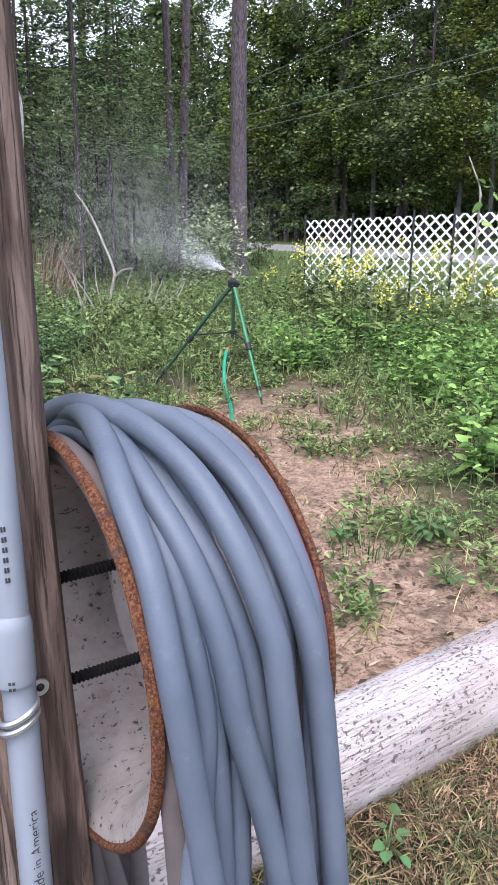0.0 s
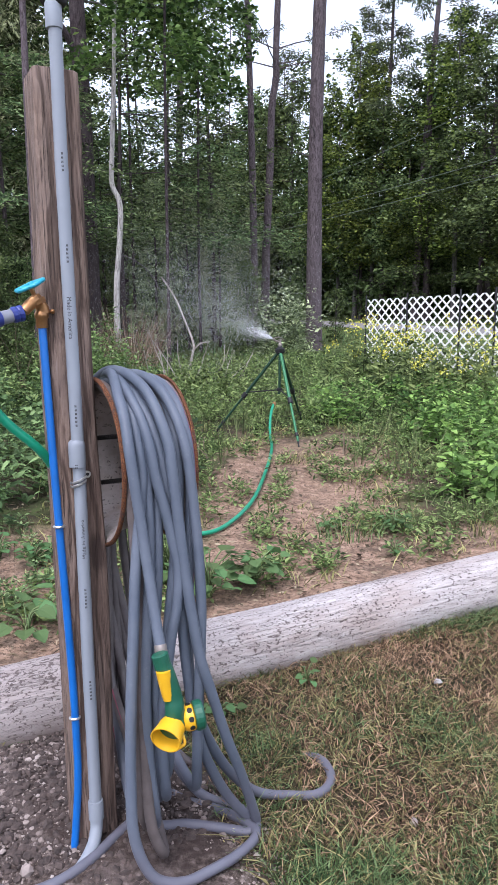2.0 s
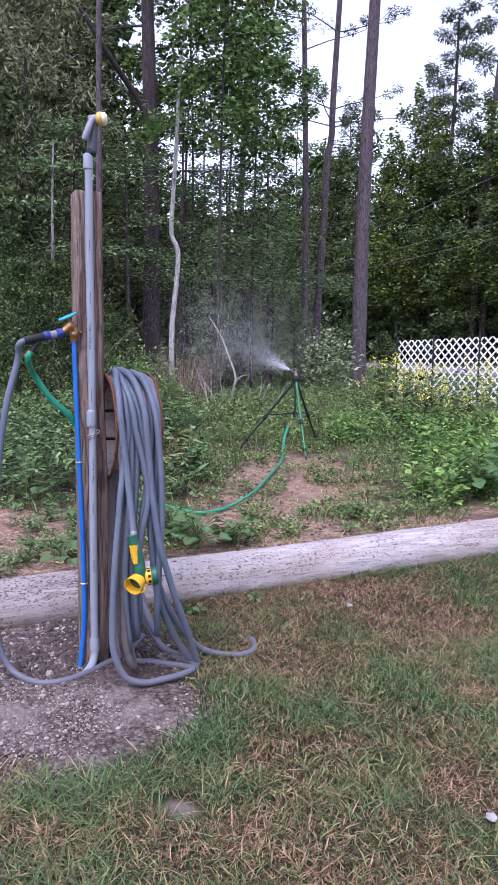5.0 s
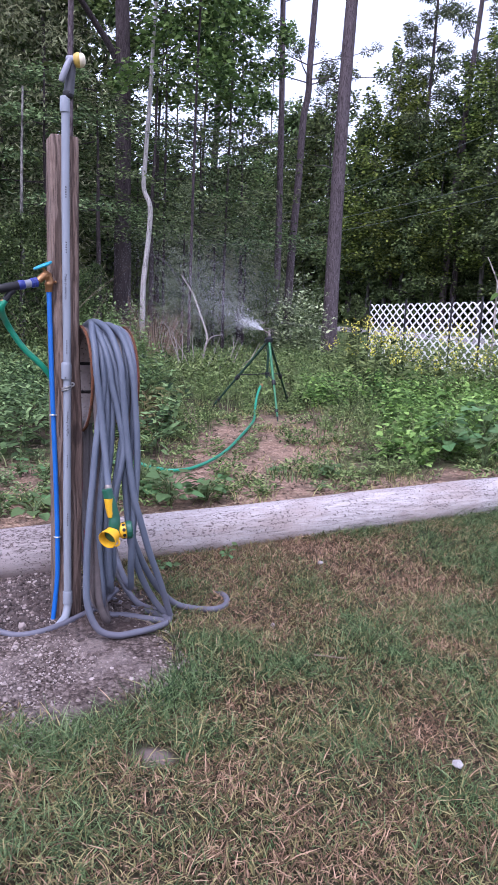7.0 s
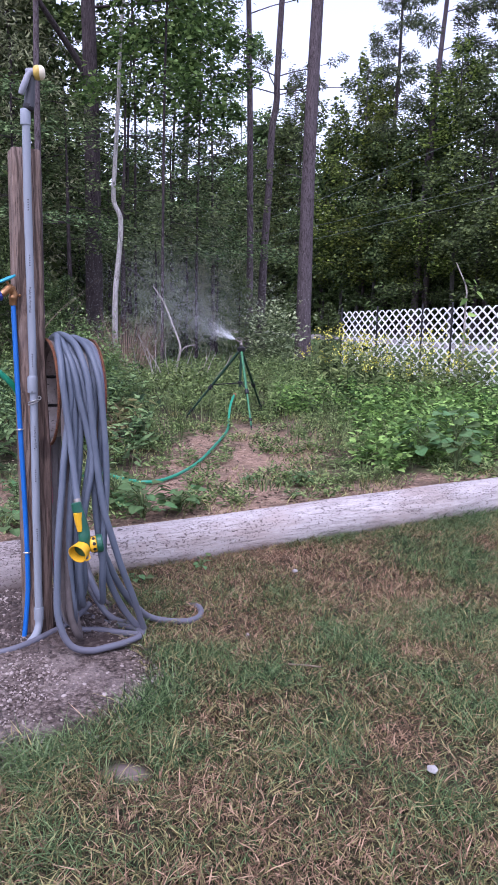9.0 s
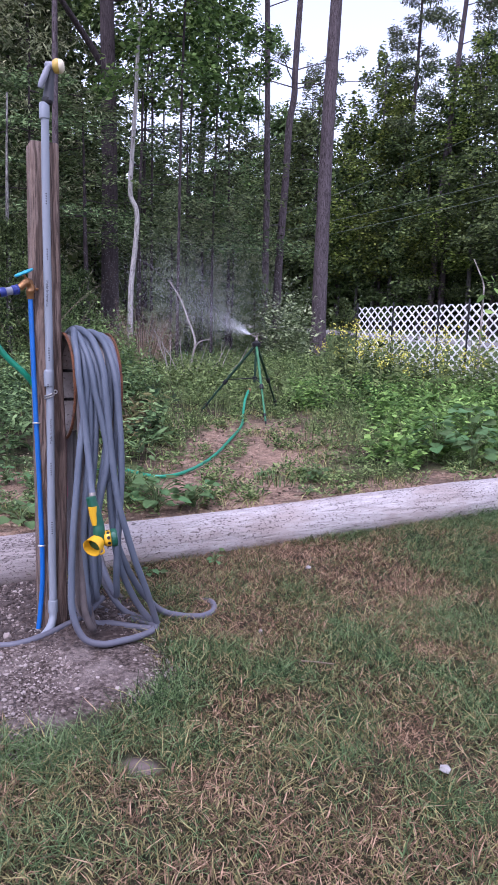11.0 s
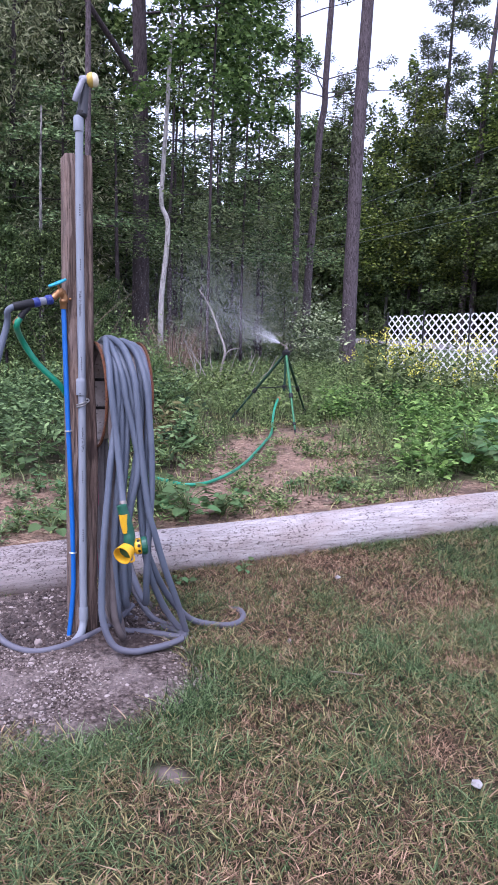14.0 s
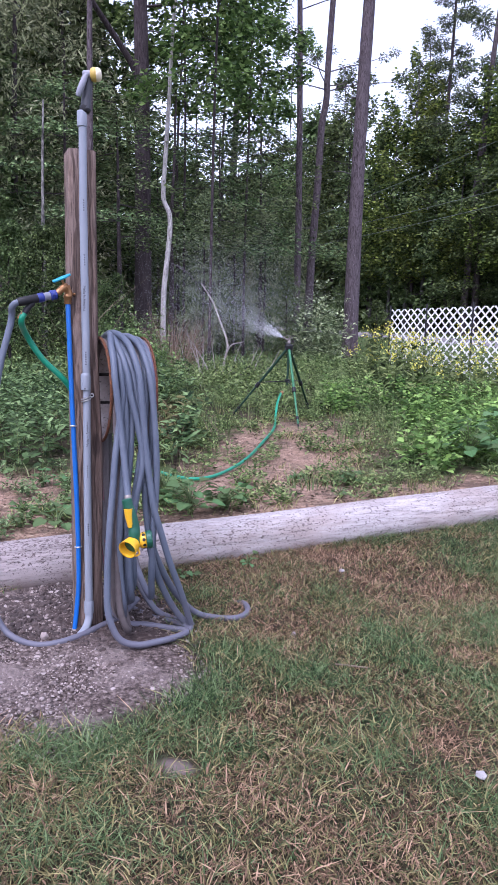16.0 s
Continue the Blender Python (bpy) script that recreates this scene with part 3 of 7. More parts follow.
def blades(name, base, lean, height, width, rng, material, short=False):
    """Grass blades of two pieces: a strip and a tip, bending over by lean; short ones are a single piece."""
    n = len(base)
    a = rng.uniform(0, 2 * math.pi, n)
    side = np.stack([np.cos(a), np.sin(a), np.zeros(n)], 1) * width[:, None] * 0.5
    up = np.array([0, 0, 1.0])
    midp = base + up * height[:, None] * 0.55 + lean * 0.35
    tip = base + up * height[:, None] + lean
    if short:
        v = np.stack([base, midp + side, tip, midp - side], 1)
        return fast_mesh(name, v.reshape(-1, 3), np.arange(n * 4).reshape(n, 4), material)
    v = np.stack([base - side, base + side, midp + side * 0.75, midp - side * 0.75, tip + side * 0.12, tip - side * 0.12], 1)
    i = np.arange(n)[:, None] * 6
    f = np.concatenate([i + np.array([[0, 1, 2, 3]]), i + np.array([[3, 2, 4, 5]])], 0)
    return fast_mesh(name, v.reshape(-1, 3), f, material)


def smoothstep(v, lo, hi):
    t = np.clip((v - lo) / (hi - lo), 0, 1)
    return t * t * (3 - 2 * t)


def along_log(x, y):
    return 0.899 * x + 0.438 * y


def across_log(x, y):
    """Distance across the log's line; its axis lies at 0.975."""
    return -0.438 * x + 0.899 * y - 0.130


def ground_z(x, y):
    """Height of the ground: lawn, a low step at the log, garden, road verge and wood bank."""
    x, y = np.asarray(x, float), np.asarray(y, float)
    u, n = along_log(x, y), across_log(x, y)
    front = smoothstep(n, 0.15, 0.90) * (0.026 + 0.036 * np.clip(u, -0.5, 2.8))
    front = front + 0.018 * np.exp(-((x + 0.1) ** 2 + (y - 0.55) ** 2) / 0.12)
    back = 0.13 + 0.03 * np.clip(u, 0, 3) * np.exp(-np.maximum(n - 1, 0)) + 0.06 * smoothstep(n, 1.2, 3.5)
    z = front + (back - front) * smoothstep(n, 0.93, 1.05)
    road = 0.908 * (x + 1.5) + 0.419 * (y - 39.0)
    z = z + 0.5 * smoothstep(road, 4.0, 14.0) + 0.6 * smoothstep(road, 14, 60)
    return z


# ---- ground, road ----
def build_ground():
    def steps(fine_lo, fine_hi, fine, lo, hi):
        vals = list(np.arange(fine_lo, fine_hi, fine))
        s, v = fine, fine_hi
        while v < hi:
            vals.append(v)
            s *= 1.22
            v += s
        vals.append(hi)
        s, v = fine * 1.22, fine_lo - fine
        while v > lo:
            vals.insert(0, v)
            s *= 1.22
            v -= s
        vals.insert(0, lo)
        return np.array(vals)

    xs, ys = steps(-1.6, 2.8, 0.05, -700, 700), steps(-1.2, 5.2, 0.05, -120, 1200)
    gx, gy = np.meshgrid(xs, ys)
    gz = ground_z(gx, gy)
    for i in range(gx.shape[0]):
        for j in range(gx.shape[1]):
            x, y = gx[i, j], gy[i, j]
            if abs(x) < 6 and -2 < y < 12:
                gz[i, j] += 0.012 * noise.noise((x * 3.1, y * 3.1, 0)) + 0.006 * noise.noise((x * 11, y * 11, 4))
    v = np.stack([gx, gy, gz], -1).reshape(-1, 3)
    nx = len(xs)
    i, j = np.meshgrid(np.arange(len(ys) - 1), np.arange(nx - 1), indexing="ij")
    a = (i * nx + j).ravel()
    f = np.stack([a, a + 1, a + nx + 1, a + nx], 1)
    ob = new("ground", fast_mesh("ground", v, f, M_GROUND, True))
    tagged(ob, "yard ground of mown lawn, gravelly soil and bare sandy garden", "ground", kind="structure")


def build_road():
    bm = bmesh.new()
    d, s = Vector((0.419, -0.908, 0)), Vector((0.908, 0.419, 0))
    c = Vector((-1.5, 39.0, 0))
    rows = []
    for k in range(-60, 31):
        row = []
        for off in (-0.2, 0.0, 1.6, 3.2, 3.4):
            p = c + d * k * 2.0 + s * (off + 1.0)
            z = float(ground_z(p.x, p.y)) + (0.05 if 0 <= off <= 3.2 else -0.05) + (0.03 if off == 1.6 else 0)
            row.append(bm.verts.new((p.x, p.y, z)))
        rows.append(row)
    for a, b in zip(rows, rows[1:]):
        for k in range(4):
            bm.faces.new((a[k], a[k + 1], b[k + 1], b[k]))
    tagged(obj_from_bm("road", bm, M_ASPHALT), "narrow grey asphalt road between the yard and woods", "road", kind="structure")


build_ground()
build_road()

# ---- the log edging ----
LOG_DIR = Vector((1.0, 0.487, 0.035)).normalized()


def build_log():
    bm = bmesh.new()
    ns, sides = 150, 30
    rings = []
    for i in range(ns):
        x = -3.2 + 9.6 * i / (ns - 1)
        r0 = 0.124 + 0.006 * noise.noise((x * 0.6, 3, 1)) + 0.003 * noise.noise((x * 3.0, 8, 1))
        ring = []
        for k in range(sides):
            a = 2 * math.pi * k / sides
            c, s = math.cos(a), math.sin(a)
            r = r0 + 0.006 * noise.noise((x * 1.2, c * 1.5, s * 1.5 + 7)) + 0.0025 * noise.noise((x * 2.0, c * 9, s * 9))
            ring.append(bm.verts.new((x, r * c, r * s)))
        rings.append(ring)
    for a, b in zip(rings, rings[1:]):
        for k in range(sides):
            bm.faces.new((a[k], a[(k + 1) % sides], b[(k + 1) % sides], b[k]))
    bm.faces.new(rings[0][::-1])
    bm.faces.new(rings[-1])
    ob = obj_from_bm("edging_log", bm, M_LOG)
    n = Vector((-0.438, 0.899, 0))
    x = LOG_DIR
    y = (n - x * n.dot(x)).normalized()
    z = x.cross(y)
    o = Vector((0, 1.229, 0.085))
    m = Matrix((x, y, z)).transposed().to_4x4()
    ob.matrix_world = Matrix.Translation(o) @ m
    tagged(ob, "bleached round timber log edging the garden bed", "log")


build_log()

# ---- the post and what hangs on it: a frame that leans slightly back ----
_z = Vector((-0.0277, 0.0675, 1)).normalized()
_x = Vector((math.cos(radians(27)), math.sin(radians(27)), 0))
_x = (_x - _z * _x.dot(_z)).normalized()
POST = Matrix((_x, _z.cross(_x), _z)).transposed().to_4x4()
POST.translation = (-0.1233, 0.5826, 0)


def L(x, y, z):
    return POST @ Vector((x, y, z))


def at_post(x=0, y=0, z=0):
    return POST @ Matrix.Translation((x, y, z))


def build_post():
    bm = bmesh.new()
    h, w = 1.675, 0.0462
    c = 0.006
    outline = []
    for sx, sy in ((1, 1), (-1, 1), (-1, -1), (1, -1)):
        ends = [(sx * w, sy * (w - c)), (sx * (w - c), sy * w)]
        outline += ends if sx * sy > 0 else ends[::-1]
    pts = []
    for (ax, ay), (bx, by) in zip(outline, outline[1:] + outline[:1]):
        n = 1 if math.hypot(bx - ax, by - ay) < 0.02 else 7
        pts += [(ax + (bx - ax) * k / n, ay + (by - ay) * k / n) for k in range(n)]
    levels = [-0.3 + (h + 0.3) * k / 46 for k in range(47)] + [h + 0.003]
    rings = []
    for z in levels:
        ring = []
        top = z > h
        for x, y in pts:
            wob = 1 + 0.035 * noise.noise((x * 40, y * 40, z * 1.1)) + 0.02 * noise.noise((x * 90, y * 90, z * 5))
            kx = 0.93 if top else wob
            belly = 0.009 * math.exp(-((z - 0.60) / 0.24) ** 2) * (1 if x > 0 else 0) * max(0.0, -y / w)
            ring.append(bm.verts.new((x * kx + 0.0056 + belly + 0.003 * noise.noise((0, 1, z * 1.4)), y * kx + 0.0009, z)))
        rings.append(ring)
    k = len(pts)
    for a, b in zip(rings, rings[1:]):
        for i in range(k):
            bm.faces.new((a[i], a[(i + 1) % k], b[(i + 1) % k], b[i]))
    bm.faces.new(rings[-1])
    bm.faces.new(rings[0][::-1])
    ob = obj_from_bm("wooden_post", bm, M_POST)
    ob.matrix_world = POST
    tagged(ob, "weathered square timber post standing in gravelly soil", "post")


build_post()


def text_on_pipe(words, radius, z0, height, parent, mid_angle, downwards):
    """Printed words wrapped on an upright pipe round local z; the line runs up or down it."""
    cu = bpy.data.curves.new("words", 'FONT')
    cu.body = words
    cu.size = height
    tmp = bpy.data.objects.new("words", cu)
    scene.collection.objects.link(tmp)
    bpy.context.view_layer.update()
    me = bpy.data.meshes.new_from_object(tmp.evaluated_get(bpy.context.evaluated_depsgraph_get()))
    bpy.data.objects.remove(tmp)
    for v in me.vertices:
        s = -1 if downwards else 1
        a = mid_angle - s * (v.co.y - height * 0.33) / radius
        z = z0 + s * v.co.x
        v.co = ((radius + 0.0004) * math.cos(a), (radius + 0.0004) * math.sin(a), z)
    me.materials.clear()
    me.materials.append(M_PRINT)
    me.name = "printed_words"
    ob = new("printed_words", me)
    ob.parent = parent
    tagged(ob, "black printed words along the pipe")
    return ob


def print_bars(radius, z0, count, size, parent, mid_angle):
    """A run of short bars for print that cannot be read."""
    bm = bmesh.new()
    for i in range(count):
        z = z0 + i * size * 0.85
        for a0 in (mid_angle - 0.13, mid_angle + 0.03):
            q = [(a0, z), (a0 + 0.12, z), (a0 + 0.12, z + size * 0.45), (a0, z + size * 0.45)]
            bm.faces.new([bm.verts.new(((radius + 0.0004) * math.cos(a), (radius + 0.0004) * math.sin(a), zz)) for a, zz in q])
    return part("printed_bars", bm, M_PRINT, parent, "illegible black print", smooth=False)


PIPE_R = 0.0134


def build_standpipe():
    t = thing("standpipe", "grey plastic water pipe strapped upright to the post", "pipe", place=at_post(-0.003, -0.0595, 0) @ Matrix(((1, 0, 0.0095, 0), (0, 1, 0, 0), (0, 0, 1, 0), (0, 0, 0, 1))))
    lower = part("lower_pipe", tube([(0, 0, 0.10), (0, 0, 0.45), (0.003, 0, 0.88)], PIPE_R, 20), M_PVC, t)
    upper = part("upper_pipe", tube([(0.003, 0, 0.90), (0.001, 0, 1.2), (0.0, 0, 1.5), (0.002, 0, 1.79)], PIPE_R, 20), M_PVC, t)
    part("coupling", lathe([(PIPE_R, 0.868), (0.0172, 0.869), (0.0176, 0.872), (0.0176, 0.915), (0.0165, 0.922), (PIPE_R, 0.926)], 24), M_PVC, t, "thicker grey pipe coupling")
    part("foot_collar", lathe([(PIPE_R, 0.078), (0.0168, 0.079), (0.0168, 0.118), (0.0160, 0.122), (PIPE_R, 0.1225)], 24), M_PVC, t)
    bend = smooth_path([(0, 0, 0.085), (-0.002, -0.003, 0.060), (-0.014, -0.018, 0.034), (-0.038, -0.040, 0.016), (-0.070, -0.058, -0.002), (-0.10, -0.07, -0.03)], 6)
    part("elbow", tube(bend, 0.0140, 16), M_PVC, t, "bent pipe foot running into the soil")
    part("top_collar", lathe([(PIPE_R, 1.745), (0.0165, 1.746), (0.0168, 1.75), (0.0168, 1.792), (0.0150, 1.796), (PIPE_R, 1.797)], 24), M_PVC, t)
    mid = radians(-96)
    text_on_pipe("Made in America", PIPE_R, 0.672, 0.0125, lower, mid + 0.15, False)
    text_on_pipe("Made in America", PIPE_R, 1.222, 0.0125, upper, mid - 0.1, True)
    print_bars(PIPE_R, 0.955, 6, 0.0095, upper, mid)
    print_bars(PIPE_R, 1.29, 5, 0.0095, upper, mid)
    print_bars(PIPE_R, 1.47, 5, 0.0095, upper, mid)
    print_bars(PIPE_R, 0.565, 6, 0.0090, lower, mid)
    print_bars(PIPE_R, 0.36, 6, 0.0090, lower, mid)
    print_bars(0.0176, 0.868, 2, 0.006, lower, mid - 0.3)
    # two-hole strap round the pipe
    bm = bmesh.new()
    for dz in (-0.004, 0.004):
        pts = [((PIPE_R + 0.0022) * math.cos(radians(a)), (PIPE_R + 0.0022) * math.sin(radians(a)), 0.838 + dz + 0.006 * math.sin(radians(a + 90))) for a in range(-200, 25, 15)]
        tube(pts, 0.0026, 6, bm=bm)
    strap = part("strap", bm, M_ZINC, t, "bent zinc strap round the pipe")
    ear = lathe([(0.0035, -0.001), (0.0075, -0.001), (0.008, 0.0), (0.0075, 0.002), (0.0035, 0.002)], 16, axis_matrix((0.0225, 0.0105, 0.850), (0, -1, 0)), closed=True)
    part("strap_ear", ear, M_ZINC, strap)
    part("screw", lathe([(0.0, 0.0035), (0.003, 0.003), (0.0042, 0.0012), (0.0042, -0.002)], 10, axis_matrix((0.0225, 0.0105, 0.850), (0, -1, 0))), M_BLACK, strap)


build_standpipe()


def build_top_nozzle():
    """A pistol nozzle stuck upright in the pipe's top."""
    t = thing("spray_nozzle", "grey pistol spray nozzle with yellow head on the pipe top", "nozzle", place=at_post(0.0155, -0.0595, 1.79) @ Matrix.Scale(1.10, 4))
    part("coupling_nut", lathe([(0.0120, 0.0), (0.0150, 0.003), (0.0160, 0.010), (0.0160, 0.018), (0.0140, 0.022), (0.010, 0.024)], 18), M_BLACK, t, "black threaded nut")
    body = smooth_path([(0.002, 0, 0.012), (0.004, 0, 0.035), (0.008, 0, 0.065), (0.011, 0, 0.092), (0.012, 0, 0.116)], 6)
    part("handle", tube(body, lambda s: 0.0165 - 0.0055 * s, 14), M_DARKGREY, t, "dark grey tapered handle")
    lever = smooth_path([(0.004, -0.014, 0.108), (-0.003, -0.017, 0.096), (-0.010, -0.018, 0.078), (-0.019, -0.017, 0.056), (-0.023, -0.015, 0.042)], 6)
    part("trigger", tube(lever, lambda s: 0.0052 + 0.0048 * math.sin(0.3 + s * 2.3), 12), M_GREYPLASTIC, t, "light grey squeeze lever")
    m = axis_matrix((0.006, -0.002, 0.112), (0.9, -0.25, 0.05))
    part("barrel", lathe([(0.008, -0.012), (0.0125, -0.008), (0.0135, 0.010), (0.012, 0.016)], 18, m), M_GREYPLASTIC, t)
    head = part("head", lathe([(0.0120, 0.010), (0.0180, 0.014), (0.0212, 0.020), (0.0215, 0.026), (0.0200, 0.029)], 24, m), M_PALEYELLOW, t, "faded yellow dial ring")
    part("face", lathe([(0.0, 0.046), (0.011, 0.045), (0.0180, 0.040), (0.0206, 0.034), (0.0200, 0.029)], 20, m), M_CREAM, head, "cream round spray face")


build_top_nozzle()


def build_blue_pipe():
    t = thing("blue_pipe", "bright blue water tube strapped to the post edge", "pipe", place=POST)
    p = smooth_path([(-0.052, -0.046, 1.165), (-0.047, -0.046, 0.92), (-0.043, -0.047, 0.75), (-0.037, -0.049, 0.52), (-0.034, -0.050, 0.32), (-0.036, -0.050, 0.18), (-0.048, -0.050, 0.06), (-0.060, -0.05, -0.03)], 6)
    part("tube", tube(p, 0.0084, 14), M_BLUE, t)
    for z, x in ((0.745, -0.043), (0.318, -0.034)):
        bm = bmesh.new()
        pts = [(x + 0.0105 * math.cos(radians(a)), -0.048 + 0.0105 * math.sin(radians(a)), z) for a in range(-210, 10, 15)]
        tube(pts, 0.0028, 6, bm=bm)
        part("strap", bm, M_ZINC, t, "small zinc pipe strap")


build_blue_pipe()


def build_hose_bib():
    t = thing("hose_bib", "aged brass garden tap with teal handle on the post", "tap", place=at_post(-0.052, -0.046, 1.16))
    part("inlet", lathe([(0.0115, 0.0), (0.0125, 0.002), (0.0125, 0.020), (0.0145, 0.022), (0.0145, 0.030), (0.0115, 0.034), (0.0115, 0.046)], 16), M_BRASS, t)
    body = bmesh.new()
    tube(smooth_path([(0.004, 0.0, 0.030), (0.0, -0.002, 0.045), (-0.014, -0.008, 0.055), (-0.036, -0.010, 0.034)], 5), lambda s: 0.0135 - 0.002 * s, 14, bm=body)
    part("body", body, M_BRASS, t)
    ax = Vector((-0.42, -0.10, 0.90)).normalized()
    m = axis_matrix(Vector((-0.004, -0.004, 0.046)), ax)
    part("bonnet", lathe([(0.012, 0.0), (0.0165, 0.004), (0.0165, 0.013), (0.0120, 0.015), (0.010, 0.022), (0.0045, 0.024), (0.0040, 0.042)], 6, m), M_BRASS, t, smooth=False)
    wheel = bmesh.new()
    ring = [m @ Vector((0.028 * (1 + 0.10 * math.cos(5 * a)) * math.cos(a), 0.028 * (1 + 0.10 * math.cos(5 * a)) * math.sin(a), 0.043)) for a in (2 * math.pi * k / 40 for k in range(40))]
    tube(ring, 0.0042, 8, closed=True, bm=wheel)
    for k in range(5):
        a = 2 * math.pi * k / 5
        tube([m @ Vector((0, 0, 0.041)), m @ Vector((0.028 * math.cos(a), 0.028 * math.sin(a), 0.043))], 0.0036, 6, bm=wheel)
    part("handle", wheel, M_TEAL, t, "round teal metal handwheel")
    part("flange_screw", lathe([(0.0, 0.004), (0.0035, 0.003), (0.005, 0.0), (0.005, -0.004)], 10, axis_matrix((0.022, -0.006, 0.034), (0, -1, 0))), M_BRASS, t)


build_hose_bib()

OUT0 = L(-0.094, -0.053, 1.190)
OUT1 = L(-0.215, -0.075, 1.160)


def build_splitter():
    """Two-way connector on the tap: blue nut, grey barrel, black sleeve, and a lower brass outlet."""
    t = thing("hose_splitter", "blue and black plastic hose connector screwed to the tap", "connector")
    d = (OUT1 - OUT0)
    ln = d.length
    m = axis_matrix(OUT0, d)
    part("nut", lathe([(0.010, -0.004), (0.0165, -0.002), (0.0165, 0.005), (0.0152, 0.008), (0.0165, 0.011), (0.0165, 0.017), (0.0135, 0.020)], 12, m), M_BLUEPLASTIC, t, "ribbed dark blue nut", smooth=False)
    part("barrel", lathe([(0.0120, 0.019), (0.0135, 0.022), (0.0135, 0.043), (0.0145, 0.045)], 18, m), M_GREYPLASTIC, t)
    part("collar", lathe([(0.0140, 0.042), (0.0160, 0.044), (0.0160, 0.060), (0.0145, 0.065)], 18, m), M_BLUEPLASTIC, t)
    part("sleeve", lathe([(0.0142, 0.062), (0.0152, 0.065), (0.0148, 0.10), (0.0144, ln), (0.0118, ln + 0.006)], 18, m), M_BLACK, t, "black rubber sleeve")
    low = OUT0 + d * 0.62 + Vector((0, 0, -0.012))
    end = OUT0 + d * 0.86 + Vector((0.0, 0, -0.040))
    part("outlet", tube(smooth_path([low, low + (end - low) * 0.5 + Vector((0, 0, 0.004)), end], 5), 0.0105, 12), M_BLACK, t)
    part("ferrule", lathe([(0.0095, 0), (0.0115, 0.002), (0.0115, 0.018), (0.0125, 0.020), (0.0125, 0.026), (0.010, 0.028)], 14, axis_matrix(end, (-0.5, 0, -0.6))), M_BRASS, t, "small brass hose end")
    return end


GREEN_START = build_splitter()

# ---- wheel rim hung on the post ----
RIM_Z = 0.862


def build_rim():
    t = thing("wheel_rim", "rusty steel wheel rim bolted to the post as hose hanger", "wheel rim", place=at_post(0.0550, 0, RIM_Z + 0.006) @ Matrix.Diagonal((1, 1, 0.967, 1)))
    m = Matrix.Rotation(radians(90), 4, 'Y')
    w = 0.167
    part("barrel", lathe([(0.1872, 0.0055), (0.180, 0.012), (0.166, 0.026), (0.160, 0.05), (0.156, 0.085), (0.160, 0.12), (0.168, w - 0.016), (0.1872, w - 0.0055),
                          (0.1862, w - 0.0035), (0.163, w - 0.016), (0.154, 0.12), (0.150, 0.085), (0.154, 0.05), (0.160, 0.026), (0.172, 0.010), (0.1862, 0.0035)], 56, m, closed=True), M_RIM, t, "dented pale-painted steel barrel, spotted with rust")
    for x0, s in ((0.0, 1), (w, -1)):
        prof = [(0.1850, 0.0028), (0.1885, 0.000), (0.1920, 0.001), (0.1945, 0.0045), (0.1935, 0.0085), (0.1895, 0.0085), (0.1858, 0.0065)]
        bm = lathe([(r, x0 + s * z) for r, z in prof], 72, m, closed=True)
        for v in bm.verts:
            k = 1 + 0.004 * noise.noise((v.co.y * 30, v.co.z * 30, x0 * 10))
            v.co.y *= k
            v.co.z *= k
        part("flange", bm, M_RUST, t, "curled rim edge eaten by orange rust")
    part("web", lathe([(0.030, 0.098), (0.070, 0.088), (0.105, 0.104), (0.130, 0.118), (0.152, 0.118), (0.152, 0.123), (0.128, 0.123), (0.103, 0.109), (0.070, 0.093), (0.030, 0.103)], 48, m, closed=True), M_RIM, t, "dished pale wheel centre")
    for dz, y in ((0.055, -0.005), (-0.048, -0.004)):
        bm = bmesh.new()
        prof = [(0.0048, -0.010)]
        z = -0.008
        while z < 0.106:
            prof += [(0.0062, z), (0.0046, z + 0.0022)]
            z += 0.0042
        lathe(prof + [(0.004, z)], 10, Matrix.Translation((0, y, dz)) @ m, bm)
        part("bolt", bm, M_BOLT, t, "long black threaded bolt", smooth=False)
        part("nut", lathe([(0.0, 0.084), (0.011, 0.084), (0.0115, 0.086), (0.0115, 0.094), (0.0, 0.094)], 6, Matrix.Translation((0, y, dz)) @ m), M_RUST, t, smooth=False)


build_rim()

# ---- the grey hose ----
HOSE_R = 0.0114


def over_drum(xs, r, a0=12, a1=164, n=9):
    """Points over the drum from angle a0 (back) to a1 (front); xs are places along the axis at even steps."""
    out = []
    for k in range(n):
        s = k / (n - 1)
        a = radians(a0 + (a1 - a0) * s)
        q = s * (len(xs) - 1)
        i = min(int(q), len(xs) - 2)
        out.append((xs[i] + (xs[i + 1] - xs[i]) * (q - i), r * math.cos(a), RIM_Z + r * math.sin(a)))
    return out


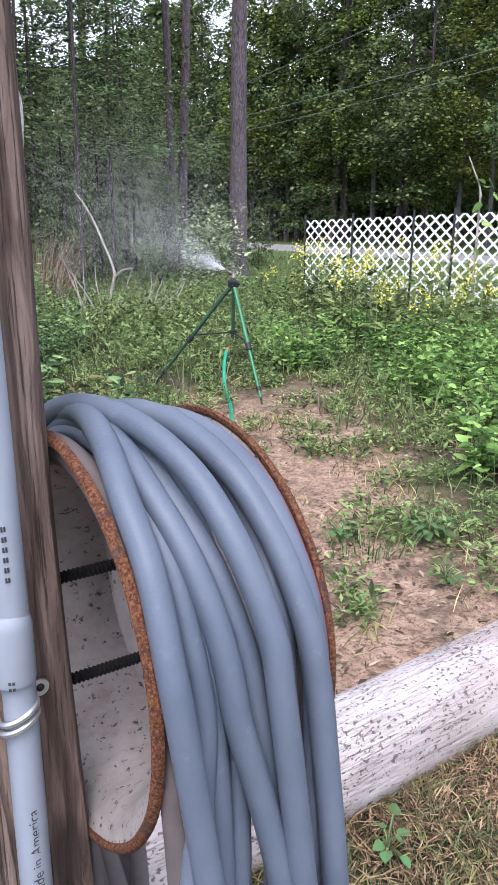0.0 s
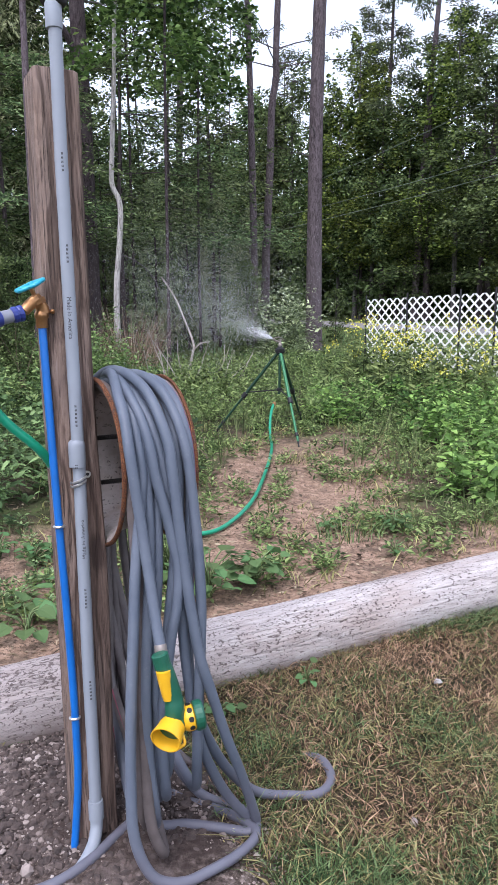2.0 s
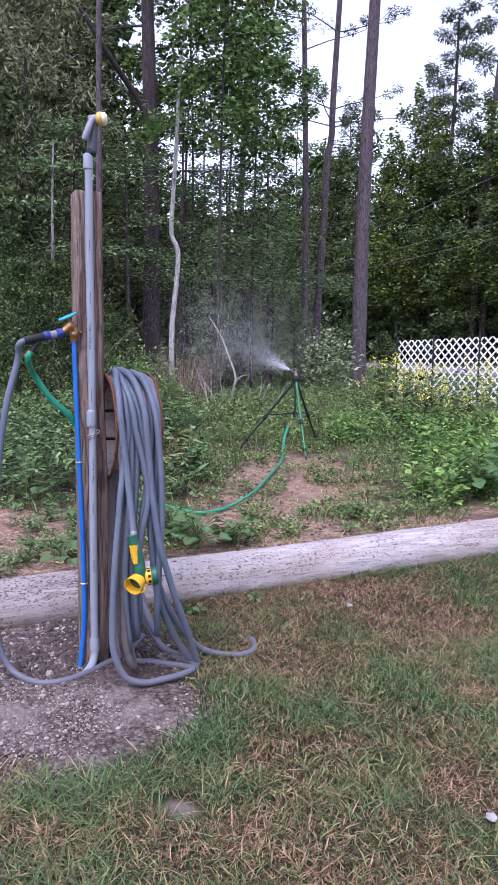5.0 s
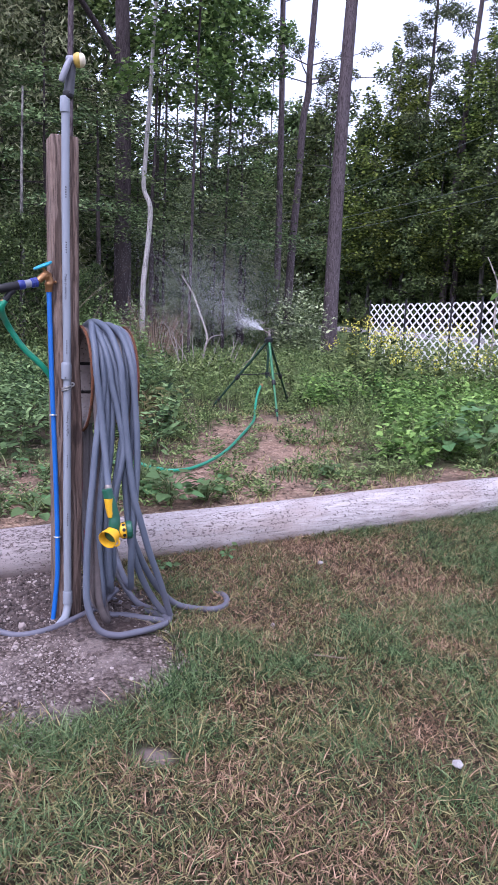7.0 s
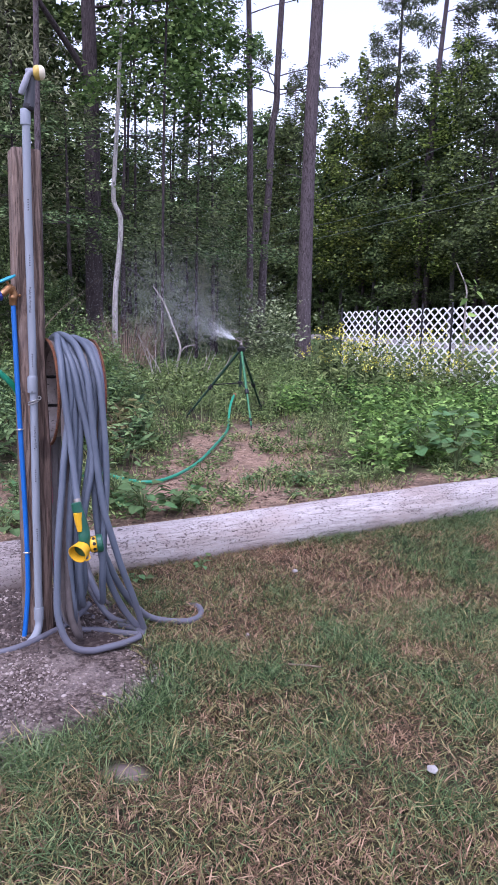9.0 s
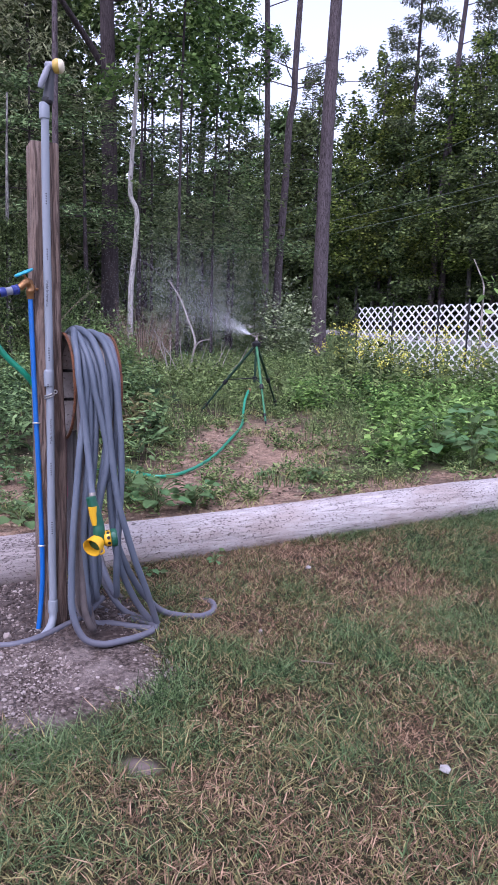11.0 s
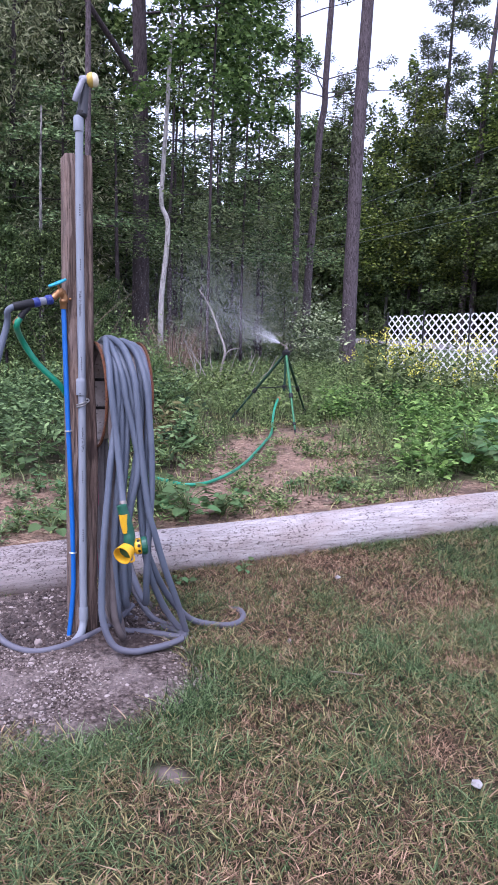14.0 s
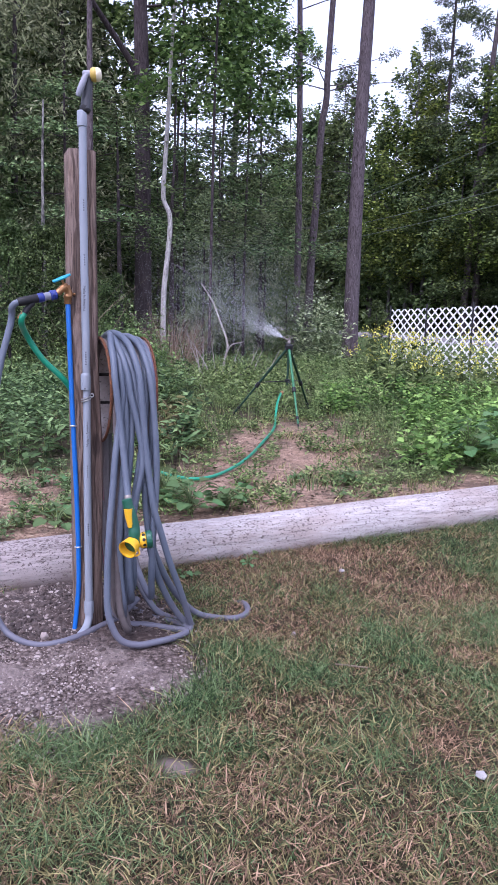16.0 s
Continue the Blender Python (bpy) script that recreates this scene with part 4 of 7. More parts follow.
def build_hose():
    t = thing("coiled_hose", "long grey rubber garden hose looped over the wheel rim", "hose")
    # each loop: places along the axis over the drum (back to front), radius of its layer, the front run down, and the run up the back
    loops = [
        # second strand, down to the big loop on the soil
        ((0.090, 0.096, 0.100, 0.098, 0.097), 0.182, [(0.099, -0.184, 0.86), (0.092, -0.188, 0.80), (0.080, -0.196, 0.735), (0.066, -0.206, 0.65), (0.052, -0.220, 0.54), (0.036, -0.234, 0.41), (0.024, -0.243, 0.25), (0.024, -0.25, 0.13), (0.055, -0.262, 0.045), (0.115, -0.27, 0.016), (0.185, -0.262, 0.014), (0.262, -0.242, 0.014), (0.322, -0.20, 0.018)],
         [(0.30, -0.10, 0.016), (0.22, 0.02, 0.02), (0.13, 0.10, 0.10), (0.09, 0.15, 0.35), (0.085, 0.175, 0.65)]),
        # in the valley of the drum
        ((0.070, 0.072, 0.074), 0.176, [(0.076, -0.179, 0.80), (0.078, -0.182, 0.68), (0.076, -0.190, 0.54), (0.068, -0.205, 0.36), (0.066, -0.215, 0.22), (0.072, -0.220, 0.12), (0.095, -0.213, 0.055)],
         [(0.11, -0.17, 0.05), (0.105, -0.10, 0.14), (0.10, 0.02, 0.22), (0.085, 0.12, 0.38), (0.072, 0.168, 0.66)]),
        # third strand, leaning over and curling back under the gun
        ((0.104, 0.104, 0.102, 0.102, 0.118), 0.192, [(0.124, -0.194, 0.855), (0.138, -0.199, 0.79), (0.149, -0.204, 0.73), (0.158, -0.209, 0.66), (0.152, -0.212, 0.59), (0.134, -0.212, 0.51), (0.114, -0.209, 0.38), (0.110, -0.20, 0.26), (0.120, -0.18, 0.17), (0.135, -0.13, 0.13)],
         [(0.14, -0.04, 0.14), (0.13, 0.06, 0.22), (0.12, 0.14, 0.42), (0.105, 0.184, 0.68)]),
        # the long diagonal on top that swings out to the side
        ((0.086, 0.090, 0.105, 0.135, 0.153), 0.206, [(0.155, -0.207, 0.87), (0.160, -0.211, 0.80), (0.165, -0.215, 0.72), (0.171, -0.219, 0.64), (0.179, -0.224, 0.56), (0.191, -0.228, 0.47), (0.214, -0.230, 0.385), (0.245, -0.226, 0.28), (0.284, -0.210, 0.18), (0.322, -0.186, 0.075), (0.340, -0.168, 0.020), (0.318, -0.190, 0.014), (0.262, -0.140, 0.014), (0.195, -0.095, 0.02), (0.13, -0.075, 0.03)],
         [(0.085, -0.03, 0.09), (0.09, 0.06, 0.25), (0.088, 0.15, 0.48), (0.086, 0.195, 0.72)]),
        # the straight strand by the far flange
        ((0.118, 0.132, 0.152, 0.176, 0.192), 0.196, [(0.197, -0.198, 0.86), (0.201, -0.202, 0.79), (0.205, -0.207, 0.70), (0.206, -0.211, 0.61), (0.203, -0.213, 0.53), (0.196, -0.212, 0.43), (0.190, -0.207, 0.33), (0.188, -0.195, 0.22), (0.200, -0.15, 0.14)],
         [(0.205, -0.06, 0.14), (0.20, 0.05, 0.2), (0.160, 0.13, 0.4), (0.125, 0.18, 0.66)]),
        # fourth strand, behind the diagonal
        ((0.120, 0.122, 0.118, 0.122, 0.140), 0.180, [(0.146, -0.183, 0.86), (0.155, -0.186, 0.78), (0.164, -0.189, 0.70), (0.168, -0.192, 0.60), (0.170, -0.194, 0.50), (0.178, -0.192, 0.40), (0.192, -0.185, 0.30), (0.225, -0.17, 0.20), (0.275, -0.15, 0.10), (0.325, -0.150, 0.030), (0.350, -0.150, 0.016)],
         [(0.33, -0.09, 0.016), (0.25, 0.0, 0.05), (0.17, 0.10, 0.25), (0.13, 0.165, 0.55)]),
        # against the far flange; feeds the loose loop on the grass
        ((0.160, 0.170, 0.184, 0.199, 0.204), 0.186, [(0.204, -0.187, 0.84), (0.199, -0.186, 0.74), (0.190, -0.186, 0.62), (0.182, -0.186, 0.48), (0.190, -0.182, 0.36), (0.235, -0.162, 0.24), (0.300, -0.13, 0.13), (0.380, -0.10, 0.045), (0.455, -0.105, 0.016), (0.525, -0.138, 0.014), (0.585, -0.110, 0.018), (0.608, -0.050, 0.026), (0.600, 0.008, 0.022), (0.545, 0.030, 0.012), (0.440, 0.072, 0.012), (0.335, 0.10, 0.02)],
         [(0.25, 0.12, 0.10), (0.19, 0.15, 0.35), (0.165, 0.175, 0.62)]),
        # short loops, seen between the others
        ((0.134, 0.136, 0.134), 0.172, [(0.132, -0.175, 0.80), (0.124, -0.182, 0.66), (0.108, -0.190, 0.52), (0.100, -0.195, 0.36), (0.108, -0.185, 0.22), (0.12, -0.12, 0.12)],
         [(0.12, 0.0, 0.12), (0.125, 0.10, 0.24), (0.13, 0.15, 0.46), (0.132, 0.170, 0.68)]),
        ((0.190, 0.188, 0.184), 0.172, [(0.180, -0.175, 0.80), (0.160, -0.184, 0.66), (0.136, -0.192, 0.52), (0.124, -0.194, 0.38), (0.130, -0.182, 0.24), (0.14, -0.11, 0.16)],
         [(0.15, 0.0, 0.15), (0.17, 0.10, 0.24), (0.185, 0.15, 0.46), (0.188, 0.170, 0.68)]),
        ((0.104, 0.106, 0.108), 0.178, [(0.110, -0.182, 0.80), (0.104, -0.190, 0.68), (0.088, -0.200, 0.54), (0.074, -0.210, 0.38), (0.076, -0.212, 0.24), (0.088, -0.200, 0.13), (0.10, -0.14, 0.08)],
         [(0.10, -0.04, 0.08), (0.10, 0.08, 0.2), (0.10, 0.14, 0.42), (0.104, 0.172, 0.68)]),
        ((0.120, 0.118, 0.116), 0.168, [(0.116, -0.172, 0.78), (0.114, -0.180, 0.62), (0.100, -0.188, 0.48), (0.088, -0.185, 0.34), (0.095, -0.17, 0.21), (0.10, -0.11, 0.15)],
         [(0.10, 0.0, 0.15), (0.10, 0.10, 0.24), (0.11, 0.145, 0.46), (0.118, 0.166, 0.68)]),
        ((0.076, 0.078, 0.092), 0.168, [(0.092, -0.172, 0.80), (0.086, -0.180, 0.66), (0.066, -0.192, 0.50), (0.052, -0.200, 0.36), (0.050, -0.206, 0.24), (0.062, -0.196, 0.14), (0.085, -0.15, 0.085)],
         [(0.09, -0.06, 0.085), (0.085, 0.05, 0.18), (0.078, 0.13, 0.4), (0.072, 0.163, 0.66)]),
    ]
    for i, (xs, r, front, back) in enumerate(loops):
        pts = smooth_path([L(*p) for p in over_drum(xs, r) + front + back], 6, closed=True)
        loop = part("loop", tube(pts, HOSE_R, 14, closed=True), M_HOSEBROWN if i in (1, 11) else M_HOSE, t)
        if i in (1, 9, 11):
            run = [L(x - 0.004, y - HOSE_R * 0.93, z) for x, y, z in back[1:]]
            part("stripe", tube(smooth_path(run, 6), 0.0022, 6), M_RUBBER_RED, loop, "faded red stripe along the hose")
        if i == 6:
            run = [L(x + HOSE_R * 0.72, y * 1.035, RIM_Z + (z - RIM_Z) * (1.035 if z > RIM_Z else 1)) for x, y, z in over_drum(xs, r)[4:] + front[:3]]
            part("stripe", tube(smooth_path(run, 6), 0.0012, 6), M_RUBBER_RED, loop, "faded red stripe along the hose")
    # the run that ends in the spray gun
    end = over_drum((0.112, 0.108, 0.098, 0.076, 0.071), 0.200, 20) + [(0.073, -0.201, 0.875), (0.078, -0.205, 0.82), (0.085, -0.211, 0.74), (0.090, -0.222, 0.66), (0.093, -0.240, 0.576), (0.094, -0.254, 0.533), (0.094, -0.262, 0.512)]
    part("nozzle_run", tube(smooth_path([L(*p) for p in end], 6), HOSE_R, 12), M_HOSE, t)
    # from the tap connector down to the soil and into the coil
    w = [OUT1 + (OUT0 - OUT1) * 0.12, OUT1 + Vector((-0.018, -0.01, -0.012)), (-0.343, 0.50, 1.10), (-0.372, 0.465, 0.95), (-0.395, 0.44, 0.75), (-0.412, 0.43, 0.50), (-0.42, 0.43, 0.28), (-0.405, 0.435, 0.12), (-0.365, 0.43, 0.045), (-0.30, 0.405, 0.022),
         (-0.23, 0.388, 0.02), (-0.165, 0.412, 0.024), (-0.105, 0.468, 0.03), (-0.06, 0.545, 0.032), (-0.01, 0.62, 0.04), (0.04, 0.70, 0.08)]
    part("supply_run", tube(smooth_path(w, 6), 0.0110, 12), M_HOSE, t)
    # woven metal end of the nozzle run
    e, f = L(0.094, -0.258, 0.527), L(0.094, -0.266, 0.497)
    part("ferrule", lathe([(0.0114, 0), (0.0126, 0.002), (0.0124, 0.008), (0.0130, 0.012), (0.0124, 0.018), (0.0130, 0.024), (0.0114, 0.032)], 16, axis_matrix(e, f - e)), M_DULLMETAL, t, "crimped dull metal hose end")


build_hose()


def build_spray_gun():
    t = thing("spray_gun", "green and yellow plastic hose nozzle hanging from the hose", "nozzle")
    top, joint = Vector((0.066, 0.403, 0.530)), Vector((0.092, 0.397, 0.425))
    mouth_dir = Vector((-0.30, -0.88, -0.30)).normalized()
    part("nut", lathe([(0.0135, -0.008), (0.0172, -0.006), (0.0172, 0.020), (0.0150, 0.024)], 14, axis_matrix(top, joint - top)), M_GREENPLASTIC, t, "dark green hose nut", smooth=False)
    run = smooth_path([top, top + (joint - top) * 0.4 + Vector((0.004, 0, 0)), top + (joint - top) * 0.8 + Vector((0.003, 0.002, 0)), joint, joint + Vector((0.002, 0.002, -0.025))], 6)
    part("handle", tube(run, lambda s: 0.0150 + 0.002 * math.sin(3 * s) + 0.005 * s * s, 16), M_GREENPLASTIC, t)
    grip = smooth_path([top + Vector((0.006, -0.011, -0.022)), top + Vector((0.010, -0.012, -0.050)), top + Vector((0.016, -0.011, -0.082))], 6)
    part("grip", tube(grip, lambda s: 0.0148 - 0.0035 * s, 12), M_YELLOW, t, "yellow soft grip")
    c = joint + Vector((0.0, 0.004, -0.030))
    m = axis_matrix(c, mouth_dir)
    part("head", lathe([(0.010, -0.026), (0.021, -0.022), (0.0245, -0.008), (0.0245, 0.012), (0.0255, 0.022), (0.023, 0.024)], 22, m), M_GREENPLASTIC, t)
    horn = lathe([(0.0250, 0.010), (0.0268, 0.018), (0.0285, 0.032), (0.0312, 0.046), (0.0316, 0.049), (0.0292, 0.049), (0.0262, 0.034), (0.0245, 0.022), (0.0120, 0.020), (0.0110, 0.012), (0.0, 0.011)], 28, m)
    part("mouth", horn, M_YELLOW, t, "flared yellow spray mouth")
    side = Vector((0.90, 0.25, 0.12)).normalized()
    m2 = axis_matrix(c + side * 0.014, side)
    part("selector_ring", lathe([(0.016, 0.0), (0.0235, 0.003), (0.0265, 0.010), (0.0268, 0.022), (0.023, 0.025)], 24, m2), M_YELLOW, t, "yellow pattern selector ring")
    dial = part("dial", lathe([(0.020, 0.024), (0.0285, 0.025), (0.0300, 0.028), (0.0300, 0.040), (0.0265, 0.044), (0.0, 0.046)], 20, m2), M_GREENPLASTIC, t, "ribbed dark green dial", smooth=False)
    slot = bmesh.new()
    for k in range(9):
        a = radians(-120 + 40 * k)
        q = axis_matrix(c + side * 0.030 + (m2.to_3x3() @ Vector((math.cos(a), math.sin(a), 0))) * 0.0266, m2.to_3x3() @ Vector((math.cos(a), math.sin(a), 0)))
        lathe([(0.0, 0.001), (0.0055, 0.0008), (0.0058, -0.002)], 10, q, slot)
    part("slots", slot, M_BLACK, dial, "small dark openings")
    lever = smooth_path([c + Vector((0.016, -0.018, -0.020)), c + Vector((0.020, -0.024, -0.034)), c + Vector((0.008, -0.030, -0.040))], 5)
    part("latch", tube(lever, 0.0035, 8), M_YELLOW, t)


build_spray_gun()

# ---- the sprinkler on its tripod ----
APEX = Vector((0.513, 4.855, 0.846))


def build_sprinkler():
    t = thing("tripod_sprinkler", "green metal tripod with impact sprinkler among the weeds", "sprinkler")
    feet = [Vector((0.627, 4.30, 0.188)), Vector((0.005, 4.95, 0.19)), Vector((0.73, 5.40, 0.20))]
    hub = Vector((0.510, 4.84, 0.545))
    # front leg green; other legs wear a darker copy, shade put into colour
    for f, M_TUBE in zip(feet, (M_LEGGREEN, M_LEGSHADE, M_LEGSHADE)):
        top = APEX + (f - APEX).normalized() * 0.03
        knee = top + (f - top) * 0.52
        low = top + (f - top) * 0.93
        leg = part("leg", tube([top, knee], 0.0125, 12), M_TUBE, t)
        part("lower_tube", tube([knee, low], 0.0095, 12), M_TUBE, leg)
        part("clamp", lathe([(0.0125, -0.028), (0.0185, -0.024), (0.0185, 0.014), (0.0165, 0.020), (0.0125, 0.022)], 12, axis_matrix(knee, f - top)), M_BLACK, leg, "black leg clamp", smooth=False)
        part("clamp", lathe([(0.0095, -0.014), (0.0145, -0.012), (0.0145, 0.012), (0.0095, 0.014)], 12, axis_matrix(top + (f - top) * 0.86, f - top)), M_BLACK, leg, smooth=False)
        part("foot", tube([low, f - Vector((0, 0, 0.02))], lambda s: 0.0075 - 0.004 * s, 8), M_BLACK, leg, "pointed dark foot")
        part("brace", tube([hub, top + (f - top) * 0.48], 0.0045, 8), M_BLACK, t, "thin dark spreader arm")
    part("centre_tube", tube([APEX, hub, hub - Vector((0.004, 0.0, 0.035))], 0.0110, 12), M_LEGSHADE, t)
    part("hub", lathe([(0.011, -0.012), (0.022, -0.010), (0.022, 0.012), (0.011, 0.016)], 12, Matrix.Translation(hub)), M_BLACK, t, smooth=False)
    part("top_plate", lathe([(0.012, -0.03), (0.030, -0.026), (0.036, -0.012), (0.036, 0.012), (0.022, 0.020), (0.013, 0.03)], 18, Matrix.Translation(APEX)), M_BLACK, t, "black leg bracket")
    base = APEX + Vector((0, 0, 0.03))
    head = part("sprinkler_head", lathe([(0.010, 0.0), (0.014, 0.003), (0.014, 0.018), (0.010, 0.022), (0.009, 0.038), (0.012, 0.040), (0.012, 0.050), (0.0, 0.054)], 14, Matrix.Translation(base)), M_DULLMETAL, t, "metal impact sprinkler head")
    part("jet", tube([base + Vector((0, 0, 0.028)), base + Vector((-0.030, -0.008, 0.040)), base + Vector((-0.048, -0.012, 0.052))], lambda s: 0.008 - 0.003 * s, 10), M_DULLMETAL, head)
    arm = bmesh.new()
    tube(smooth_path([base + Vector((0.034, 0.006, 0.040)), base + Vector((0.0, 0.0, 0.066)), base + Vector((-0.040, -0.010, 0.062)), base + Vector((-0.058, -0.018, 0.050))], 5), 0.0035, 8, bm=arm)
    part("hammer_arm", arm, M_DULLMETAL, head)
    part("hose_end", lathe([(0.0105, 0), (0.0145, 0.002), (0.0145, 0.026), (0.012, 0.030)], 14, axis_matrix(Vector((0.460, 4.755, 0.434)), Vector((0.037, 0.075, 0.08)))), M_BRASS, t, "brass hose coupling")
    return base


SPRAY_FROM = build_sprinkler() + Vector((-0.05, -0.012, 0.052))


HOSE_LINE = ((-0.34, 1.55), (-0.40, 2.00), (-0.41, 2.36), (-0.28, 2.50), (-0.13, 2.40), (0.01, 2.33), (0.14, 2.44), (0.275, 2.86), (0.365, 3.50), (0.425, 4.15))


def off_hose(x, y, gap=0.06):
    """True where nothing grows over the green hose."""
    ok = np.ones(len(x), bool)
    for (ax, ay), (bx, by) in zip(HOSE_LINE[3:], HOSE_LINE[4:]):
        dx, dy = bx - ax, by - ay
        s = np.clip(((x - ax) * dx + (y - ay) * dy) / (dx * dx + dy * dy), 0, 1)
        ok &= np.hypot(x - ax - s * dx, (y - ay - s * dy + 0.03) * 0.6) > gap
    return ok


def build_green_hose():
    e = GREEN_START
    w = [e, e + Vector((-0.012, 0.0, -0.028)), (-0.318, 0.575, 1.05), (-0.272, 0.60, 0.97), (-0.19, 0.64, 0.87), (-0.165, 0.74, 0.70), (-0.205, 0.90, 0.45), (-0.25, 1.08, 0.29), (-0.29, 1.24, 0.225), *[(x, y, float(ground_z(x, y)) + 0.022) for x, y in HOSE_LINE],
         (0.425, 4.48, 0.26), (0.432, 4.62, 0.36), (0.450, 4.72, 0.42), (0.460, 4.755, 0.441)]
    ob = obj_from_bm("green_hose", tube(smooth_path(w, 8), 0.0105, 12), M_GREENHOSE)
    tagged(ob, "green garden hose running from the tap to the sprinkler", "hose")


build_green_hose()


# ---- the lattice fence ----
def build_fence():
    t = thing("lattice_fence", "white vinyl lattice fence on thin dark metal stakes", "fence")
    a, d = Vector((1.96, 9.91, 0)), Vector((0.540, -0.842, 0)).normalized()
    nrm = Vector((-d.y, d.x, 0))
    length, hgt = 5.2, 0.98
    rise = 0.036
    ph, pv = 0.146, 0.128
    wd = 0.046

    def at(s, z, off):
        return a + d * s + nrm * off + Vector((0, 0, 0.245 + rise * s + z))

    k = pv / ph
    for sign, off in ((1, 0.0025), (-1, -0.0025)):
        s0 = -hgt / k if sign > 0 else 0.0
        s0 = math.floor(s0 / ph) * ph + (0.5 * ph if sign > 0 else 0)
        while s0 < length + (0 if sign > 0 else hgt / k):
            # centre line s = s0 + sign * z / k, clipped to the panel
            lo, hi = 0.0, hgt
            if sign > 0:
                lo, hi = max(lo, -s0 * k), min(hi, (length - s0) * k)
            else:
                lo, hi = max(lo, (s0 - length) * k), min(hi, s0 * k)
            if hi - lo > 0.03:
                bm = bmesh.new()
                hw = 0.5 * wd * math.hypot(1, 1 / k)
                ring = []
                for o in (off - 0.0022, off + 0.0022):
                    for z, sgn in ((lo, -1), (lo, 1), (hi, 1), (hi, -1)):
                        s = s0 + sign * z / k + sgn * hw * 0.5
                        ring.append(bm.verts.new(at(min(max(s, -0.01), length), z, o)))
                for q in ((0, 1, 2, 3), (7, 6, 5, 4), (0, 4, 5, 1), (1, 5, 6, 2), (2, 6, 7, 3), (3, 7, 4, 0)):
                    bm.faces.new([ring[i] for i in q])
                part("slat", bm, M_WHITE, t, smooth=False)
            s0 += ph
    for s, up in ((0.03, 0.06), (0.83, 0.06), (1.73, 0.06), (2.26, 0.06), (3.3, 0.05), (4.3, 0.05)):
        p = at(s, 0, -0.016)
        tube_m = box((0.022, 0.016, hgt + up + 0.25), Matrix.Translation((p.x, p.y, 0.245 + rise * s + (hgt + up - 0.25) / 2)), bevel=0.003)
        part("stake", tube_m, M_BLACK, t, "thin dark metal stake")


build_fence()


# ---- trees ----
def trunk_bm(height, r0, r1, rng, bend=0.02, sides=12, rings=26, wander=None, flare=0.25, bm=None):
    """A tapered trunk with a root flare; wander is a list of (height share, x, y) to pass through."""
    ctrl = [(0, 0, -0.3), (0, 0, 0.0)]
    if wander:
        ctrl += [(x, y, height * h) for h, x, y in wander]
    else:
        bx, by = rng.uniform(-bend, bend) * height, rng.uniform(-bend, bend) * height
        for s in (0.25, 0.5, 0.75, 1.0):
            ctrl.append((bx * s * s + rng.uniform(-1, 1) * 0.004 * height, by * s * s + rng.uniform(-1, 1) * 0.004 * height, height * s))
    pts = smooth_path(ctrl, max(3, rings // (len(ctrl) - 1)))
    n = len(pts)

    def rad(s):
        z = pts[min(int(s * (n - 1)), n - 1)].z
        return (r0 + (r1 - r0) * max(z, 0) / height) * (1 + flare * math.exp(-max(z, 0) / 0.35)) * (1 + 0.04 * noise.noise((z * 1.3, r0 * 50, 0)))

    return tube(pts, rad, sides, bm=bm), pts


def limb(bm, p, direction, length, r, rng, droop=0.1, sides=6):
    d = Vector(direction).normalized()
    pts = [Vector(p)]
    for k in range(4):
        d = (d + Vector((rng.uniform(-0.25, 0.25), rng.uniform(-0.25, 0.25), rng.uniform(-0.2, 0.2) - droop * 0.3))).normalized()
        pts.append(pts[-1] + d * length / 4)
    tube(smooth_path(pts, 2), lambda s: r * (1 - 0.8 * s), sides, bm=bm)
    return pts


def clump_leaves(centres, radii, per, size, ratio, rng, spread=0.55, flat=0.6):
    """Leaves in loose tufts round the centres: base, along, normal, length, width."""
    n = len(centres) * per
    c = np.repeat(centres, per, 0)
    r = np.repeat(radii, per)
    d = unit(rng.normal(size=(n, 3)))
    rad = r * rng.uniform(0.15, 1.0, n) ** 0.6
    base = c + d * rad[:, None] * np.array([1, 1, flat])
    along = unit(d * np.array([1, 1, 0.35]) + rng.normal(size=(n, 3)) * spread + np.array([0, 0, -0.25]))
    normal = unit(np.array([0, 0, 1.0]) + rng.normal(size=(n, 3)) * 0.55 + d * 0.3)
    ln = size * rng.uniform(0.6, 1.25, n)
    return base, along, normal, ln, ln * ratio


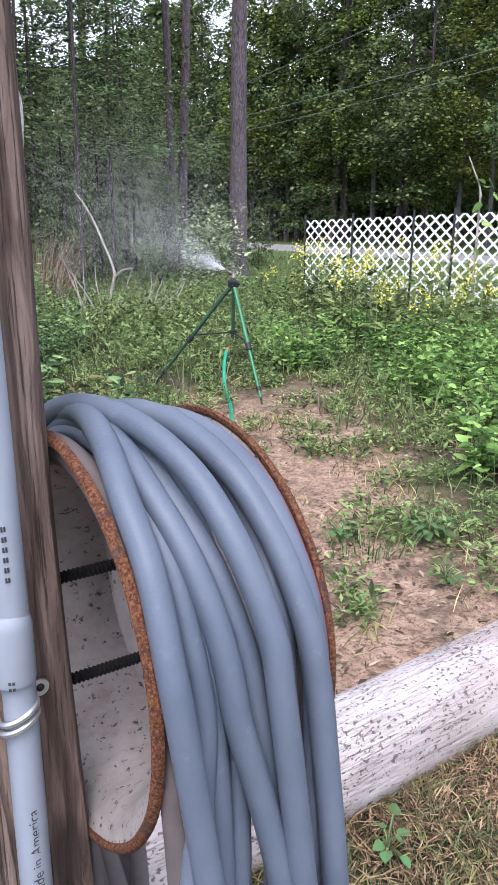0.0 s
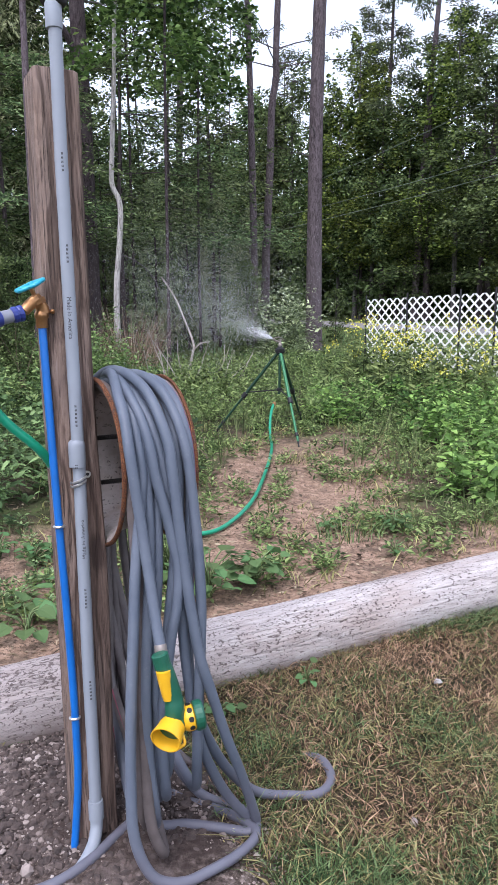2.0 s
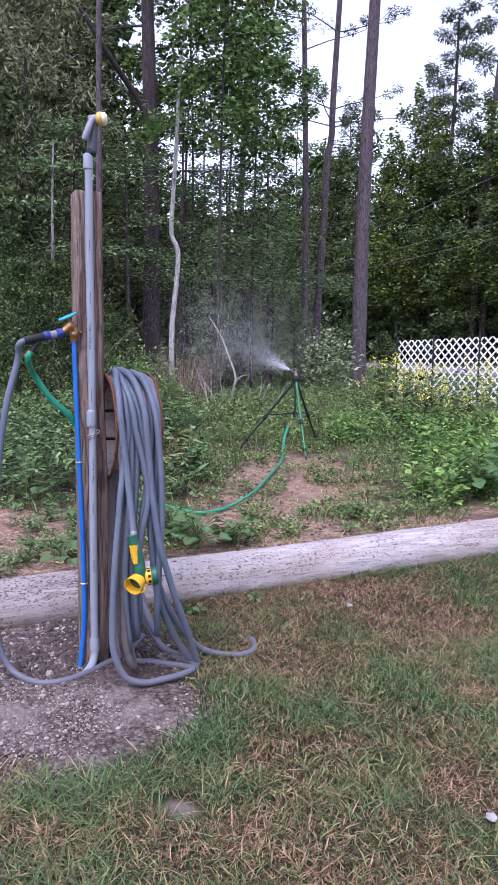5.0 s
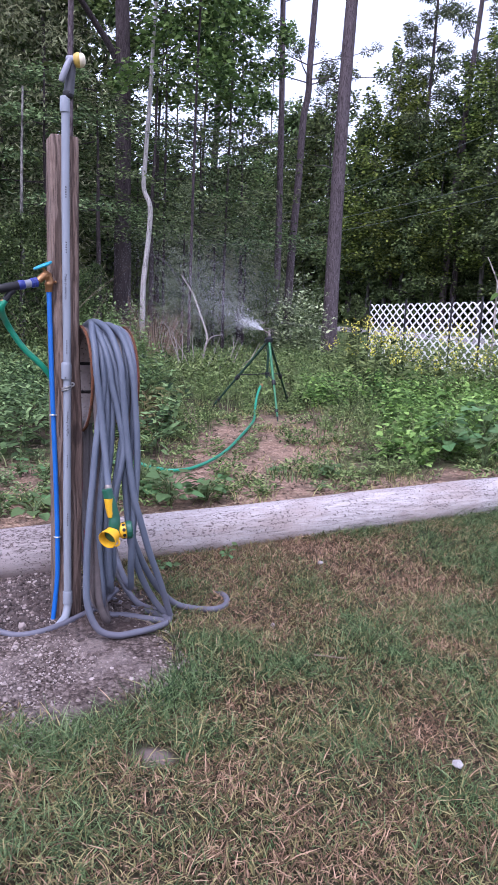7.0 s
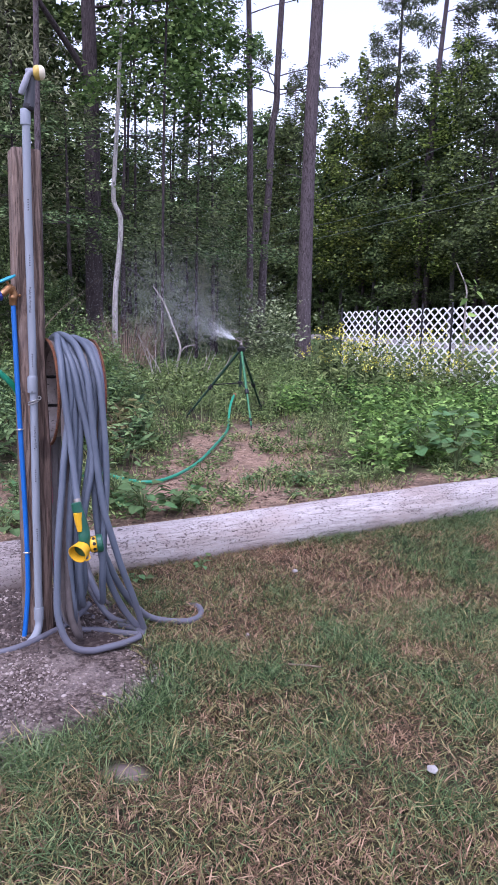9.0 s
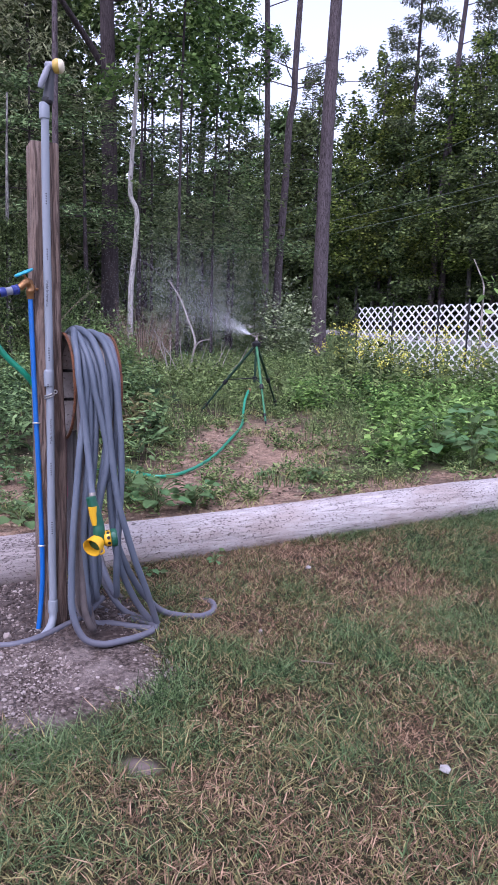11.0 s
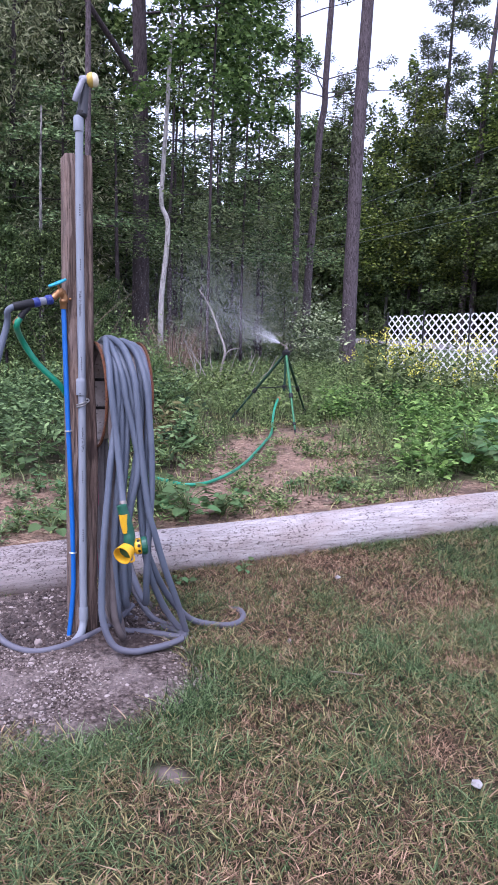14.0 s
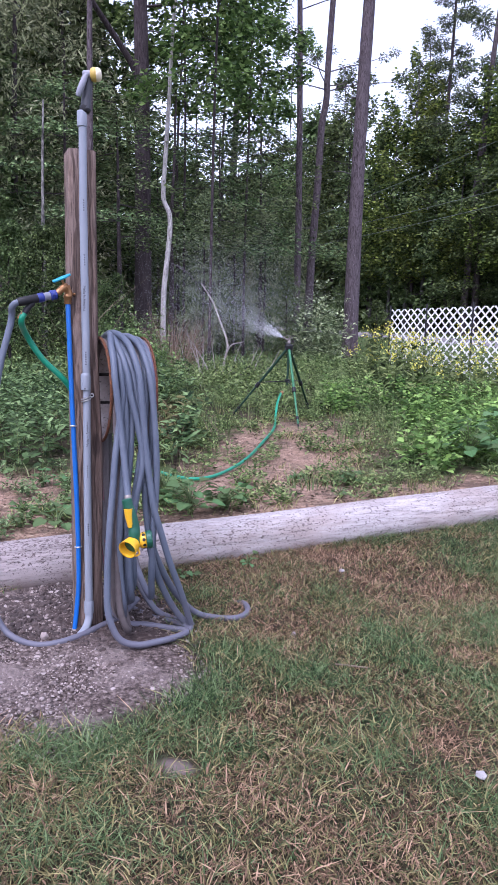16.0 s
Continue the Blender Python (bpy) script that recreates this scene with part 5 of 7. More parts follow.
def build_leafy_tree(name, label, seed, height, radius, low, trunk_r, tufts, per, leaf, ratio, bark_mat, leaf_mat, shape=1.0):
    """A broad-leaved tree: trunk with limbs, and a crown of many small leaves in tufts with gaps."""
    rng, pr = np.random.default_rng(seed), random.Random(seed)
    t = thing(name, label, "tree")
    bm, pts = trunk_bm(height * 0.93, trunk_r, 0.02, pr, 0.03, 8, 20)
    cs, rs = [], []
    for k in range(tufts):
        s = (k + pr.random()) / tufts
        z = low + (height - low) * s
        wide = radius * (math.sin(math.pi * min(1, (s * 0.85 + 0.18))) ** 0.7) * shape
        a = k * 2.399 + pr.uniform(-0.4, 0.4)
        rr = wide * pr.uniform(0.35, 1.0) * (0.75 + 0.4 * noise.noise((math.cos(a) * 1.5, math.sin(a) * 1.5, z * 0.5 + seed)))
        base = min(pts, key=lambda q: abs(q.z - z))
        c = base + Vector((rr * math.cos(a), rr * math.sin(a), pr.uniform(-0.2, 0.2)))
        cs.append(c)
        rs.append(pr.uniform(0.30, 0.62) * radius / 2.4)
        if k % 4 == 0:
            foot = base - Vector((0, 0, rr * 0.35))
            tube(smooth_path([foot, foot.lerp(c, 0.5) + Vector((0, 0, 0.06 * rr)), c], 3), lambda q: max(0.006, trunk_r * 0.22 * (1 - q)), 4, bm=bm)
    part("trunk", bm, bark_mat, t)
    b = clump_leaves(np.array(cs), np.array(rs), per, leaf, ratio, rng)
    ob = new("crown", leaves("crown", *b, leaf_mat))
    ob.parent = t
    return t


def build_layered_tree(name, label, seed, height, radius, low, trunk_r, limbs, per, leaf, ratio, bark_mat, leaf_mat, taper=0.38, rise=0.30, droop=0.30, fan=0.45, thick=0.15, gap=-0.14):
    """A tree whose limbs carry flat fans of leafy twigs, tier over tier, with gaps between them."""
    rng, pr = np.random.default_rng(seed), random.Random(seed)
    t = thing(name, label, "tree")
    bm, pts = trunk_bm(height * 0.97, trunk_r, 0.012, pr, 0.025, 8, 24)
    parts = []
    for k in range(limbs):
        s = (k + pr.uniform(0, 0.9)) / limbs
        z = low + (height - low) * s
        reach = radius * (1.02 - s) ** taper * min(1.0, 0.62 + 2.2 * s) * pr.uniform(0.55, 1.12)
        a = k * 2.399 + pr.uniform(-0.5, 0.5)
        if k > 2 and noise.noise((math.cos(a) * 1.1, math.sin(a) * 1.1, z * 0.6 + seed * 3.7)) < gap:
            continue
        out, side = np.array([math.cos(a), math.sin(a), 0]), np.array([-math.sin(a), math.cos(a), 0])
        root = np.array(min(pts, key=lambda q: abs(q.z - z)))
        up, down = rise * pr.uniform(0.5, 1.5), droop * pr.uniform(0.6, 1.4)

        def on_limb(u):
            u = np.asarray(u)[..., None]
            return root + out * reach * u + np.array([0, 0, 1.0]) * (up * u - down * u * u) * reach

        if k % 2 == 0:
            tube([Vector(p) for p in on_limb(np.array([0.0, 0.35, 0.7, 0.95]))], lambda q: max(0.005, trunk_r * 0.24 * (1 - q)), 4, bm=bm)
        n = max(12, int(per * (0.25 + 0.75 * (reach / radius) ** 1.5)))
        tw = 7 + int(7 * reach / radius)
        j = rng.integers(0, tw, n)
        u = 0.14 + 0.84 * (j + 0.5) / tw + rng.normal(size=n) * 0.012
        sg = rng.choice((-1.0, 1.0), n)
        lean = 0.35 + 0.9 * ((j * 7919 + k * 31) % 11) / 11
        w = rng.uniform(0.0, 1.0, n) * fan * reach * (0.30 + 0.95 * (1 - (2 * u - 0.95) ** 2))
        d = out * np.cos(lean)[:, None] + side * (sg * np.sin(lean))[:, None]
        p = on_limb(u) + d * w[:, None] + np.array([0, 0, 1.0]) * (rng.normal(size=n) * thick - 0.12 * w)[:, None]
        along = d + np.cross(d, [0, 0, 1.0]) * rng.choice((-0.9, 0.9), n)[:, None] + rng.normal(size=(n, 3)) * 0.35 + np.array([0, 0, -0.15])
        nrm = np.array([0, 0, 0.8]) + rng.normal(size=(n, 3)) * 0.75 + out * 0.35
        parts.append((p, along, nrm, leaf * rng.uniform(0.6, 1.3, n)))
    part("trunk", bm, bark_mat, t)
    p, along, nrm, ln = (np.concatenate(q) for q in zip(*parts))
    ob = new("crown", leaves("crown", p, along, nrm, ln, ln * ratio, leaf_mat))
    ob.parent = t
    return t


def build_pine(name, label, x, y, height, r0, mat, seed, wander=None, first=0.55, dead=5, tuft=0.34, needles=70, needle=0.12, reach=0.32, boughs=16, ratio=0.17):
    """A tall pine: long bare trunk, dead stubs, sparse needle tufts on top."""
    rng, pr = np.random.default_rng(seed), random.Random(seed)
    t = thing(name, label, "tree", place=Matrix.Translation((x, y, float(ground_z(x, y)))))
    bm, pts = trunk_bm(height, r0, r0 * 0.35, pr, 0.012, 16, 40, wander)
    part("trunk", bm, mat, t)
    for _ in range(dead):
        q = pts[int(len(pts) * pr.uniform(0.22, first))]
        a = pr.uniform(0, 6.28)
        b2 = bmesh.new()
        limb(b2, q, (math.cos(a), math.sin(a), pr.uniform(0.0, 0.5)), pr.uniform(0.25, 0.95), r0 * 0.11, pr, 0.2, 5)
        part("dead_branch", b2, M_GREYBARK, t)
    cs = []
    for k in range(boughs):
        b3 = bmesh.new()
        s = first + (1 - first) * (k + 0.5) / boughs
        q = pts[min(int(len(pts) * s), len(pts) - 1)]
        a = k * 2.4 + pr.uniform(-0.5, 0.5)
        tip = limb(b3, q, (math.cos(a), math.sin(a), 0.25), (1.15 - s) * height * reach + 0.4, r0 * 0.16, pr, 0.05, 5)
        part("branch", b3, mat, t)
        cs += [p + Vector((pr.uniform(-0.2, 0.2), pr.uniform(-0.2, 0.2), 0.05)) for p in tip[2:]]
    c = np.array(cs)
    b = clump_leaves(c, np.full(len(c), tuft), needles, needle, ratio, rng, 0.3, 0.8)
    ob = new("crown", leaves("crown", *b, L_NEEDLE))
    ob.parent = t
    return t


build_pine("pine_tree", "tall straight pine with reddish scaly bark behind the sprinkler", 1.70, 15.0, 17.0, 0.165, M_PINE, 11, [(0.25, 0.0, 0), (0.5, 0.10, 0.0), (1.0, 0.35, 0.1)], 0.80, 3, 0.13, 110, 0.07, ratio=0.35)
build_pine("pine_tree", "slim grey pine, one of a pair by the road", 0.50, 16.2, 15.0, 0.085, M_PINE, 12, [(0.2, -0.03, 0), (0.5, -0.16, 0), (1.0, -0.5, 0.1)], 0.74, 5, 0.13, 110, 0.07, ratio=0.35)
build_pine("pine_tree", "slim bowed pine, one of a pair by the road", 0.78, 18.4, 15.0, 0.110, M_PINE, 13, [(0.15, 0.04, 0), (0.28, 0.13, 0), (0.37, 0.17, 0), (0.42, 0.27, 0), (0.5, 0.29, 0), (1.0, 0.6, 0.2)], 0.74, 6, 0.13, 110, 0.07, ratio=0.35)
build_pine("pine_tree", "slim shaded pine at the wood's edge", -1.45, 20.5, 15.0, 0.115, M_GREYBARK, 14, [(0.3, 0.0, 0), (0.6, 0.15, 0), (1.0, 0.3, 0)], 0.5, 8)
dark_pine = build_pine("pine_tree", "thick dark pine trunk in the shaded wood", -2.62, 13.7, 15.0, 0.185, M_DARKBARK, 15, [(0.3, -0.02, 0), (0.6, -0.12, 0), (1.0, -0.2, 0)], 0.6, 6)
build_pine("pine_tree", "thin grey-brown trunk rising behind the post", -2.30, 8.62, 11.5, 0.050, M_PINE, 16, [(0.3, 0.0, 0), (0.55, 0.03, 0), (1.0, 0.1, 0)], 0.78, 0)
build_pine("pine_tree", "brown pine trunk wound with a vine", -4.75, 10.0, 15.0, 0.125, M_PINE, 18, [(0.3, -0.1, 0), (0.6, -0.3, 0), (1.0, -0.6, 0)], 0.6, 4)
build_pine("pine_tree", "tall pine standing out of the wood across the road", 7.95, 33.9, 22.0, 0.165, M_PINE, 19, [(0.3, 0.2, 0), (0.6, 0.6, 0), (1.0, 1.2, 0)], 0.58, 2, 0.40, 170, 0.17, 0.17, 24, 0.36)
build_pine("pine_tree", "tall thin-topped pine across the road", 7.6, 40.0, 17.5, 0.15, M_DARKBARK, 20, None, 0.54, 2, 0.36, 150, 0.17, 0.10, 22, 0.36)
build_pine("pine_tree", "tall thin-topped pine across the road", 10.9, 33.0, 17.0, 0.16, M_DARKBARK, 22, None, 0.52, 2, 0.36, 150, 0.17, 0.11, 22, 0.36)

part("dead_branch", tube(smooth_path([(-0.08, 0.0, 5.35), (-0.30, -0.15, 5.75), (-0.75, -0.7, 6.4), (-1.0, -0.9, 6.8), (-1.5, -1.0, 7.6)], 4), lambda s: 0.075 - 0.05 * s, 8), M_DARKBARK, dark_pine, "long bare side limb")


def build_snag():
    t = thing("dead_tree", "thin pale-spotted dead tree broken off at the wood's edge", "tree", place=Matrix.Translation((-2.74, 7.95, float(ground_z(-2.74, 7.95)))))
    bm, _ = trunk_bm(3.5, 0.034, 0.012, random.Random(17), wander=[(0.3, 0.01, 0), (0.6, 0.0, 0), (1.0, 0.03, 0)], rings=40, flare=0.1)
    part("trunk", bm, M_LICHENBARK, t)


build_snag()


def build_pale_tree():
    """A dead pale stem with a kink, and a few live twigs high up."""
    x, y = -1.62, 10.5
    pr, rng = random.Random(31), np.random.default_rng(31)
    t = thing("bare_tree", "pale bare crooked sapling with leaves only at the top", "tree", place=Matrix.Translation((x, y, float(ground_z(x, y)))))
    bm, pts = trunk_bm(7.4, 0.048, 0.017, pr, wander=[(0.08, -0.01, 0), (0.17, 0.0, 0), (0.25, 0.06, 0), (0.305, 0.09, 0), (0.335, 0.07, 0), (0.365, -0.02, 0), (0.43, 0.0, 0), (0.56, 0.06, 0), (0.75, 0.14, 0), (1.0, 0.42, 0)], rings=54, flare=0.1)
    part("trunk", bm, M_PALEBARK, t)
    b2 = bmesh.new()
    limb(b2, pts[len(pts) // 3], (0.8, -0.2, -0.1), 1.2, 0.012, pr, 0.5, 5)
    part("dead_branch", b2, M_GREYBARK, t)
    c = np.array([pts[-1] + Vector((pr.uniform(-0.7, 0.9), pr.uniform(-0.7, 0.7), pr.uniform(-1.4, 0.9))) for _ in range(26)])
    ob = new("crown", leaves("crown", *clump_leaves(c, np.full(26, 0.35), 45, 0.12, 0.6, rng), L_BRIGHT))
    ob.parent = t


build_pale_tree()

PROTO = [
    build_layered_tree("leafy_tree", "dark green broad-leaved tree with leaves in tiers", 41, 10.0, 2.6, 1.7, 0.12, 66, 300, 0.150, 0.60, M_DARKBARK, L_FOREST),
    build_leafy_tree("leafy_tree", "tall narrow dark green broad-leaved tree", 42, 11.0, 2.1, 1.4, 0.10, 84, 52, 0.29, 0.55, M_GREYBARK, L_FOREST),
    build_leafy_tree("leafy_tree", "dull green tree with narrow leaves in the wood", 43, 10.5, 2.4, 0.5, 0.10, 165, 80, 0.148, 0.24, M_DARKBARK, L_DULL),
    build_leafy_tree("leafy_tree", "young broad-leaved tree with leaves to the ground", 44, 6.0, 1.9, 0.1, 0.06, 62, 60, 0.20, 0.5, M_DARKBARK, L_FOREST),
    build_leafy_tree("leafy_tree", "dark green broad-leaved tree deep in the wood", 45, 11.5, 2.7, 0.8, 0.12, 84, 52, 0.30, 0.55, M_DARKBARK, L_FOREST),
    build_layered_tree("leafy_tree", "bright green tree with a high open crown", 46, 9.6, 1.6, 4.5, 0.030, 34, 380, 0.105, 0.72, M_DARKBARK, L_MAPLE, 0.3, thick=0.11),
    build_leafy_tree("leafy_tree", "young fine-leaved tree with branches to the ground", 47, 6.0, 1.9, 0.1, 0.06, 95, 96, 0.135, 0.45, M_DARKBARK, L_FOREST),
    build_layered_tree("leafy_tree", "bright green slender tree across the road", 48, 10.5, 1.8, 2.2, 0.10, 72, 300, 0.138, 0.64, M_GREYBARK, L_BRIGHT, 0.45, 0.55, 0.25, thick=0.17),
    build_layered_tree("leafy_tree", "dark tree with wide flat boughs in the wood", 49, 5.2, 3.0, 2.4, 0.06, 22, 560, 0.085, 0.40, M_DARKBARK, L_HEMLOCK, 0.6, 0.06, 0.16, 0.5, 0.06),
    build_layered_tree("leafy_tree", "thinly leaved dark tree against the sky", 50, 11.0, 2.8, 2.4, 0.06, 36, 150, 0.135, 0.5, M_DARKBARK, L_FOREST, 0.35, 0.25, 0.35, 0.5, 0.14),
    build_layered_tree("conifer_tree", "dull green dense-crowned pine standing behind the wood", 52, 16.0, 1.75, 5.0, 0.16, 80, 250, 0.19, 0.32, M_DARKBARK, L_NEEDLE, 0.45, 0.50, 0.20, 0.5, 0.22),
]


def road_side(x, y):
    """Distance across the road: its near edge at 1, its far edge at 4.2."""
    return 0.908 * (x + 1.5) + 0.419 * (y - 39.0)


def polar(deg, r):
    a = radians(deg)
    return 0.6 + r * math.sin(a), -2.0 + r * math.cos(a)


def plant_tree(proto, deg, r, size, turn, label=""):
    x, y = polar(deg, r)
    if deg > -3 and r > 24:
        # far side of the road, clear of the verge
        while road_side(x, y) < 6.5:
            r, size = r + 0.5, size * (r + 0.5) / r
            x, y = polar(deg, r)
    z = float(ground_z(x, y)) - 0.05
    ob = copy_thing(PROTO[proto], Matrix.Translation((x, y, z)) @ Matrix.Rotation(radians(turn), 4, 'Z') @ Matrix.Diagonal((size, size, size * (0.92 + 0.16 * ((turn * 7) % 10) / 10), 1)))
    tagged(ob, label, group="woodland trees")
    return ob


def build_woods():
    pr = random.Random(77)
    # dense wood behind the yard's near corner, then low trees under open sky, then the edge across the road
    spots = [(-20.6, 14.2, 2, 0.85), (-24.5, 13.8, 2, 0.9), (-17.0, 18.4, 2, 1.0), (-18.6, 19.5, 4, 1.0), (-23.5, 19.0, 4, 1.0), (-29.0, 19.5, 4, 1.0),
             (-13.2, 13.8, 8, 0.94), (-9.6, 15.4, 8, 1.0), (-6.0, 17.0, 8, 1.0), (-17.0, 13.4, 8, 0.9), (-3.0, 20.0, 8, 1.05),
             (-6.7, 12.5, 5, 0.93), (-8.6, 17.5, 5, 1.12), (-9.2, 19.0, 9, 0.86), (-4.2, 16.6, 5, 1.04), (-1.2, 27.0, 5, 0.95),
             (-6.0, 21.0, 9, 0.90), (-3.2, 23.5, 9, 0.86), (-9.4, 22.0, 9, 0.95), (-7.8, 27.5, 9, 1.0), (-12.6, 23.0, 9, 0.85),
             (-7.6, 20.5, 0, 0.50), (-5.0, 22.0, 0, 0.52), (-2.9, 24.0, 0, 0.55), (-10.5, 21.5, 0, 0.55), (-0.9, 30.0, 0, 0.62),
             (-4.9, 17.8, 2, 0.34), (-2.7, 18.6, 2, 0.33), (-7.2, 16.6, 2, 0.34), (-0.6, 21.5, 2, 0.32),
             (-1.0, 42.0, 0, 1.02), (1.0, 40.0, 0, 1.0), (3.0, 38.0, 0, 1.06), (4.9, 33.5, 0, 0.84), (6.3, 31.5, 7, 0.84), (9.3, 31.5, 0, 0.82), (10.8, 30.0, 7, 0.78), (12.4, 31.0, 0, 0.95), (15.8, 30.5, 0, 1.0), (17.4, 29.0, 0, 1.0), (21.5, 28.0, 7, 0.95), (24.0, 28.0, 0, 0.9), (29.0, 27.0, 0, 0.9),
             (7.5, 29.8, 7, 0.98), (8.6, 30.4, 7, 0.90), (14.2, 29.6, 7, 1.02), (19.5, 29.0, 7, 0.95), (26.5, 27.5, 7, 0.9), (2.2, 34.0, 7, 0.70), (12.2, 28.6, 0, 0.50), (17.6, 27.4, 7, 0.5), (8.6, 45.0, 10, 0.98), (14.8, 47.0, 10, 1.05), (2.6, 50.0, 10, 0.92)]
    for r, d0, d1, step, kinds, lo, hi in ((24, -31, -14, 4.2, (4, 1), 0.95, 1.2), (30, -32, -14, 3.6, (4, 1), 1.05, 1.3), (26.5, -12.5, -2.0, 2.6, (4, 4, 1), 0.42, 0.50), (34, -14, -1.0, 2.8, (4, 1), 0.52, 0.62),
                                           (37.5, 0.0, 31.0, 2.7, (4, 1), 0.78, 0.92)):
        d = d0
        while d < d1:
            spots.append((d + pr.uniform(-0.8, 0.8), r + pr.uniform(-1.2, 1.2), pr.choice(kinds), pr.uniform(lo, hi)))
            d += step
    for d, r, k, s in spots:
        plant_tree(k, d, r, s, pr.uniform(0, 360))
    # understorey
    for d, r, s in ((-26, 13, 0.75), (-21.5, 12.0, 0.42), (-17.6, 12.6, 0.36), (-9, 19, 0.50), (-6.5, 17, 0.40), (-4.5, 23, 0.6), (-13.6, 12.4, 0.26), (-15.4, 12.0, 0.28),
                    (-3.5, 44, 0.8), (-1, 43, 0.8), (1.5, 41, 0.8), (4, 38, 0.8), (24, 27, 0.6), (-18.7, 9.6, 0.34), (-16.6, 9.9, 0.28), (-21.0, 9.8, 0.36), (5.5, 20.5, 0.24), (-1.0, 15.8, 0.33), (2.6, 17.5, 0.26)):
        plant_tree(6 if r < 20.2 and s > 0.25 else 3, d, r, s, pr.uniform(0, 360))
    # the first ones stand in the wood too
    for k, (d, r) in enumerate(((-34, 22), (12.2, 40.5), (-36, 16.5), (-30.5, 12.5), (20, 40), (-19.0, 22.0), (-24, 13.5), (23.0, 36.0), (-19.5, 15.5), (-22.0, 25.0), (19.0, 48.0))):
        x, y = polar(d, r)
        PROTO[k].matrix_basis = Matrix.Translation((x, y, float(ground_z(x, y)) - 0.05))
        tagged(PROTO[k], group="woodland trees")


build_woods()


def build_far_woods():
    """The depth of the wood: a loose mass of large leaf tufts far behind, closed near the ground."""
    rng = np.random.default_rng(5)
    n, low = 1250, 1150
    deg = rng.uniform(-38, 36, n + low)
    r = np.concatenate([rng.uniform(47, 56, n), rng.uniform(43, 50, low)])
    top = 9.0 + 1.0 * np.sin(deg * 0.5) + 1.0 * np.sin(deg * 1.7) + rng.uniform(-1, 1, n + low)
    z = rng.uniform(0, 1, n + low) * np.where(np.arange(n + low) < n, top, 5.0)
    x, y = 0.6 + r * np.sin(np.radians(deg)), -2 + r * np.cos(np.radians(deg))
    ok = (np.abs(road_side(x, y) - 2.6) > 3.6) | (r > 53)
    c = np.stack([x, y, z + 0.3], 1)[ok]
    b = clump_leaves(c, np.full(len(c), 1.3), 36, 0.54, 0.58, rng)
    ob = new("far_woods", leaves("far_woods", *b, L_FOREST))
    tagged(ob, "dark mass of distant woodland foliage", "woods", kind="stuff")


build_far_woods()


def build_cables():
    for k, (a, b) in enumerate((((2.7, 26.0, 3.86), (7.6, 20.0, 4.63)), ((3.3, 26.0, 4.45), (7.55, 20.0, 5.05)), ((3.2, 26.0, 5.38), (6.2, 20.0, 6.05)))):
        a, b = Vector(a), Vector(b)
        d = b - a
        pts = []
        for i in range(-8, 17):
            s = i / 8
            pts.append(a + d * s + Vector((0, 0, 0.10 * (s - 0.5) ** 2 - 0.025)))
        ob = obj_from_bm("power_cable", tube(pts, 0.009, 6), M_CABLE)
        tagged(ob, "thin overhead cable sagging past the trees", "cable", group="overhead cables")


build_cables()


# ---- garden weeds ----
def weed_meshes(name, label, spots, heights, leaf, ratio, per, leaf_mat, seed, spread=0.5, stems=True, kind="broad"):
    """Leafy plants at the spots: thin stems and leaves set round them, as one mass."""
    rng = np.random.default_rng(seed)
    n = len(spots)
    x, y = spots[:, 0], spots[:, 1]
    z = ground_z(x, y)
    lean = rng.normal(size=(n, 2)) * 0.22 * heights[:, None]
    i = np.repeat(np.arange(n), per)
    s = rng.uniform(0.06, 1.0, n * per) ** 0.9
    stem = np.stack([x[i] + lean[i, 0] * s ** 1.5, y[i] + lean[i, 1] * s ** 1.5, z[i] + heights[i] * s], 1)
    a = rng.uniform(0, 2 * math.pi, n * per)
    out = np.stack([np.cos(a), np.sin(a), np.zeros(n * per)], 1)
    reach = leaf * rng.uniform(0.1, 1.0, n * per) * (1.35 - s)
    base = stem + out * reach[:, None]
    along = out + np.stack([np.zeros(n * per), np.zeros(n * per), rng.uniform(-0.35, 0.75, n * per)], 1) + rng.normal(size=(n * per, 3)) * spread * 0.4
    normal = np.array([0, 0, 1.0]) + rng.normal(size=(n * per, 3)) * spread * 0.6
    ln = leaf * rng.uniform(0.5, 1.25, n * per) * (1.15 - 0.45 * s)
    ob = new(name, leaves(name, base, along, normal, ln, ln * ratio, leaf_mat, 0.12, kind))
    tagged(ob, label, "weeds", kind="stuff")
    if stems:
        b = np.stack([x, y, z - 0.02], 1)
        me = blades("stems", b, np.stack([lean[:, 0], lean[:, 1], np.zeros(n)], 1), heights * 0.98, np.full(n, 0.004), rng, L_WEED)
        so = new("stems", me)
        so.parent = ob
    return ob


def scatter(rng, count, x0, x1, y0, y1, keep):
    out = []
    while len(out) < count:
        q = rng.uniform((x0, y0), (x1, y1), (count * 2, 2))
        q = q[keep(q[:, 0], q[:, 1])]
        out += list(q)
    return np.array(out[:count])


def patchy(x, y, scale, seed):
    return np.array([noise.noise((a * scale, b * scale, seed)) for a, b in zip(x, y)])


def off_path(x, y, lo=0.55):
    """Rough distance from the bare path behind the log; positive is overgrown."""
    mid = np.abs(x - (0.35 + 0.07 * y)) - lo - 0.25 * patchy(x, y, 1.7, 2.0)
    return np.maximum(mid, (y - 5.0) * 0.6)


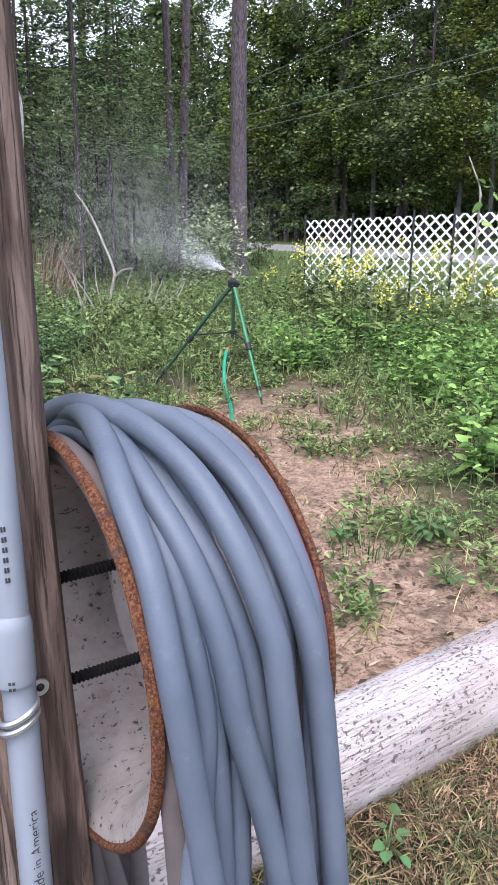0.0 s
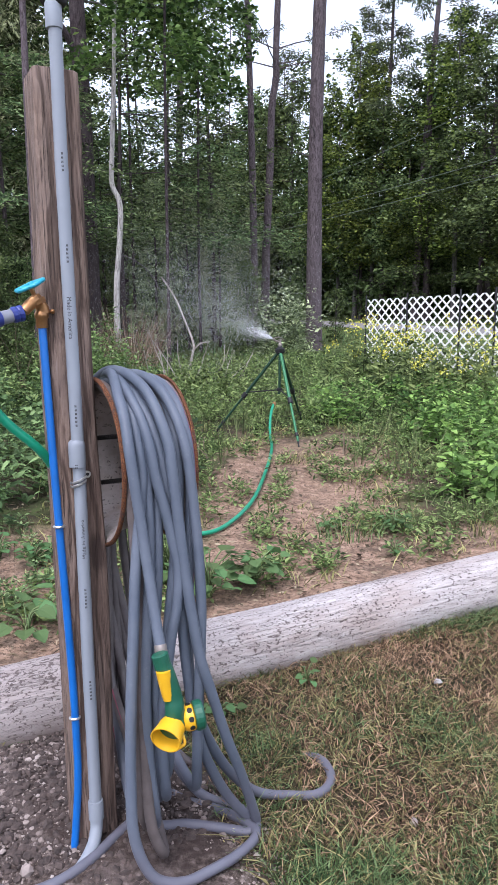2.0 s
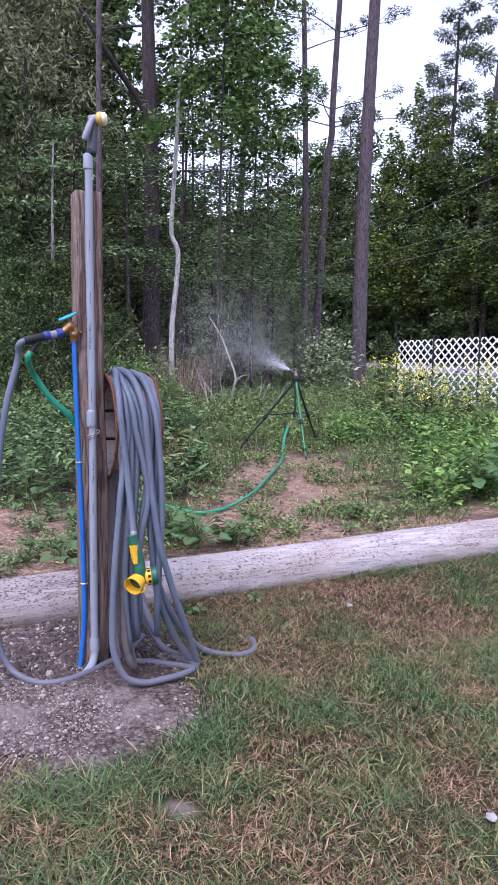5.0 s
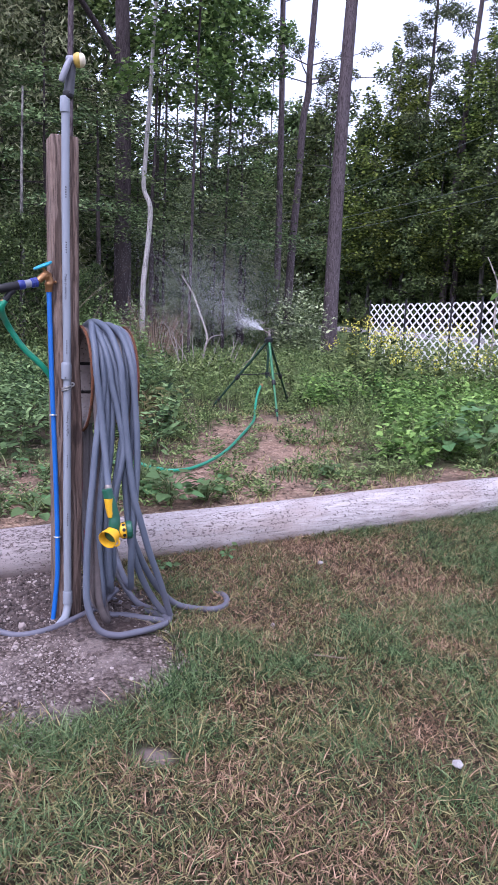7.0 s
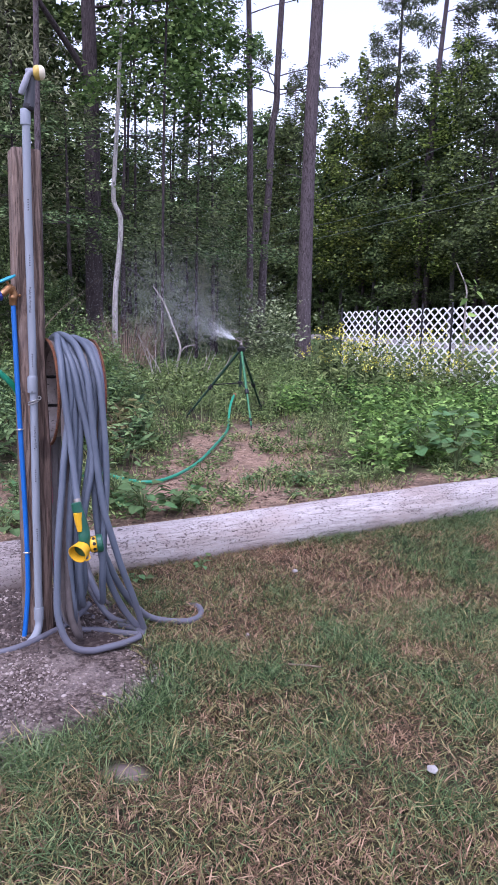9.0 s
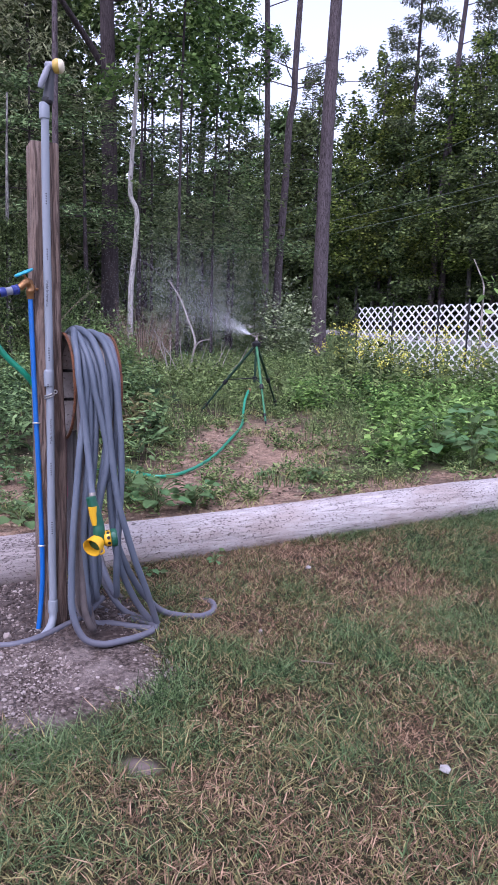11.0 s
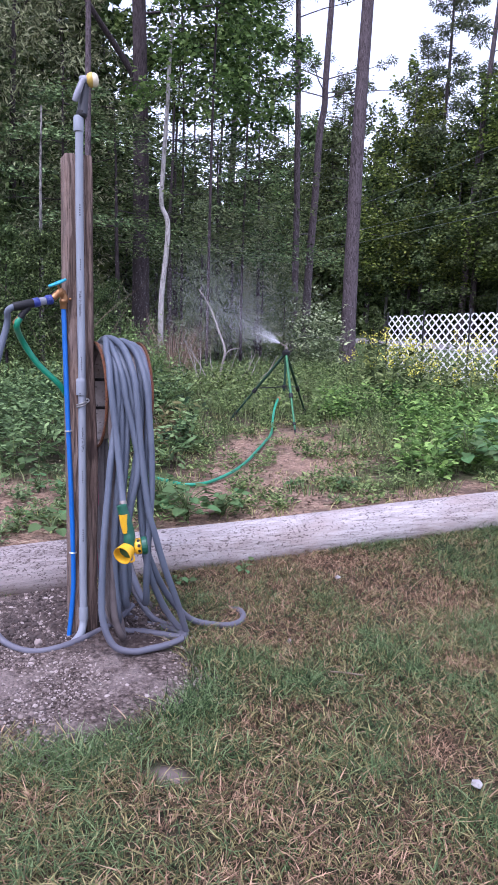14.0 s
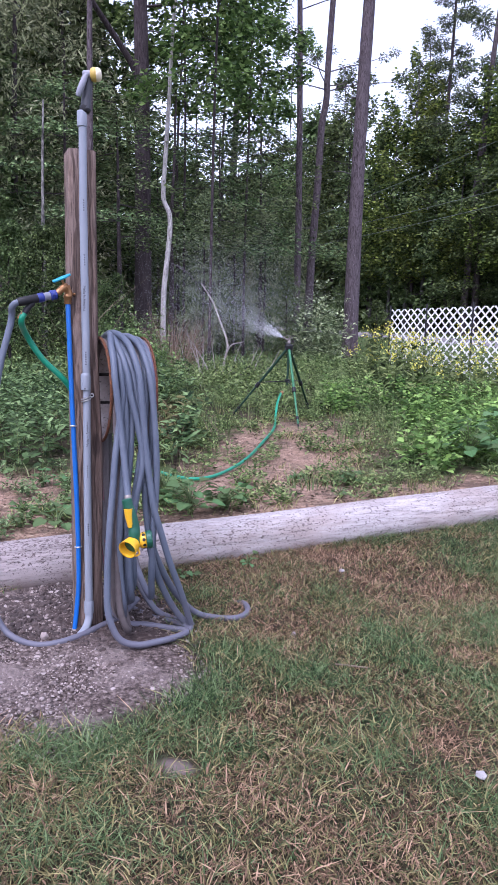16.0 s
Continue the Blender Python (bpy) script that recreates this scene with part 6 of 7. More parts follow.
def build_weeds():
    rng = np.random.default_rng(8)
    n = 520
    p = scatter(rng, n, -3.2, 0.2, 1.7, 6.6, lambda x, y: (off_path(x, y, 0.62) > 0.05) & ((x < -0.55) | (y < 3.6)) & off_hose(x, y, 0.12) & (across_log(x, y) > 2.42 + 0.30 * patchy(x, y, 2.0, 9.0)) & (patchy(x, y, 3.0, 61.0) > -0.22))
    weed_meshes("leafy_weeds", "rank green leafy weeds on the overgrown bed", p, np.clip(rng.uniform(0.16, 0.44, n) * (1 + 0.7 * patchy(p[:, 0], p[:, 1], 3.0, 61.0)), 0.10, 0.50), 0.074, 0.42, 32, L_BED, 21)
    n = 800
    p = scatter(rng, n, 0.7, 5.0, 2.3, 6.4, lambda x, y: (off_path(x, y, 0.62) > 0.15) & (across_log(x, y) > 1.75 + 0.3 * patchy(x, y, 2.0, 5.0)) & (patchy(x, y, 2.3, 33.0) > -0.12))
    weed_meshes("broadleaf_weeds", "low dense broad-leaved vines covering the garden bed", p, rng.uniform(0.08, 0.34, n) * (1 + 0.9 * patchy(p[:, 0], p[:, 1], 2.3, 33.0)), 0.062, 0.62, 25, L_BROAD, 22)
    n = 2000
    p = scatter(rng, n, -4.5, 4.5, 5.2, 11.8, lambda x, y: (y < 10.0) | (x > 0.3))
    weed_meshes("tall_weeds", "tall mixed weeds growing wild behind the sprinkler", p, rng.uniform(0.12, 0.42, n) * np.where(p[:, 0] < -1.2, 1.5, 0.85), 0.07, 0.36, 28, L_WEED, 23, kind="diamond")
    n = 1600
    p = scatter(rng, n, -0.7, 2.6, 1.35, 6.2, lambda x, y: (off_path(x, y, 0.25) > -0.16) & (across_log(x, y) > 1.22) & off_hose(x, y) & (patchy(x, y, 3.4, 14.0) > -0.06))
    weed_meshes("low_weeds", "small green weeds creeping over bare soil", p, rng.uniform(0.03, 0.13, n), 0.040, 0.36, 22, L_WEED, 24, stems=False, kind="diamond")
    n = 260
    p = scatter(rng, n, -1.9, -0.35, 1.1, 2.6, lambda x, y: (across_log(x, y) > 1.2) & (across_log(x, y) < 2.5) & (patchy(x, y, 4.2, 44.0) > 0.06))
    weed_meshes("low_weeds", "small yellow-green weeds on bare soil beside the log", p, rng.uniform(0.03, 0.10, n), 0.034, 0.45, 20, L_STALK, 25, stems=False, kind="diamond")
    n = 5200
    p = scatter(rng, n, -0.8, 2.8, 1.3, 5.6, lambda x, y: (across_log(x, y) > 1.18) & off_hose(x, y) & (patchy(x, y, 2.7, 21.0) + 0.5 * patchy(x, y, 8.0, 3.0) > 0.08))
    b = np.stack([p[:, 0], p[:, 1], ground_z(p[:, 0], p[:, 1]) - 0.005], 1)
    h = rng.uniform(0.015, 0.075, n)
    lean = np.concatenate([rng.normal(size=(n, 2)) * 0.7 * h[:, None], np.zeros((n, 1))], 1)
    tagged(new("sparse_grass", blades("sparse_grass", b, lean, h, rng.uniform(0.003, 0.007, n), rng, L_GRASS, True)), "sparse short grass on bare garden soil", "grass", kind="stuff")
    # coarse grass between the weeds and on to the road
    n = 15000
    p = scatter(rng, n, -6, 7, 2.0, 14, lambda x, y: (off_path(x, y, 0.45) > 0.0) & (across_log(x, y) > 1.6) & (y < 10.5) & off_hose(x, y, 0.12))
    b = np.stack([p[:, 0], p[:, 1], ground_z(p[:, 0], p[:, 1]) - 0.01], 1)
    h = rng.uniform(0.05, 0.30, n) * np.where(p[:, 1] < 3.6, 0.45, 0.9)
    lean = np.concatenate([rng.normal(size=(n, 2)) * 0.35 * h[:, None], np.zeros((n, 1))], 1)
    tagged(new("coarse_grass", blades("coarse_grass", b, lean, h, rng.uniform(0.004, 0.010, n), rng, L_STALK)), "coarse green grass standing among the weeds", "grass", kind="stuff")
    n = 17000
    q = rng.uniform((-18, 12.5), (16, 34), (n, 2))
    b = np.stack([q[:, 0], q[:, 1], ground_z(q[:, 0], q[:, 1]) - 0.01], 1)
    road = 0.908 * (q[:, 0] + 1.5) + 0.419 * (q[:, 1] - 39.0)
    ok = (road < 0.7) | (road > 4.6)
    b = b[ok]
    n = len(b)
    h = rng.uniform(0.04, 0.12, n)
    lean = np.concatenate([rng.normal(size=(n, 2)) * 0.3 * h[:, None], np.zeros((n, 1))], 1)
    tagged(new("verge_grass", blades("verge_grass", b, lean, h, rng.uniform(0.014, 0.034, n), rng, L_GRASSGREEN, True)), "long grass on the road verge", "grass", kind="stuff")


build_weeds()


def build_mustard():
    """Yellow-flowered stalks by the fence."""
    rng = np.random.default_rng(9)
    n = 240
    p = scatter(rng, n, 0.7, 4.2, 5.6, 9.2, lambda x, y: (0.842 * (x - 1.96) + 0.540 * (y - 9.91) < -0.12) & (x > 1.25 + 0.12 * (9 - y)))
    x, y = p[:, 0], p[:, 1]
    z = ground_z(x, y)
    h = rng.uniform(0.42, 0.86, n)
    lean = np.concatenate([rng.normal(size=(n, 2)) * 0.10 * h[:, None], np.zeros((n, 1))], 1)
    st = blades("flower_stalks", np.stack([x, y, z], 1), lean, h, np.full(n, 0.009), rng, L_STALK)
    ob = tagged(new("mustard_plants", st), "tall thin weeds with small yellow flowers by the fence", "weeds", kind="stuff")
    per = 16
    i = np.repeat(np.arange(n), per)
    s = rng.uniform(0.1, 0.8, n * per)
    base = np.stack([x, y, z], 1)[i] + lean[i] * (s ** 2)[:, None] + np.array([0, 0, 1.0]) * (h[i] * s)[:, None]
    a = rng.uniform(0, 6.28, n * per)
    out = np.stack([np.cos(a), np.sin(a), rng.uniform(0.1, 0.9, n * per)], 1)
    ln = rng.uniform(0.06, 0.16, n * per) * (1.1 - 0.6 * s)
    lf = new("leaves", leaves("leaves", base, out, np.array([0, 0, 1.0]) + rng.normal(size=(n * per, 3)) * 0.4, ln, ln * 0.3, L_WEED, 0.1, "broad"))
    lf.parent = ob
    bloom = np.where(rng.uniform(0, 1, n) < 0.32)[0]
    per = 22
    i = np.repeat(bloom, per)
    k = len(i)
    head = np.stack([x, y, z], 1)[i] + lean[i] + np.array([0, 0, 1.0]) * (h[i] * rng.uniform(0.84, 1.04, k))[:, None] + rng.normal(size=(k, 3)) * np.array([0.028, 0.028, 0.022])
    fl = new("flowers", leaves("flowers", head, rng.normal(size=(k, 3)), rng.normal(size=(k, 3)) + np.array([0, 0, 0.8]), np.full(k, 0.024), np.full(k, 0.020), L_FLOWER))
    fl.parent = ob
    tagged(fl, "clusters of small yellow flowers")


build_mustard()


def arching_grass(name, label, cx, cy, rx, ry, n, hmin, hmax, mat, seed, width=0.007):
    rng = np.random.default_rng(seed)
    a, r = rng.uniform(0, 6.28, n), np.sqrt(rng.uniform(0, 1, n))
    x, y = cx + rx * r * np.cos(a), cy + ry * r * np.sin(a)
    h = rng.uniform(hmin, hmax, n)
    lean = np.stack([np.cos(a), np.sin(a), -0.25 * np.ones(n)], 1) * (h * rng.uniform(0.1, 0.7, n))[:, None]
    ob = new(name, blades(name, np.stack([x, y, ground_z(x, y) - 0.02], 1), lean, h, np.full(n, width), rng, mat))
    return tagged(ob, label, "grass", kind="stuff")


arching_grass("dry_grass_clump", "tan dead ornamental grass under the bare tree", -1.42, 10.2, 0.34, 0.34, 560, 0.35, 1.15, L_DRY, 51)
arching_grass("dry_grass_clump", "tan dead grass at the wood's edge", -2.9, 9.8, 0.5, 0.4, 260, 0.3, 0.9, L_DRY, 52)
arching_grass("grass_tuft", "green grass tuft on bare soil", 1.28, 2.45, 0.28, 0.20, 300, 0.03, 0.12, L_STALK, 54, 0.005)
arching_grass("grass_tuft", "green grass tuft on bare soil", 0.72, 2.35, 0.16, 0.12, 120, 0.04, 0.13, L_STALK, 55, 0.005)


def build_dead_branch():
    t = thing("dead_branch", "bare bleached forked branch standing in the weeds", "branch")
    y = 8.5
    main = [(-0.755, y, 1.505), (-0.60, y, 1.27), (-0.465, y - 0.03, 0.95), (-0.375, y - 0.05, 0.70), (-0.40, y - 0.06, 0.52), (-0.50, y - 0.06, 0.10)]
    side = [(-0.39, y - 0.05, 0.60), (-0.30, y - 0.1, 0.70), (-0.165, y - 0.12, 0.73)]
    part("stem", tube(smooth_path(main, 5), lambda s: 0.009 + 0.009 * s, 8), M_TWIG, t)
    part("side_branch", tube(smooth_path(side, 5), lambda s: 0.012 - 0.007 * s, 7), M_TWIG, t)
    pr = random.Random(3)
    for k in range(12):
        b = bmesh.new()
        limb(b, (pr.uniform(-0.75, 0.05), y + pr.uniform(-1.6, 0.0), 0.15), (pr.uniform(-0.7, 0.7), pr.uniform(-0.3, 0.3), 1), pr.uniform(0.55, 0.95), 0.011, pr, -0.1, 6)
        part("twig", b, M_TWIG, t)


build_dead_branch()


def build_shrub(x, y, rx, ry, count, low, high, label, leaf_mat, seed, leaf=0.075):
    rng = np.random.default_rng(seed)
    a, r = rng.uniform(0, 6.28, count), np.sqrt(rng.uniform(0, 1, count))
    p = np.stack([x + rx * r * np.cos(a), y + ry * r * np.sin(a)], 1)
    ob = weed_meshes("leafy_shrub", label, p, rng.uniform(low, high, count) * (1.1 - 0.5 * r), leaf, 0.5, 44, leaf_mat, seed + 1, kind="diamond")
    tagged(ob, category="shrub")


build_shrub(-1.55, 7.35, 0.55, 0.45, 90, 0.55, 1.2, "light green leafy shrub beside the dry grass", L_WEED, 64)
build_shrub(-0.10, 7.45, 0.55, 0.40, 60, 0.25, 0.55, "feathery green bush beside the sprinkler", L_WEED, 66, 0.06)
build_shrub(0.98, 12.3, 0.42, 0.35, 70, 0.9, 1.75, "dull green leafy shrub between the pine trunks", L_DULL, 68, 0.10)


def build_twig_tangle():
    t = thing("bare_shrub", "leafless grey twiggy shrub at the wood's edge", "shrub", place=Matrix.Translation((-2.05, 7.2, float(ground_z(-2.05, 7.2)))))
    pr = random.Random(23)
    for k in range(16):
        b = bmesh.new()
        limb(b, (pr.uniform(-0.5, 0.5), pr.uniform(-0.3, 0.3), -0.02), (pr.uniform(-0.7, 0.7), pr.uniform(-0.4, 0.4), 1), pr.uniform(0.9, 1.9), 0.005, pr, 0.5, 6)
        part("twig", b, M_STRAWTWIG, t)


build_twig_tangle()


def build_sapling():
    t = thing("vine_sapling", "bare grey sapling with a few fresh leaves at the fence", "sapling")
    rng = np.random.default_rng(6)
    pts = smooth_path([(3.17, 7.42, 0.1), (3.18, 7.42, 0.8), (3.175, 7.42, 1.30), (3.17, 7.42, 1.52), (3.09, 7.42, 1.70), (3.03, 7.42, 1.82)], 5)
    part("stem", tube(pts, lambda s: 0.017 - 0.011 * s, 8), M_TWIG, t)
    c = np.array([(3.24, 7.40, 1.62), (3.22, 7.40, 1.54), (3.12, 7.38, 1.62), (3.28, 7.38, 1.48), (3.18, 7.38, 1.40), (3.20, 7.38, 1.20), (3.16, 7.38, 0.98)])
    ob = new("leaves", leaves("leaves", c, rng.normal(size=(7, 3)) * np.array([1, 0.5, 0.3]) + np.array([0.3, -0.2, -0.3]), rng.normal(size=(7, 3)) * 0.4 + np.array([0, -0.8, 1.0]), np.full(7, 0.13), np.full(7, 0.09), L_BROAD, 0.1, "broad"))
    ob.parent = t


build_sapling()


def broad_plant(x, y, seed, count=16, size=0.15, tall=0.22, label="broad-leaved green plant growing behind the log"):
    rng = np.random.default_rng(seed)
    t = thing("broadleaf_plant", label, "plant", "broad-leaved plants", place=Matrix.Translation((x, y, float(ground_z(x, y)))))
    for k in range(count):
        a = k * 2.4 + rng.uniform(-0.3, 0.3)
        r, h = size * rng.uniform(0.3, 1.5), tall * rng.uniform(0.35, 1.0)
        tip = Vector((r * math.cos(a), r * math.sin(a), h))
        ln = size * rng.uniform(0.5, 1.0)
        leaf = new("leaf", leaves("leaf", np.array([tip]), np.array([(math.cos(a), math.sin(a), rng.uniform(-0.3, 0.3))]), np.array([(rng.normal() * 0.3, rng.normal() * 0.3, 1.0)]), np.array([ln]), np.array([ln * 0.9]), L_BED, 0.12, "broad"))
        leaf.parent = t
        part("leaf_stalk", tube(smooth_path([(0, 0, -0.02), (tip.x * 0.3, tip.y * 0.3, h * 0.7), tip], 3), 0.0026, 5), L_STALK, leaf)
    return t


broad_plant(0.10, 1.64, 1, 34, 0.074, 0.17)
broad_plant(0.27, 1.76, 2, 30, 0.066, 0.13)
broad_plant(-0.05, 1.78, 10, 34, 0.070, 0.19)
broad_plant(-0.49, 1.40, 3, 12, 0.084, 0.11)
broad_plant(-0.40, 1.58, 4, 12, 0.080, 0.12)
broad_plant(-0.62, 1.98, 14, 30, 0.040, 0.10, "low yellow-green weed on bare soil")
broad_plant(-0.80, 2.10, 15, 26, 0.040, 0.09, "low yellow-green weed on bare soil")
broad_plant(-0.72, 1.56, 16, 24, 0.034, 0.08, "low yellow-green weed on bare soil")
broad_plant(-0.92, 1.52, 17, 20, 0.034, 0.07, "low yellow-green weed on bare soil")
broad_plant(1.75, 3.05, 5, 34, 0.11, 0.30, "broad-leaved bushy plant at the bed's edge")
broad_plant(2.05, 3.35, 6, 34, 0.12, 0.36, "broad-leaved bushy plant at the bed's edge")
broad_plant(1.95, 2.85, 7, 30, 0.10, 0.26, "broad-leaved bushy plant at the bed's edge")
broad_plant(0.155, 1.03, 8, 9, 0.036, 0.05, "small green weed in the lawn by the log")
broad_plant(0.42, 1.19, 9, 8, 0.032, 0.05, "small green weed in the lawn by the log")
broad_plant(-0.50, 0.92, 18, 30, 0.034, 0.09, "small green weed in gravel beside the log")
broad_plant(-0.60, 0.86, 19, 24, 0.030, 0.07, "small green weed in gravel beside the log")
broad_plant(0.92, 2.36, 11, 40, 0.042, 0.11, "small leafy weed on bare soil")
broad_plant(0.86, 2.06, 12, 14, 0.032, 0.05, "small leafy weed on bare soil")
broad_plant(0.62, 2.42, 13, 18, 0.032, 0.06, "small leafy weed on bare soil")


def dead_stalks():
    pr = random.Random(14)
    for x, y, h, n in ((-0.02, 3.86, 0.26, 4), (-0.30, 3.55, 0.34, 6), (0.95, 4.1, 0.22, 4)):
        t = thing("dead_stalk", "brown dry weed stalks standing in the bed", "weeds", place=Matrix.Translation((x, y, float(ground_z(x, y)))))
        for _ in range(n):
            b = bmesh.new()
            limb(b, (pr.uniform(-0.05, 0.05), pr.uniform(-0.05, 0.05), -0.01), (pr.uniform(-0.5, 0.5), pr.uniform(-0.5, 0.5), 1), h * pr.uniform(0.6, 1.1), 0.006, pr, 0.0, 6)
            part("stalk", b, M_STRAWTWIG, t)


dead_stalks()
for gx, gy, gr, gn in ((-0.42, 0.60, 0.05, 40), (-0.36, 0.30, 0.06, 50), (-0.12, 0.30, 0.04, 26), (-0.55, 0.42, 0.07, 60), (0.08, 0.34, 0.03, 20)):
    arching_grass("grass_tuft", "thin grass tuft sprouting in gravel", gx, gy, gr, gr, gn, 0.010, 0.032, L_GRASSGREEN, 57, 0.003)
wither = np.random.default_rng(58)
wither_spots = np.array([(-0.28, 3.60)]) + wither.normal(size=(9, 2)) * 0.07
tagged(weed_meshes("withered_plant", "half-withered brown and green plant drooping in the weeds", wither_spots, wither.uniform(0.18, 0.38, 9), 0.095, 0.30, 26, L_WITHER, 59, 0.9), category="plant")


# ---- lawn ----
def off_gravel(x, y):
    ex = (0.95 * x + 0.31 * y + 0.20) * 1.46
    ey = (-0.31 * x + 0.95 * y - 0.47) * 1.48
    return np.hypot(ex, ey) + 0.35 * patchy(x, y, 2.6, 1.0)


GREEN_SPOTS = ((1.62, 1.48, 0.30), (1.43, 0.68, 0.30), (1.28, 0.20, 0.26), (1.75, 1.95, 0.35), (0.76, 0.94, 0.13), (0.97, 0.52, 0.20), (0.82, -0.06, 0.16), (0.69, 0.32, 0.14), (0.95, 1.62, 0.16), (0.06, -0.17, 0.20), (0.36, 0.16, 0.17), (0.47, 0.42, 0.14), (1.10, -0.33, 0.10), (0.45, -0.12, 0.14), (-0.45, -0.22, 0.25))
BROWN_SPOTS = ((0.69, 1.30, 0.24), (0.45, 1.05, 0.20), (1.08, 0.00, 0.15), (0.70, 0.10, 0.10), (1.05, 1.05, 0.20))


def spots_at(x, y, spots):
    return np.max([np.exp(-((x - a) ** 2 + (y - b) ** 2) / (r * r)) for a, b, r in spots], 0)


def build_lawn():
    """Matted lawn: long arching green blades in patches over shorter olive and dead ones."""
    rng = np.random.default_rng(12)

    def keep(x, y):
        return (across_log(x, y) < 0.92) & (off_gravel(x, y) > rng.uniform(0.80, 1.02, len(x)))

    near = rng.uniform((-1.4, -1.0), (2.5, 2.4), (400000, 2))
    edge = np.maximum(np.abs(near[:, 0] - 0.60) / 1.50, np.abs(near[:, 1] - 0.60) / 1.45)
    near = near[rng.uniform(0.80, 1.30, len(near)) > edge]
    wide = rng.normal(size=(60000, 2)) * np.array([2.8, 2.4]) + np.array([0.8, -0.6])
    p = np.concatenate([near, wide])
    p = p[keep(p[:, 0], p[:, 1])]
    bare = np.hypot(p[:, 0] - 0.33, (p[:, 1] + 0.23) * 1.4) + 0.05 * patchy(p[:, 0], p[:, 1], 14.0, 71.0) < rng.uniform(0.04, 0.08, len(p))
    p = p[~bare]
    x, y = p[:, 0], p[:, 1]
    rim = off_gravel(x, y)
    near_log = np.exp(-np.maximum(0.90 - across_log(x, y), 0) / 0.05)
    lush = spots_at(x, y, GREEN_SPOTS)
    g = 0.55 * patchy(x, y, 2.6, 3.0) + 0.55 * patchy(x, y, 7.0, 6.0) + rng.normal(size=len(x)) * 0.42 - 0.20
    g = g + 0.72 * lush - 0.42 * spots_at(x, y, BROWN_SPOTS) + 0.35 * near_log
    g = g + 0.35 * np.exp(-((rim - 1.02) / 0.14) ** 2) * (x > -0.1)
    clump = patchy(x, y, 16.0, 8.0) + 0.7 * np.exp(-((rim - 1.0) / 0.10) ** 2)
    for name, label, sel, mat, h0, h1, bend, wd, short in (
            ("green_grass", "long green blades of lawn grass", g > 0.26, L_GRASSGREEN, 0.011, 0.035, 1.05, 0.0036, False),
            ("olive_grass", "short olive lawn grass", (g <= 0.26) & (g > -0.20), L_GRASS, 0.009, 0.030, 1.2, 0.0038, True),
            ("dead_grass", "matted dead brown lawn grass", g <= -0.20, L_STRAW, 0.009, 0.030, 1.0, 0.0036, True)):
        i = np.where(sel)[0]
        n = len(i)
        h = rng.uniform(h0, h1, n) * (1 + 0.8 * near_log[i]) * (1 + 0.5 * np.clip(clump[i], -0.6, 1)) * (1 + 0.35 * lush[i])
        lean = np.concatenate([rng.normal(size=(n, 2)) * bend * h[:, None], np.zeros((n, 1))], 1)
        b = np.stack([x[i], y[i], ground_z(x[i], y[i]) - 0.004], 1)
        tagged(new(name, blades(name, b, lean, h, rng.uniform(0.6, 1.35, n) * wd, rng, mat, short)), label, "grass", kind="stuff")


build_lawn()


def pebbles(name, label, pts, sizes, mat, seed, category="gravel", kind="stuff", fine=False):
    rng = np.random.default_rng(seed)
    f = (1 + 5 ** 0.5) / 2
    iv = np.array([(-1, f, 0), (1, f, 0), (-1, -f, 0), (1, -f, 0), (0, -1, f), (0, 1, f), (0, -1, -f), (0, 1, -f), (f, 0, -1), (f, 0, 1), (-f, 0, -1), (-f, 0, 1)]) / 1.9
    fc = np.array([(0, 11, 5), (0, 5, 1), (0, 1, 7), (0, 7, 10), (0, 10, 11), (1, 5, 9), (5, 11, 4), (11, 10, 2), (10, 7, 6), (7, 1, 8), (3, 9, 4), (3, 4, 2), (3, 2, 6), (3, 6, 8), (3, 8, 9), (4, 9, 5), (2, 4, 11), (6, 2, 10), (8, 6, 7), (9, 8, 1)])
    if fine:
        iv = np.array([(1, 0, -0.5), (0, 1, -0.5), (-1, 0, -0.5), (0, -1, -0.5), (0, 0, 1)])
        fc = np.array([(0, 1, 4), (1, 2, 4), (2, 3, 4), (3, 0, 4)])
    n, nv = len(pts), len(iv)
    a = rng.uniform(0, 6.28, n)
    v = iv[None] * rng.uniform(0.75, 1.2, (n, nv, 1)) * (sizes[:, None] * rng.uniform(0.6, 1.2, (n, 3)) * np.array([1, 1, 0.65]))[:, None, :]
    c, s = np.cos(a)[:, None], np.sin(a)[:, None]
    v = np.stack([v[..., 0] * c - v[..., 1] * s, v[..., 0] * s + v[..., 1] * c, v[..., 2]], -1) + pts[:, None, :]
    faces = (np.arange(n)[:, None, None] * nv + fc[None]).reshape(-1, 3)
    ob = new(name, fast_mesh(name, v.reshape(-1, 3), faces, mat))
    return tagged(ob, label, category, kind=kind)


def stone_material():
    k = Nodes("mixed_gravel")
    rnd = k.n.new("ShaderNodeNewGeometry").outputs["Random Per Island"]
    col = k.ramp(rnd, [(0.0, (0.04, 0.030, 0.028)), (0.30, (0.115, 0.088, 0.078)), (0.72, (0.255, 0.208, 0.185)), (0.98, (0.42, 0.365, 0.335))])
    col = k.mix(k.math('MULTIPLY', k.noise(k.position(), 90, 3), 0.35), col, (0.20, 0.17, 0.16))
    return k.done(col, 0.85, 0, 0.3)


M_GRAVEL = stone_material()
M_CLOD = plain("dark_soil_clod", (0.062, 0.046, 0.041), 0.95, vary=0.55, scale=45, bump=0.4)


